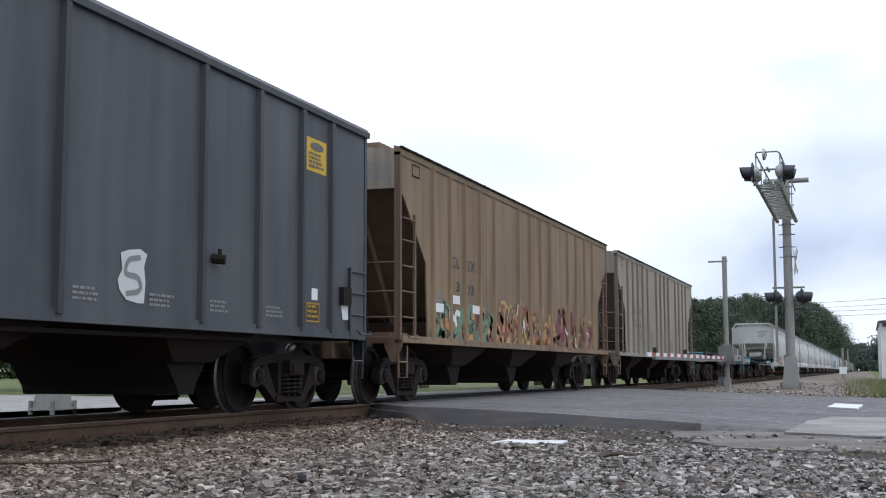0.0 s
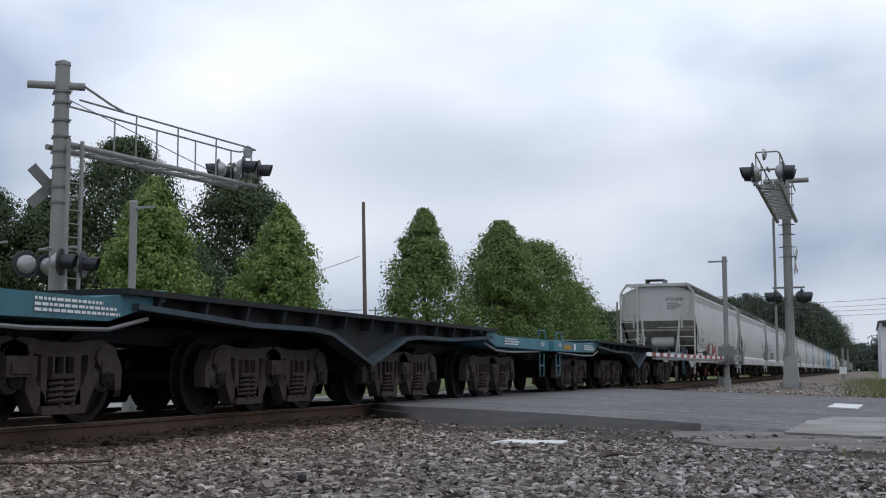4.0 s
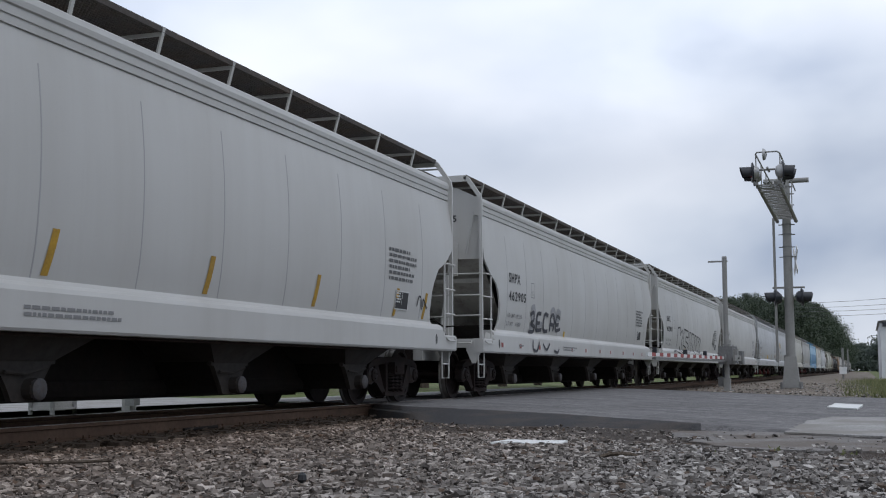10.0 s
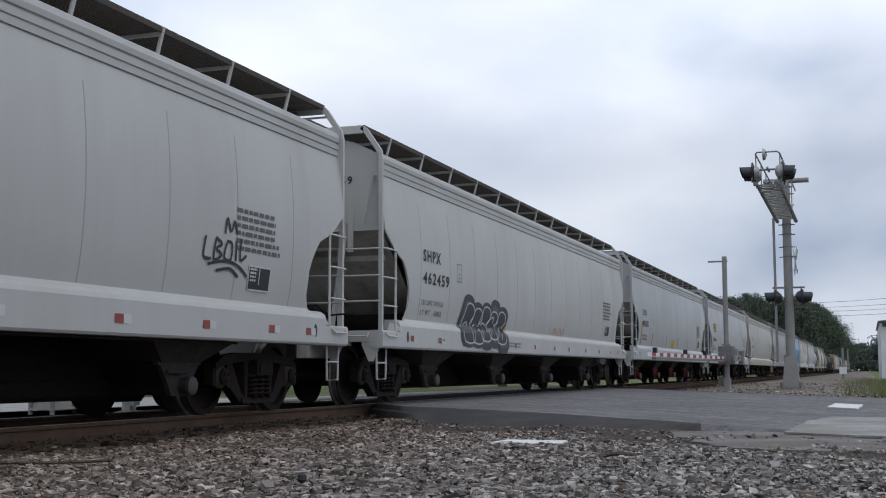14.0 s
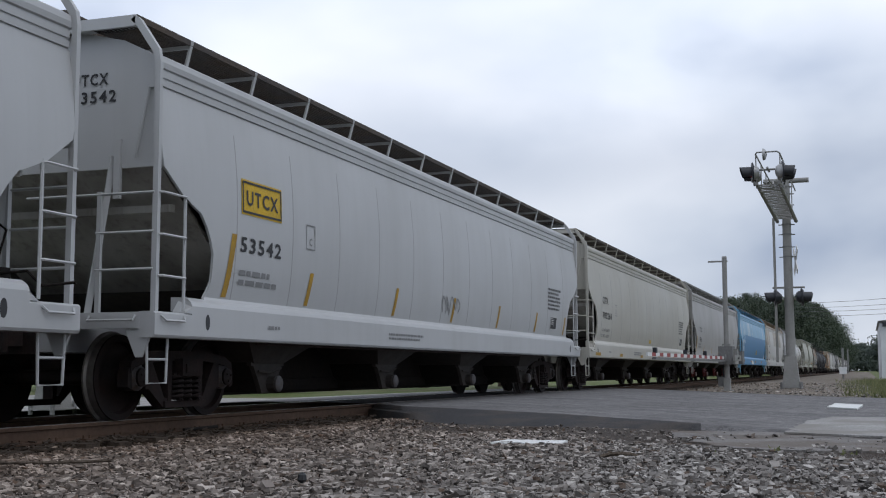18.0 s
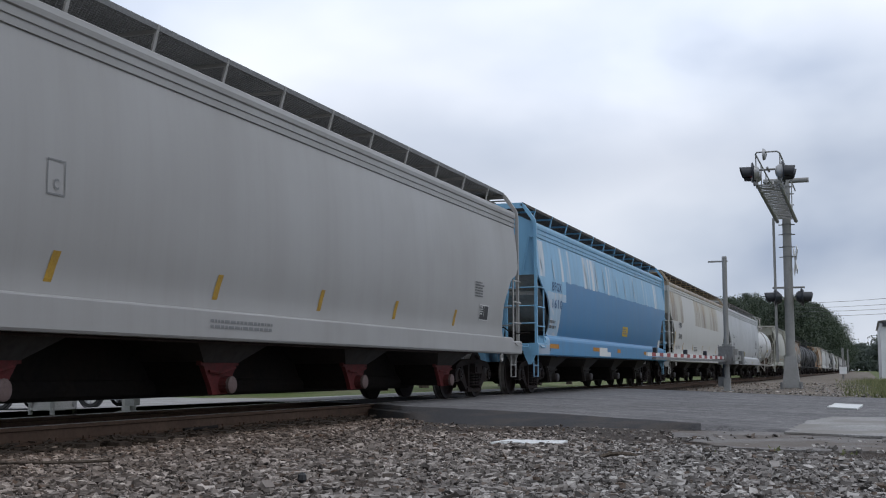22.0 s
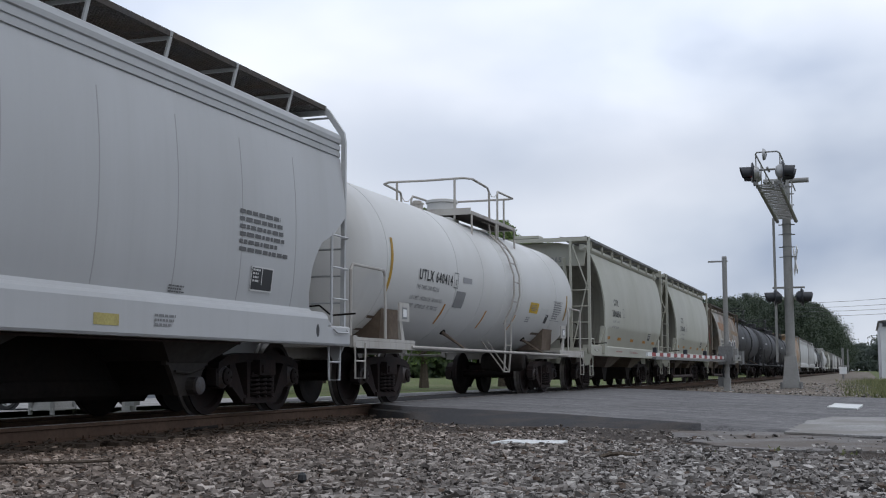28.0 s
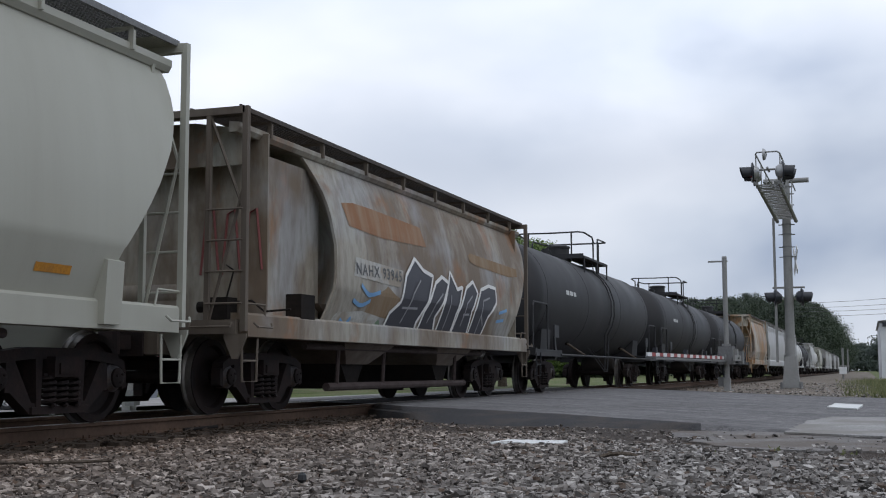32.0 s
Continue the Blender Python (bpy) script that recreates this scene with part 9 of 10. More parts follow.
def gate(base, heading, arm_len, label, with_arm=True, rise=0.0, small=False):
    """A barrier machine on a tall tubular post; in its own space the arm reaches along +y."""
    g = thing("crossing_gate", label, "crossing gate", group="crossing gates", at=Matrix.Translation(base) @ Matrix.Rotation(heading, 4, "Z"))
    part("post", rod(bmesh.new(), (0, 0, 0.0), (0, 0, 4.25), 0.078, n=16), GALV, g, "grey tubular post", smooth=True)
    part("post_cap", rod(bmesh.new(), (0, 0, 4.25), (0, 0, 4.30), 0.088, 0.07, n=16), GALV, g)
    part("top_bracket", box(bmesh.new(), -0.1, 0.52, -0.025, 0.025, 4.12, 4.17), GALV, g)
    part("foot", box(box(bmesh.new(), -0.10, 0.10, -0.10, 0.10, 0.0, 0.42), -0.17, 0.17, -0.17, 0.17, -0.05, 0.04), GALV, g, "ribbed steel foot", bevel=0.02)
    part("meter_box", box(bmesh.new(), 0.08, 0.30, -0.24, -0.05, 0.15, 0.46), GALV_DARK, g, bevel=0.015)
    if with_arm:
        w = 0.16 if small else 0.22
        part("machine", box(bmesh.new(), -w, w, -w - 0.04, w + 0.04, 0.85 + 0.2 * small, 1.42), GALV_DARK, g, "grey gate machine box", bevel=0.03)
        for s in () if small else (-0.32, 0.32):
            part("counterweight_arm", box(bmesh.new(), s - 0.03, s + 0.03, -0.95, 0.55, 0.96, 1.14), GALV, g, bevel=0.01)
            part("counterweight", box(bmesh.new(), s - 0.06, s + 0.06, -1.05, -0.65, 0.86, 1.28), GALV_DARK, g, bevel=0.02)
        if not small:
            part("machine_cover", box(bmesh.new(), -0.16, 0.16, -0.34, -0.27, 0.92, 1.36), GALV, g, bevel=0.02)
            part("main_shaft", rod(bmesh.new(), (-0.40, 0.0, 1.05), (0.40, 0.0, 1.05), 0.045, n=10), GALV_DARK, g, smooth=True)
            part("conduit", tube(bmesh.new(), [(0.12, -0.12, 0.4), (0.16, -0.20, 0.6), (0.12, -0.16, 0.9)], 0.03, 6), LAMP_BLACK, g, smooth=True)
            part("mast_clamp", box(bmesh.new(), -0.12, 0.12, -0.12, 0.12, 1.44, 1.50), GALV, g)
            part("junction_box", box(bmesh.new(), -0.34, -0.16, -0.20, 0.06, 1.06, 1.34), GALV, g, "grey junction box", bevel=0.015)
            part("arm_hub", box(bmesh.new(), -0.06, 0.06, 0.22, 0.62, 0.96, 1.16), GALV_DARK, g, bevel=0.01)
        n = int(arm_len / 0.4)
        for k in range(n):
            y = 0.5 + k * 0.4
            z = 1.05 + 0.12 * small + rise * (y - 0.5)
            part("arm_stripe", box(bmesh.new(), -0.02, 0.02, y, y + 0.4, z - 0.045, z + 0.045), SIGN_RED if k % 2 else SIGN_WHITE, g)
        part("arm_rail", box(bmesh.new(), -0.05, 0.05, 0.15, arm_len * 0.98, 0.93 + 0.12 * small, 0.985 + 0.12 * small), GALV_DARK, g)
        for f in (0.35, 0.62, 0.97):
            lamp = part("arm_lamp", box(bmesh.new(), -0.05, 0.05, arm_len * f - 0.05, arm_len * f + 0.05, 1.09 + 0.12 * small, 1.22 + 0.12 * small), LAMP_BLACK, g, bevel=0.01)
    return g


gate((-4.19, 39.1, -0.14), radians(176), 10.0, "grey crossing gate with lowered red and white arm")
gate((-14.0, 20.75, -0.30), radians(-3), 9.0, "grey crossing gate post beside the mast", small=True)
gate((-20.4, 24.3, -0.42), radians(-20), 5.0, "grey tubular gate post", False)

# distant signal hut by the track
hut = thing("signal_post", "small white signal post beside the track", "signal", at=Matrix.Translation(polar(0.3325, 86.0, -0.2)))
part("pole", rod(bmesh.new(), (0, 0, 0), (0, 0, 2.3), 0.07), GALV, hut, smooth=True)
part("cabinet", box(bmesh.new(), -0.25, 0.25, -0.2, 0.2, 0.45, 0.95), SIGN_WHITE, hut, bevel=0.02)
part("second_pole", rod(bmesh.new(), (0.35, 0, 0.5), (0.35, 0, 2.2), 0.05), GALV, hut, smooth=True)
part("lamp_arm", box(bmesh.new(), -0.3, 0.45, -0.05, 0.05, 0.98, 1.06), GALV, hut)


# ---- trees ----
def leaves(name, mat, rnd, pts, out, size, parent, label):
    n = len(pts)
    q = 0.55 * rnd.normal(size=(n, 3)) + out
    q /= np.linalg.norm(q, axis=1)[:, None]
    h = rnd.normal(size=(n, 3))
    h -= q * (h * q).sum(1)[:, None]
    h /= np.linalg.norm(h, axis=1)[:, None]
    k = np.cross(q, h)
    s = (size * (0.6 + 0.8 * rnd.rand(n)))[:, None]
    v = np.stack([pts + h * s, pts + k * s * 0.6, pts - h * s, pts - k * s * 0.6], 1).reshape(-1, 3)
    me = bpy.data.meshes.new(name)
    me.vertices.add(4 * n)
    me.vertices.foreach_set("co", v.ravel().astype(np.float32))
    me.loops.add(4 * n)
    me.loops.foreach_set("vertex_index", np.arange(4 * n, dtype=np.int32))
    me.polygons.add(n)
    me.polygons.foreach_set("loop_start", np.arange(0, 4 * n, 4, dtype=np.int32))
    me.update(calc_edges=True)
    me.materials.append(mat)
    ob = new(name, me)
    ob.parent = parent
    if label:
        tagged(ob, label)
    return ob


def crown_points(rnd, count, height, width, base, shape, clumps):
    """Leaf places in many clumps that fill a crown of the given outline."""
    f = rnd.rand(clumps) ** 0.85
    if shape == "cone":
        rad = np.interp(f, [0, 0.10, 0.30, 0.5, 0.72, 0.88, 1.0], [0.66, 1.0, 0.96, 0.80, 0.54, 0.28, 0.03])
    else:
        rad = np.interp(f, [0, 0.2, 0.5, 0.8, 1.0], [0.5, 0.95, 1.0, 0.72, 0.2])
    a = rnd.rand(clumps) * 6.283
    lobes = 1.0 + 0.16 * np.sin(3 * a + 5 * f) + 0.10 * np.sin(7 * a - 9 * f)
    rr = np.sqrt(0.15 + 0.85 * rnd.rand(clumps)) * rad * width / 2 * 1.08 * lobes * (0.82 + 0.22 * rnd.rand(clumps))
    c = np.stack([rr * np.cos(a), rr * np.sin(a), base + f * (height - base)], 1)
    pick = rnd.randint(0, clumps, count)
    spread = width * (0.062 if shape == "cone" else 0.07)
    d = np.clip(rnd.normal(size=(count, 3)), -1.5, 1.5) * spread * ((0.6 + 0.7 * rnd.rand(clumps)) * np.clip(0.35 + rad, 0.4, 1.0))[pick][:, None]
    d[:, 2] *= 0.8
    side = np.stack([np.cos(a), np.sin(a), np.full(clumps, 0.25)], 1)[pick]
    out = d / (np.linalg.norm(d, axis=1)[:, None] + 1e-6) + 0.6 * side + np.array((0, 0, 0.35))
    return c[pick] + d, out


def tree(at, height, width, mat, label, seed, shape="cone", count=18000, clumps=430, size=0.10, base=0.17):
    rnd = np.random.RandomState(seed)
    t = thing("tree", label, "tree", group="trees behind the railway", at=Matrix.Translation(at))
    bm = bmesh.new()
    bend = rnd.uniform(-0.2, 0.2, 2)
    spine = [(bend[0] * (k / 6) ** 2, bend[1] * (k / 6) ** 2, height * 0.86 * k / 6) for k in range(7)]
    loops = []
    for k, p in enumerate(spine):
        r = height * 0.019 * (1 - k / 6.6) + 0.02
        r *= 1.5 if k == 0 else 1.0
        loops.append([(p[0] + r * math.cos(j * 0.785), p[1] + r * math.sin(j * 0.785), p[2]) for j in range(8)])
    rings(bm, loops)
    part("trunk", bm, BARK, t, "brown tapered trunk", smooth=True)
    for k in range(14):
        bm = bmesh.new()
        f = 0.16 + 0.6 * k / 14
        a = k * 2.4 + rnd.rand()
        reach = width * 0.36 * (1.1 - f)
        z = height * f
        tube(bm, [(0, 0, z), (reach * 0.5 * math.cos(a), reach * 0.5 * math.sin(a), z + reach * 0.45), (reach * math.cos(a), reach * math.sin(a), z + reach * 1.1)], 0.045 * (1.2 - f), 5)
        part("limb", bm, BARK, t)
    leaves("crown", mat, rnd, *crown_points(rnd, int(count * 1.5), height, width, height * base, shape, clumps), size * 0.9, t, "dense green foliage")
    return t


def px(u):
    return (u - 784) / 2117.0


# bright young trees along the road behind the track, dark oaks behind them
tree(polar(px(268), 58, -0.5), 10.4, 5.6, LEAF_BRIGHT, "bright green cone-shaped tree", 1, count=26000)
tree(polar(px(497), 66, -0.5), 10.2, 5.5, LEAF_BRIGHT, "green cone-shaped tree with full crown", 2, count=24000)
tree(polar(px(750), 74, -0.5), 11.0, 5.6, LEAF_MID, "slim green cone-shaped roadside tree", 3, count=22000)
tree(polar(px(888), 80, -0.5), 11.0, 7.2, LEAF_MID, "leafy green cone-shaped tree", 4, count=28000)
tree(polar(px(950), 86, -0.5), 10.1, 7.4, LEAF_MID, "rounded leafy green tree", 5, "round", count=20000)
tree(polar(px(1005), 92, -0.5), 7.7, 6.2, LEAF_MID, "small rounded green tree", 6, "round", count=14000)
tree(polar(px(415), 84, -0.6), 15.2, 8.6, LEAF_DARK, "tall dark green oak tree", 7, "round", count=32000, clumps=340, size=0.12)
tree(polar(px(215), 82, -0.6), 17.0, 9.0, LEAF_DARK, "tall dark green oak with open crown", 8, "round", count=32000, clumps=300, size=0.12)
tree(polar(px(85), 78, -0.6), 12.4, 8.0, LEAF_DARK, "broad dark green oak tree", 9, "round", count=28000, clumps=280, size=0.12)
tree(polar(px(-60), 76, -0.6), 13.5, 8.0, LEAF_DARK, "broad dark green oak tree", 10, "round", count=22000, clumps=280, size=0.12)
tree(polar(px(330), 72, -0.6), 8.6, 6.0, LEAF_DARK, "dark leafy tree between brighter ones", 15, "round", count=18000, clumps=220, size=0.11)
tree(polar(px(575), 120, -0.6), 6.0, 7.0, LEAF_DARK, "low dark green tree", 16, "round", count=10000, clumps=160, size=0.2)


def woods(name, row, label, seed, mat=None, size=0.30, dense=1.0, clumps=110):
    """A far wood as one body of foliage; row holds (x, y, height, width)."""
    rnd = np.random.RandomState(seed)
    pts, out = [], []
    for x, y, h, w in row:
        p, q = crown_points(rnd, int(3000 * dense * (w / 9.0)), h, w, h * 0.02, "round", clumps)
        p[:, 2] = np.maximum(p[:, 2], 0.1)
        pts.append(p + np.array((x, y, -0.5)))
        out.append(q)
    ob = leaves(name, mat or LEAF_FAR, rnd, np.concatenate(pts), np.concatenate(out), size, None, label)
    return tagged(ob, label, "woods", kind="stuff")


def belt(x, u0, u1, steps, tops, width, jitter, seed):
    """Trees along a line beside the track; tops holds (bearing, rise per metre) pairs for the outline."""
    rnd = random.Random(seed)
    row = []
    for k in range(steps):
        u = u0 + (u1 - u0) * k / (steps - 1)
        xx = x + rnd.uniform(-jitter, jitter)
        d = xx / (0.943 * px(u) - 0.332)
        rise = float(np.interp(u, [a for a, b in tops], [b for a, b in tops]))
        h = rise * d + 1.0
        row.append((xx, d * (0.332 * px(u) + 0.943), h * rnd.uniform(0.9, 1.04), width * h / 14))
    return row


SKYLINE = [(1040, 0.052), (1100, 0.050), (1180, 0.054), (1230, 0.056), (1300, 0.062), (1340, 0.060), (1365, 0.057), (1400, 0.060), (1432, 0.058), (1448, 0.053), (1460, 0.044), (1475, 0.033), (1495, 0.023), (1525, 0.018)]
woods("woods_left", belt(-52, 1050, 1240, 10, SKYLINE, 13, 4, 1), "dark mixed woods behind the far track", 21, LEAF_FAR, 0.20, 2.4, 190)
woods("woods_middle", belt(-34, 1225, 1385, 12, SKYLINE, 13, 4, 2), "green woods beside the distant track", 22, LEAF_FAR, 0.23, 2.4, 190)
woods("woods_dark", belt(-19, 1385, 1500, 14, SKYLINE, 12, 2.0, 3), "dark trees closing in on the track", 23, LEAF_FAR, 0.27, 2.4, 190)
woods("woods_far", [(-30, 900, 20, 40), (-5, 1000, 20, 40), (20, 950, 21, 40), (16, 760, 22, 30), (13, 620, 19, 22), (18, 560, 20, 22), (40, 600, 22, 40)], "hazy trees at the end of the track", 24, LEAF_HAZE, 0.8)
woods("woods_back", [tuple(polar(px(u), 210))[:2] + (8.5, 16) for u in range(-80, 1060, 75)], "low far woods behind the road", 25, LEAF_DARK, 0.4)

# shrubs along the far side of the track
woods("shrubs", [tuple(polar(px(u), d))[:2] + (h, 3) for u, d, h in ((300, 62, 1.3), (350, 64, 1.5), (150, 60, 1.2), (450, 66, 1.2))], "low clipped shrubs on the grass", 26, LEAF_DARK, 0.1)


# ---- grass and weeds ----
def blades(name, count, seed, region, tall, label):
    rnd = np.random.RandomState(seed)
    x, y, z = region(rnd, count)
    n = len(x)
    a = rnd.rand(n) * 6.283
    h = tall * (0.4 + 0.8 * rnd.rand(n))
    w = 0.010 + 0.012 * rnd.rand(n)
    lean = rnd.normal(size=(n, 2)) * (0.35 * h)[:, None]
    v = np.stack([np.stack([x - w * np.cos(a), y - w * np.sin(a), z], 1), np.stack([x + w * np.cos(a), y + w * np.sin(a), z], 1),
                  np.stack([x + lean[:, 0], y + lean[:, 1], z + h], 1)], 1).reshape(-1, 3)
    me = bpy.data.meshes.new(name)
    me.vertices.add(3 * n)
    me.vertices.foreach_set("co", v.ravel().astype(np.float32))
    me.loops.add(3 * n)
    me.loops.foreach_set("vertex_index", np.arange(3 * n, dtype=np.int32))
    me.polygons.add(n)
    me.polygons.foreach_set("loop_start", np.arange(0, 3 * n, 3, dtype=np.int32))
    me.update(calc_edges=True)
    me.materials.append(BLADE)
    return tagged(new(name, me), label, "grass", kind="stuff")


def verge_region(rnd, count):
    y = 31.5 + 50 * rnd.rand(count) ** 1.5
    x = -0.5 + 7.5 * rnd.rand(count) ** 1.2 - 0.03 * (y - 31)
    tuft = np.sin(1.9 * x + 1.5 * np.sin(0.7 * y)) * np.sin(0.8 * y + 1.1 * np.sin(1.7 * x))
    keep = rnd.rand(count) < np.clip(0.15 + 0.5 * (x + 0.6) + 0.5 * tuft, 0.03, 1.0)
    return x[keep], y[keep], np.full(keep.sum(), -0.22)


blades("verge_grass", 22000, 31, verge_region, 0.30, "rough green verge grass beside the dirt")


def weed_region(rnd, count):
    spots = [(-1.25, 9.9), (-0.2, 10.4), (0.5, 9.6), (-4.9, 5.6), (-3.6, 5.2), (0.3, 11.0), (-0.75, 10.6)]
    i = rnd.randint(0, len(spots), count)
    c = np.array(spots)[i]
    return c[:, 0] + rnd.normal(size=count) * 0.06, c[:, 1] + rnd.normal(size=count) * 0.05, np.full(count, -0.17)


blades("weeds", 46, 32, weed_region, 0.05, "small weeds sprouting through the gravel")

# sticks and scraps on the gravel
stick = tagged(part("stick", tube(bmesh.new(), [(-5.95, 7.05, -0.13), (-5.5, 7.08, -0.12), (-5.15, 7.2, -0.11), (-4.98, 7.2, -0.10)], 0.012, 6), BARK), "weathered brown stick lying on the gravel", "stick")
slab = tagged(part("bark_chunk", tube(bmesh.new(), [(-1.99, 9.33, -0.155), (-1.92, 9.38, -0.135), (-1.85, 9.36, -0.128), (-1.76, 9.42, -0.138), (-1.70, 9.40, -0.152)], 0.017, 5), BARK), "dark chunk of bark on the gravel", "debris")
lump = tagged(part("clinker", turned(bmesh.new(), [(-0.15, 0.01), (-0.13, 0.03), (-0.10, 0.026), (-0.085, 0.008)], "z", 7, (-3.2, 6.55, 0)), BLACK), "small black lump on the gravel", "debris")
bolt = tagged(part("rusty_rod", tube(bmesh.new(), [(-7.3, 11.9, -0.135), (-7.22, 12.5, -0.125)], 0.02, 6), UNDER), "rusty iron bar beside the rail", "debris")


# ---- poles and wires ----
def pole(at, height, label, arm=True, lean=(0, 0)):
    p = thing("utility_pole", label, "utility pole", at=Matrix.Translation(at))
    part("pole_shaft", rod(bmesh.new(), (0, 0, 0), (lean[0], lean[1], height), 0.16, 0.11, n=12), POLE_WOOD, p, smooth=True)
    if arm:
        part("cross_arm", box(bmesh.new(), -1.1, 1.1, -0.06, 0.06, height - 0.6, height - 0.45), POLE_WOOD, p)
        for s in (-1.0, -0.4, 0.4, 1.0):
            part("insulator", rod(bmesh.new(), (s, 0, height - 0.45), (s, 0, height - 0.25), 0.04), GALV_DARK, p)
    return p


def wire(a, b, sag, label="thin black overhead wire"):
    a, b = Vector(a), Vector(b)
    pts = [a.lerp(b, k / 12) - Vector((0, 0, sag * 4 * (k / 12) * (1 - k / 12))) for k in range(13)]
    return tagged(part("overhead_wire", tube(bmesh.new(), pts, 0.022, 4), WIRE), label, "wire", group="overhead wires")


p1 = polar(px(648), 80, -0.5)
pole(p1, 12.4, "leaning wooden utility pole without cross arm", arm=False, lean=(-0.25, 0.0))
p2 = polar(px(664), 190, -0.5)
pole(p2, 11.2, "distant wooden utility pole with cross arm")
wire(polar(px(635), 80, 8.2), polar(px(440), 120, 10.0), 0.6)
wire(polar(px(640), 80, 4.6), polar(px(430), 150, 11.0), 0.8)
pole(polar(px(1092), 150, -0.5), 9.6, "distant wooden utility pole", arm=False)
wire(polar(px(1092), 150, 8.4), polar(px(860), 120, 8.0), 0.6)
pr = polar(px(1780), 110, -0.5)
pole(pr, 10.5, "wooden utility pole beyond the white building")
pl = polar(px(1395), 190, -0.5)
pole(pl, 12.8, "wooden utility pole among the trees")
for k, (za, zb) in enumerate(((8.4, 10.9), (7.7, 10.2), (7.2, 9.6), (6.7, 8.9))):
    wire((pr.x - 0.3, pr.y, za - 0.2), (pl.x, pl.y, zb + 0.2), 0.35)

# white building at the edge of the yard
b0 = polar(px(1556), 84, -0.2)
bld = thing("warehouse", "plain white metal-sided building", "building", at=Matrix.Translation(b0))
CLAD = ground_cover("white_cladding", (0.60, 0.61, 0.62), (0.70, 0.71, 0.72), 0.6, 14, rough=0.5, bump=0.1, dist=0.01)
part("wall", box(bmesh.new(), 0.0, 16.0, 0.0, 22.0, 0.0, 4.15), CLAD, bld, "white sheet-metal wall")
part("roof", prism(bmesh.new(), [(-0.15, 4.15), (16.15, 4.15), (8.0, 5.2)], "y", -0.2, 22.2), GALV, bld, "pale metal roof")
part("eave_trim", box(bmesh.new(), -0.06, 16.0, -0.06, 0.0, 3.98, 4.15), GALV_DARK, bld)
part("wall_lamp", box(bmesh.new(), 0.15, 0.55, -0.18, 0.0, 3.75, 4.05), LAMP_BLACK, bld, "dark wall lamp", bevel=0.03)
for k in range(8):
    part("wall_seam", box(bmesh.new(), 1.0 + 2 * k, 1.05 + 2 * k, -0.02, 0.0, 0.0, 4.0), CLAD, bld)
part("wall_door", box(bmesh.new(), 5.0, 6.0, -0.04, 0.0, 0.0, 2.1), GALV_DARK, bld)

# pale fence panels among the far trees
fence = thing("picket_fence", "white picket fence on the far lawn", "fence", at=Matrix.Translation(polar(px(258), 64, -0.5)))
for k in range(22):
    part("picket", box(bmesh.new(), k * 0.16, k * 0.16 + 0.09, k * 0.03, k * 0.03 + 0.02, 0.0, 0.95), SIGN_WHITE, fence)
part("fence_rail", rod(bmesh.new(), (0, 0.03, 0.7), (3.5, 0.70, 0.7), 0.03, n=4), SIGN_WHITE, fence)


# ---- silver saloon car ----
CAR_PAINT = material("silver_car_paint", (0.30, 0.325, 0.355), 0.28, 0.35)
GLASS = material("dark_car_glass", (0.03, 0.035, 0.04), 0.08)
TYRE = material("tyre_rubber", (0.018, 0.018, 0.018), 0.85)
RIM = material("alloy_rim", (0.55, 0.55, 0.56), 0.3, 0.7)
HEADLAMP = material("headlamp_glass", (0.65, 0.66, 0.67), 0.12)

saloon = thing("sedan_car", "silver four-door sedan waiting at the crossing", "car")


def car_body(bm):
    # y, half width, belt height, top height, top half width
    st = [(0.0, 0.66, 0.72, 0.80, 0.60), (0.12, 0.80, 0.86, 0.96, 0.68), (0.75, 0.86, 0.90, 1.04, 0.66), (1.15, 0.87, 0.91, 1.10, 0.62), (1.75, 0.88, 0.91, 1.40, 0.54),
          (2.4, 0.88, 0.90, 1.44, 0.55), (2.9, 0.88, 0.89, 1.40, 0.55), (3.55, 0.87, 0.88, 0.99, 0.64), (4.2, 0.84, 0.80, 0.88, 0.66), (4.6, 0.76, 0.68, 0.74, 0.60), (4.75, 0.62, 0.60, 0.64, 0.50)]
    loops = []
    for y, w, zb, zt, wt in st:
        half = [(w * 0.90, 0.20), (w, 0.36), (w, 0.60), (w * 0.985, zb), ((w + wt) / 2, (zb + zt) / 2 + 0.02), (wt, zt - 0.02), (wt * 0.5, zt)]
        loops.append([(a, y, b) for a, b in half] + [(-a, y, b) for a, b in half[::-1]])
    rings(bm, loops)


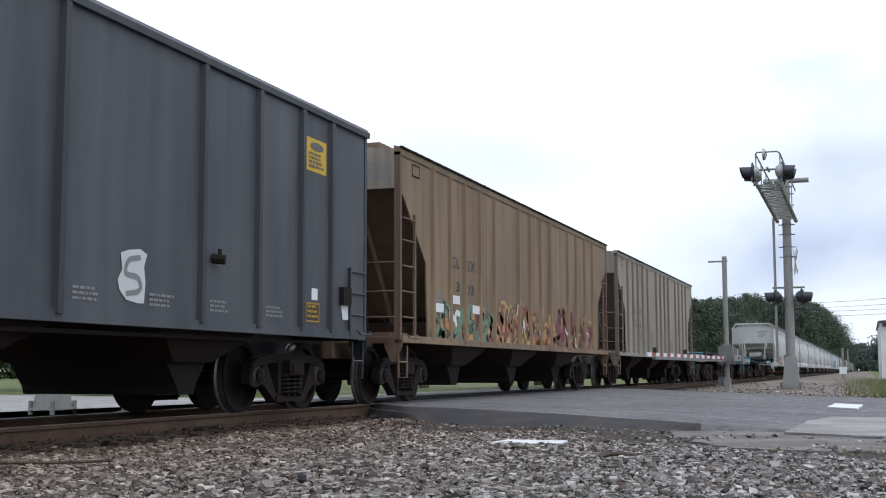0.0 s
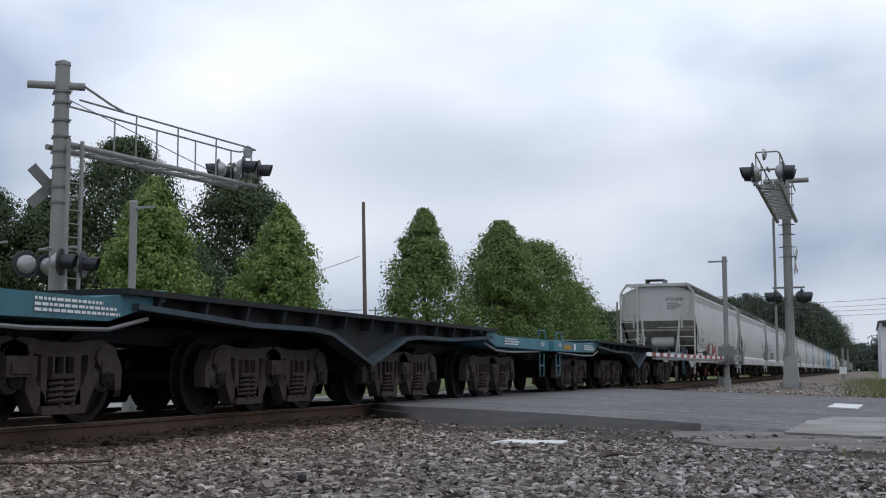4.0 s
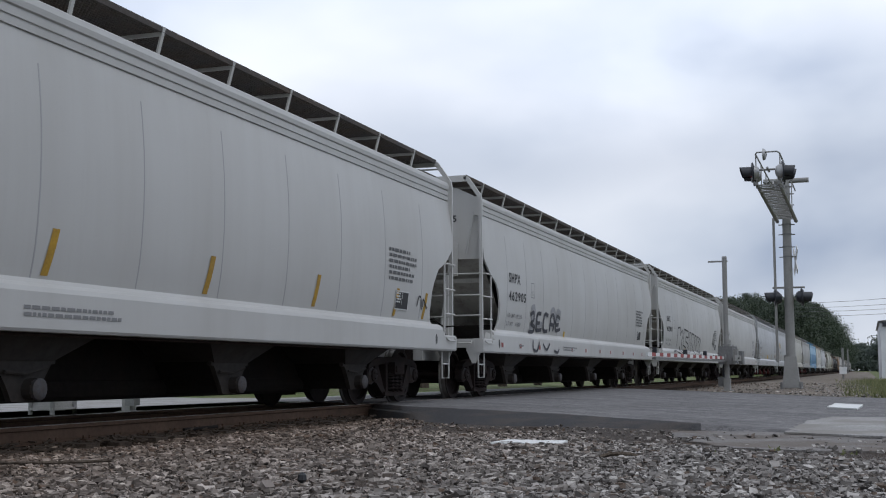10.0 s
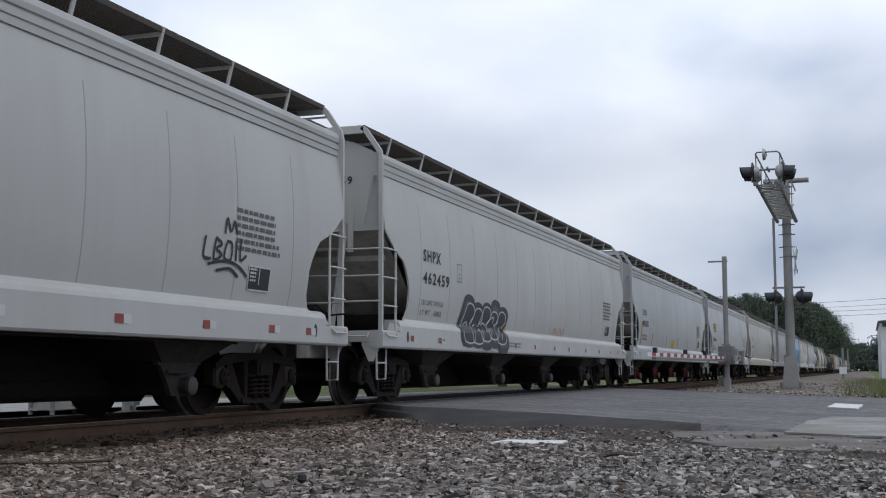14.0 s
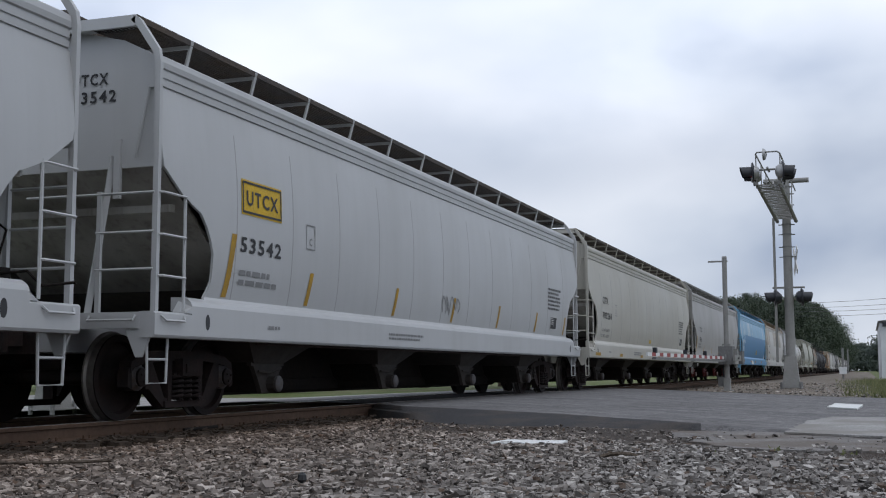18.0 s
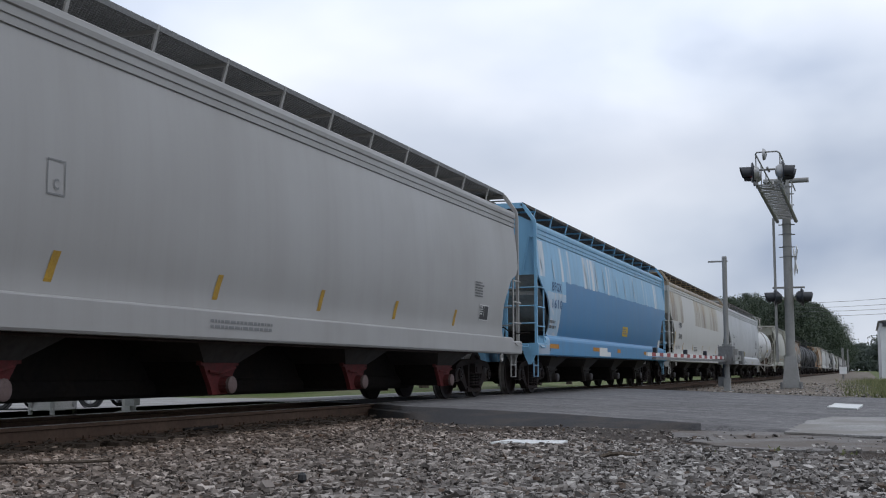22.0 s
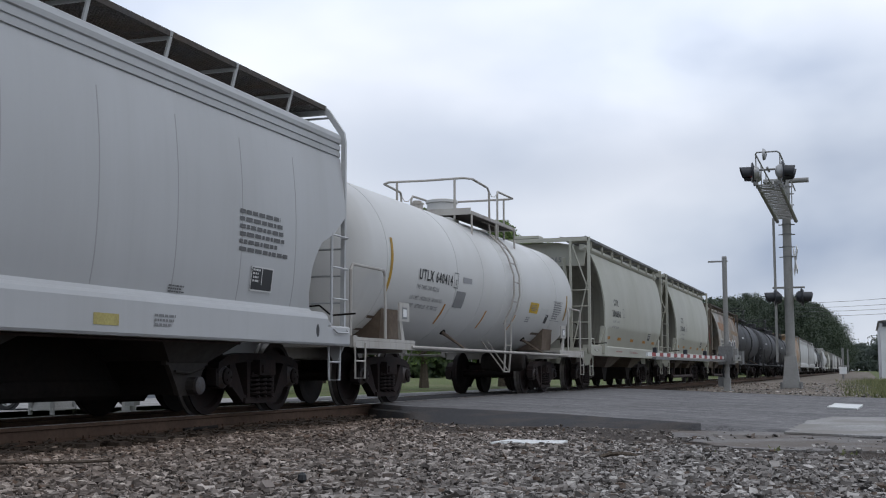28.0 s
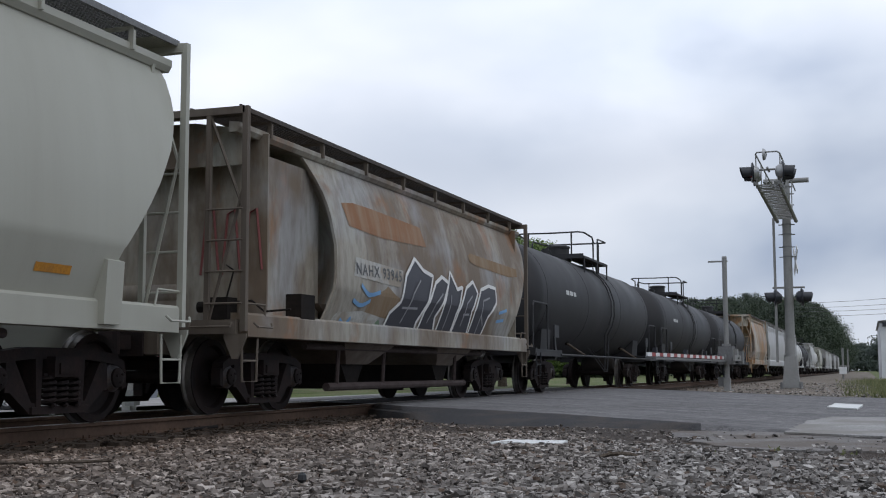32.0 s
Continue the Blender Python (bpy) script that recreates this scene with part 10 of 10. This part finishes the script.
part("body", (lambda b: (car_body(b), b)[1])(bmesh.new()), CAR_PAINT, saloon, smooth=True, angle=50)
for s in (1, -1):
    for nm, poly in (("rear_window", [(1.36, 0.95), (1.84, 1.30), (2.28, 1.33), (2.28, 0.95)]), ("front_window", [(2.36, 0.95), (2.36, 1.33), (2.82, 1.29), (3.34, 0.96)])):
        bm = bmesh.new()
        lo = [bm.verts.new((s * (0.925 - 0.62 * (z - 0.90) if z > 1.0 else 0.892), y, z)) for y, z in poly]
        hi = [bm.verts.new((v.co.x + s * 0.012, v.co.y, v.co.z)) for v in lo]
        for i in range(4):
            bm.faces.new((lo[i], lo[(i + 1) % 4], hi[(i + 1) % 4], hi[i]))
        bm.faces.new(lo)
        bm.faces.new(hi)
        part(nm, bm, GLASS, saloon)
    part("door_handle", box(bmesh.new(), s * 0.87 - 0.015, s * 0.87 + 0.02, 1.55, 1.72, 0.78, 0.81), CAR_PAINT, saloon)
    part("side_mirror", box(bmesh.new(), s * 0.95 - 0.08, s * 0.95 + 0.08, 3.10, 3.20, 0.93, 1.05), CAR_PAINT, saloon, bevel=0.02)
    part("head_light", box(bmesh.new(), s * 0.58 - 0.16, s * 0.58 + 0.16, 4.50, 4.66, 0.60, 0.72), HEADLAMP, saloon, "clear headlight", bevel=0.03)
    part("side_trim", box(bmesh.new(), s * 0.88 - 0.01, s * 0.88 + 0.012, 1.0, 3.6, 0.50, 0.56), CAR_PAINT, saloon)
    for y in (0.92, 3.72):
        part("wheel_arch", turned(bmesh.new(), [(s * 0.80, 0.37), (s * 0.886, 0.38), (s * 0.887, 0.345)], "x", 24, (0, y, 0.34), caps=False), BLACK, saloon)
part("windscreen", rings(bmesh.new(), [[(-0.62, 3.50, 1.03), (0.62, 3.50, 1.03), (0.50, 2.96, 1.39), (-0.50, 2.96, 1.39)], [(-0.62, 3.54, 1.06), (0.62, 3.54, 1.06), (0.50, 3.0, 1.42), (-0.50, 3.0, 1.42)]]), GLASS, saloon)
part("rear_screen", rings(bmesh.new(), [[(-0.60, 1.18, 1.12), (0.60, 1.18, 1.12), (0.50, 1.72, 1.39), (-0.50, 1.72, 1.39)], [(-0.60, 1.16, 1.14), (0.60, 1.16, 1.14), (0.50, 1.70, 1.41), (-0.50, 1.70, 1.41)]]), GLASS, saloon)
for s in (-1, 1):
    for z in (0.58, 0.46):
        part("grille_opening", box(bmesh.new(), s * 0.17 - 0.14, s * 0.17 + 0.14, 4.66, 4.765, z - 0.045, z + 0.045), BLACK, saloon)
part("bumper_slot", box(bmesh.new(), -0.5, 0.5, 4.60, 4.74, 0.27, 0.34), BLACK, saloon)


def car_rim(bm):
    turned(bm, [(-0.10, 0.225), (0.09, 0.225), (0.10, 0.20), (0.06, 0.19)], "x", 24, caps=False)
    for k in range(5):
        a = k * 1.2566
        c, s_ = math.cos(a), math.sin(a)
        prism_pts = [(0.03 * -s_ + 0.03 * c, 0.03 * c + 0.03 * s_), (-0.03 * -s_ + 0.03 * c, -0.03 * c + 0.03 * s_), (-0.045 * -s_ + 0.21 * c, -0.045 * c + 0.21 * s_), (0.045 * -s_ + 0.21 * c, 0.045 * c + 0.21 * s_)]
        prism(bm, prism_pts, "x", 0.05, 0.09)
    turned(bm, [(0.04, 0.06), (0.10, 0.055), (0.105, 0.02)], "x", 12)


CAR_WHEELS = []
for s in (1, -1):
    for y in (0.92, 3.72):
        tyre = place("wheel", shared("cartyre", lambda b: turned(b, [(-0.10, 0.22), (-0.105, 0.30), (-0.08, 0.325), (0.08, 0.325), (0.105, 0.30), (0.10, 0.22)], "x", 32, caps=False), "wheel", smooth=True), TYRE, saloon,
                     m=Matrix.Translation((s * 0.80, y, 0.325)), label="black tyre on a five-spoke alloy rim")
        place("rim", shared(("carrim", s), lambda b: [car_rim(b), bmesh.ops.scale(b, verts=b.verts, vec=(s, 1, 1))], "rim"), RIM, tyre)
        CAR_WHEELS.append((tyre, s, y))

# a small dark bird crossing the sky
bird = thing("bird", "small dark bird in flight", "bird")
part("body", turned(bmesh.new(), [(-0.07, 0.003), (-0.04, 0.015), (0.015, 0.022), (0.05, 0.014), (0.07, 0.003)], "y", 10), BLACK, bird, smooth=True)
WINGS = []
for s in (1, -1):
    bm = bmesh.new()
    rings(bm, [[(s * k * q, a, b), (s * k * q, c, b), (s * k * q, c, b + h), (s * k * q, a, b + h)] for k, q, a, c, b, h in ((0.02, 0.5, -0.03, 0.03, 0, 0.006), (0.14, 0.45, -0.025, 0.025, 0, 0.005), (0.26, 0.45, -0.04, -0.02, 0, 0.002))])
    WINGS.append((part("wing", bm, BLACK, bird), s))
part("tail", rings(bmesh.new(), [[(-0.01, -0.05, 0), (0.01, -0.05, 0), (0.01, -0.05, 0.005), (-0.01, -0.05, 0.005)], [(-0.025, -0.10, 0), (0.025, -0.10, 0), (0.025, -0.10, 0.003), (-0.025, -0.10, 0.003)]]), BLACK, bird)


# ---- what moves ----
def motions():
    ticks = [float(k) for k in range(33)]
    for car_ob, s0 in CARS:
        walk(car_ob, [(t, pose(TRACK_X, s0 - travelled(t), 0)) for t in ticks])
    # all wheelsets roll alike: one keyed wheelset for each place in a truck, and its turning is shared by the rest
    for axle, sets in WHEELS.items():
        walk(sets[0], [(k / 30, pose(0, axle, 0.457, rx=math.degrees(travelled(k / 30) / 0.457) % 360)) for k in range(961)])
        act, slot = sets[0].animation_data.action, sets[0].animation_data.action_slot
        for w in sets[1:]:
            w.rotation_mode = "QUATERNION"
            data = w.animation_data_create()
            data.action = act
            data.action_slot = slot
    # the sedan rolls up to the barrier and waits
    drive = [(0.0, 105.0), (5.0, 76.0), (10.0, 48.0), (14.0, 27.0), (17.0, 15.5), (18.5, 10.6), (19.5, 7.3), (20.0, 5.5), (20.4, 4.05), (20.8, 2.55), (21.2, 1.35), (21.6, 0.65),
             (22.0, 0.22), (22.4, 0.03), (22.8, 0.0), (24.0, 0.0), (28.0, 0.0), (32.0, 0.0)]
    hx, hy = 0.995, 0.100
    front = (-19.83, 27.99)
    rz = math.degrees(math.atan2(hy, hx)) - 90
    nx, ny = hy, -hx          # towards the car's off side
    ox, oy = front[0] - hx * 3.72 + nx * 0.8 * -1, front[1] - hy * 3.72 + ny * 0.8 * -1
    rise = [max(0.0, 1 - d / 4) for t, d in drive]
    walk(saloon, [(t, pose(ox - hx * d, oy - hy * d, -0.560, rx=1.7 * r, rz=rz)) for (t, d), r in zip(drive, rise)])
    times = [k / 15 for k in range(481)]
    back = [float(np.interp(t, [r[0] for r in drive], [r[1] for r in drive])) for t in times]
    for w, s, y in CAR_WHEELS:
        walk(w, [(t, pose(s * 0.80, y, 0.325, rx=math.degrees(d / 0.325) % 360)) for t, d in zip(times, back)])
    # the bird darts over the train and away
    flight = [(0.0, (-170, 30, 6.0)), (6.0, (-95, 34, 4.0)), (11.0, (-33, 36, 3.0))]
    for t, u, rise, d in ((12.3, 640, 0.087, 30), (12.6, 985, 0.134, 26), (12.8, 1245, 0.168, 24), (12.9, 1379, 0.185, 23), (13.0, 1533, 0.204, 22), (13.3, 2060, 0.27, 20)):
        flight.append((t, tuple(polar(px(u), d, 0.513 + rise * d))))
    flight += [(16.0, (40, 35, 9)), (32.0, (260, 60, 14))]
    walk(bird, [(t, pose(*p, rz=-70)) for t, p in flight])
    for wing, s in WINGS:
        walk(wing, [(k / 6, pose(0, 0, 0, ry=s * (28 if k % 2 else -18))) for k in range(193)])


motions()
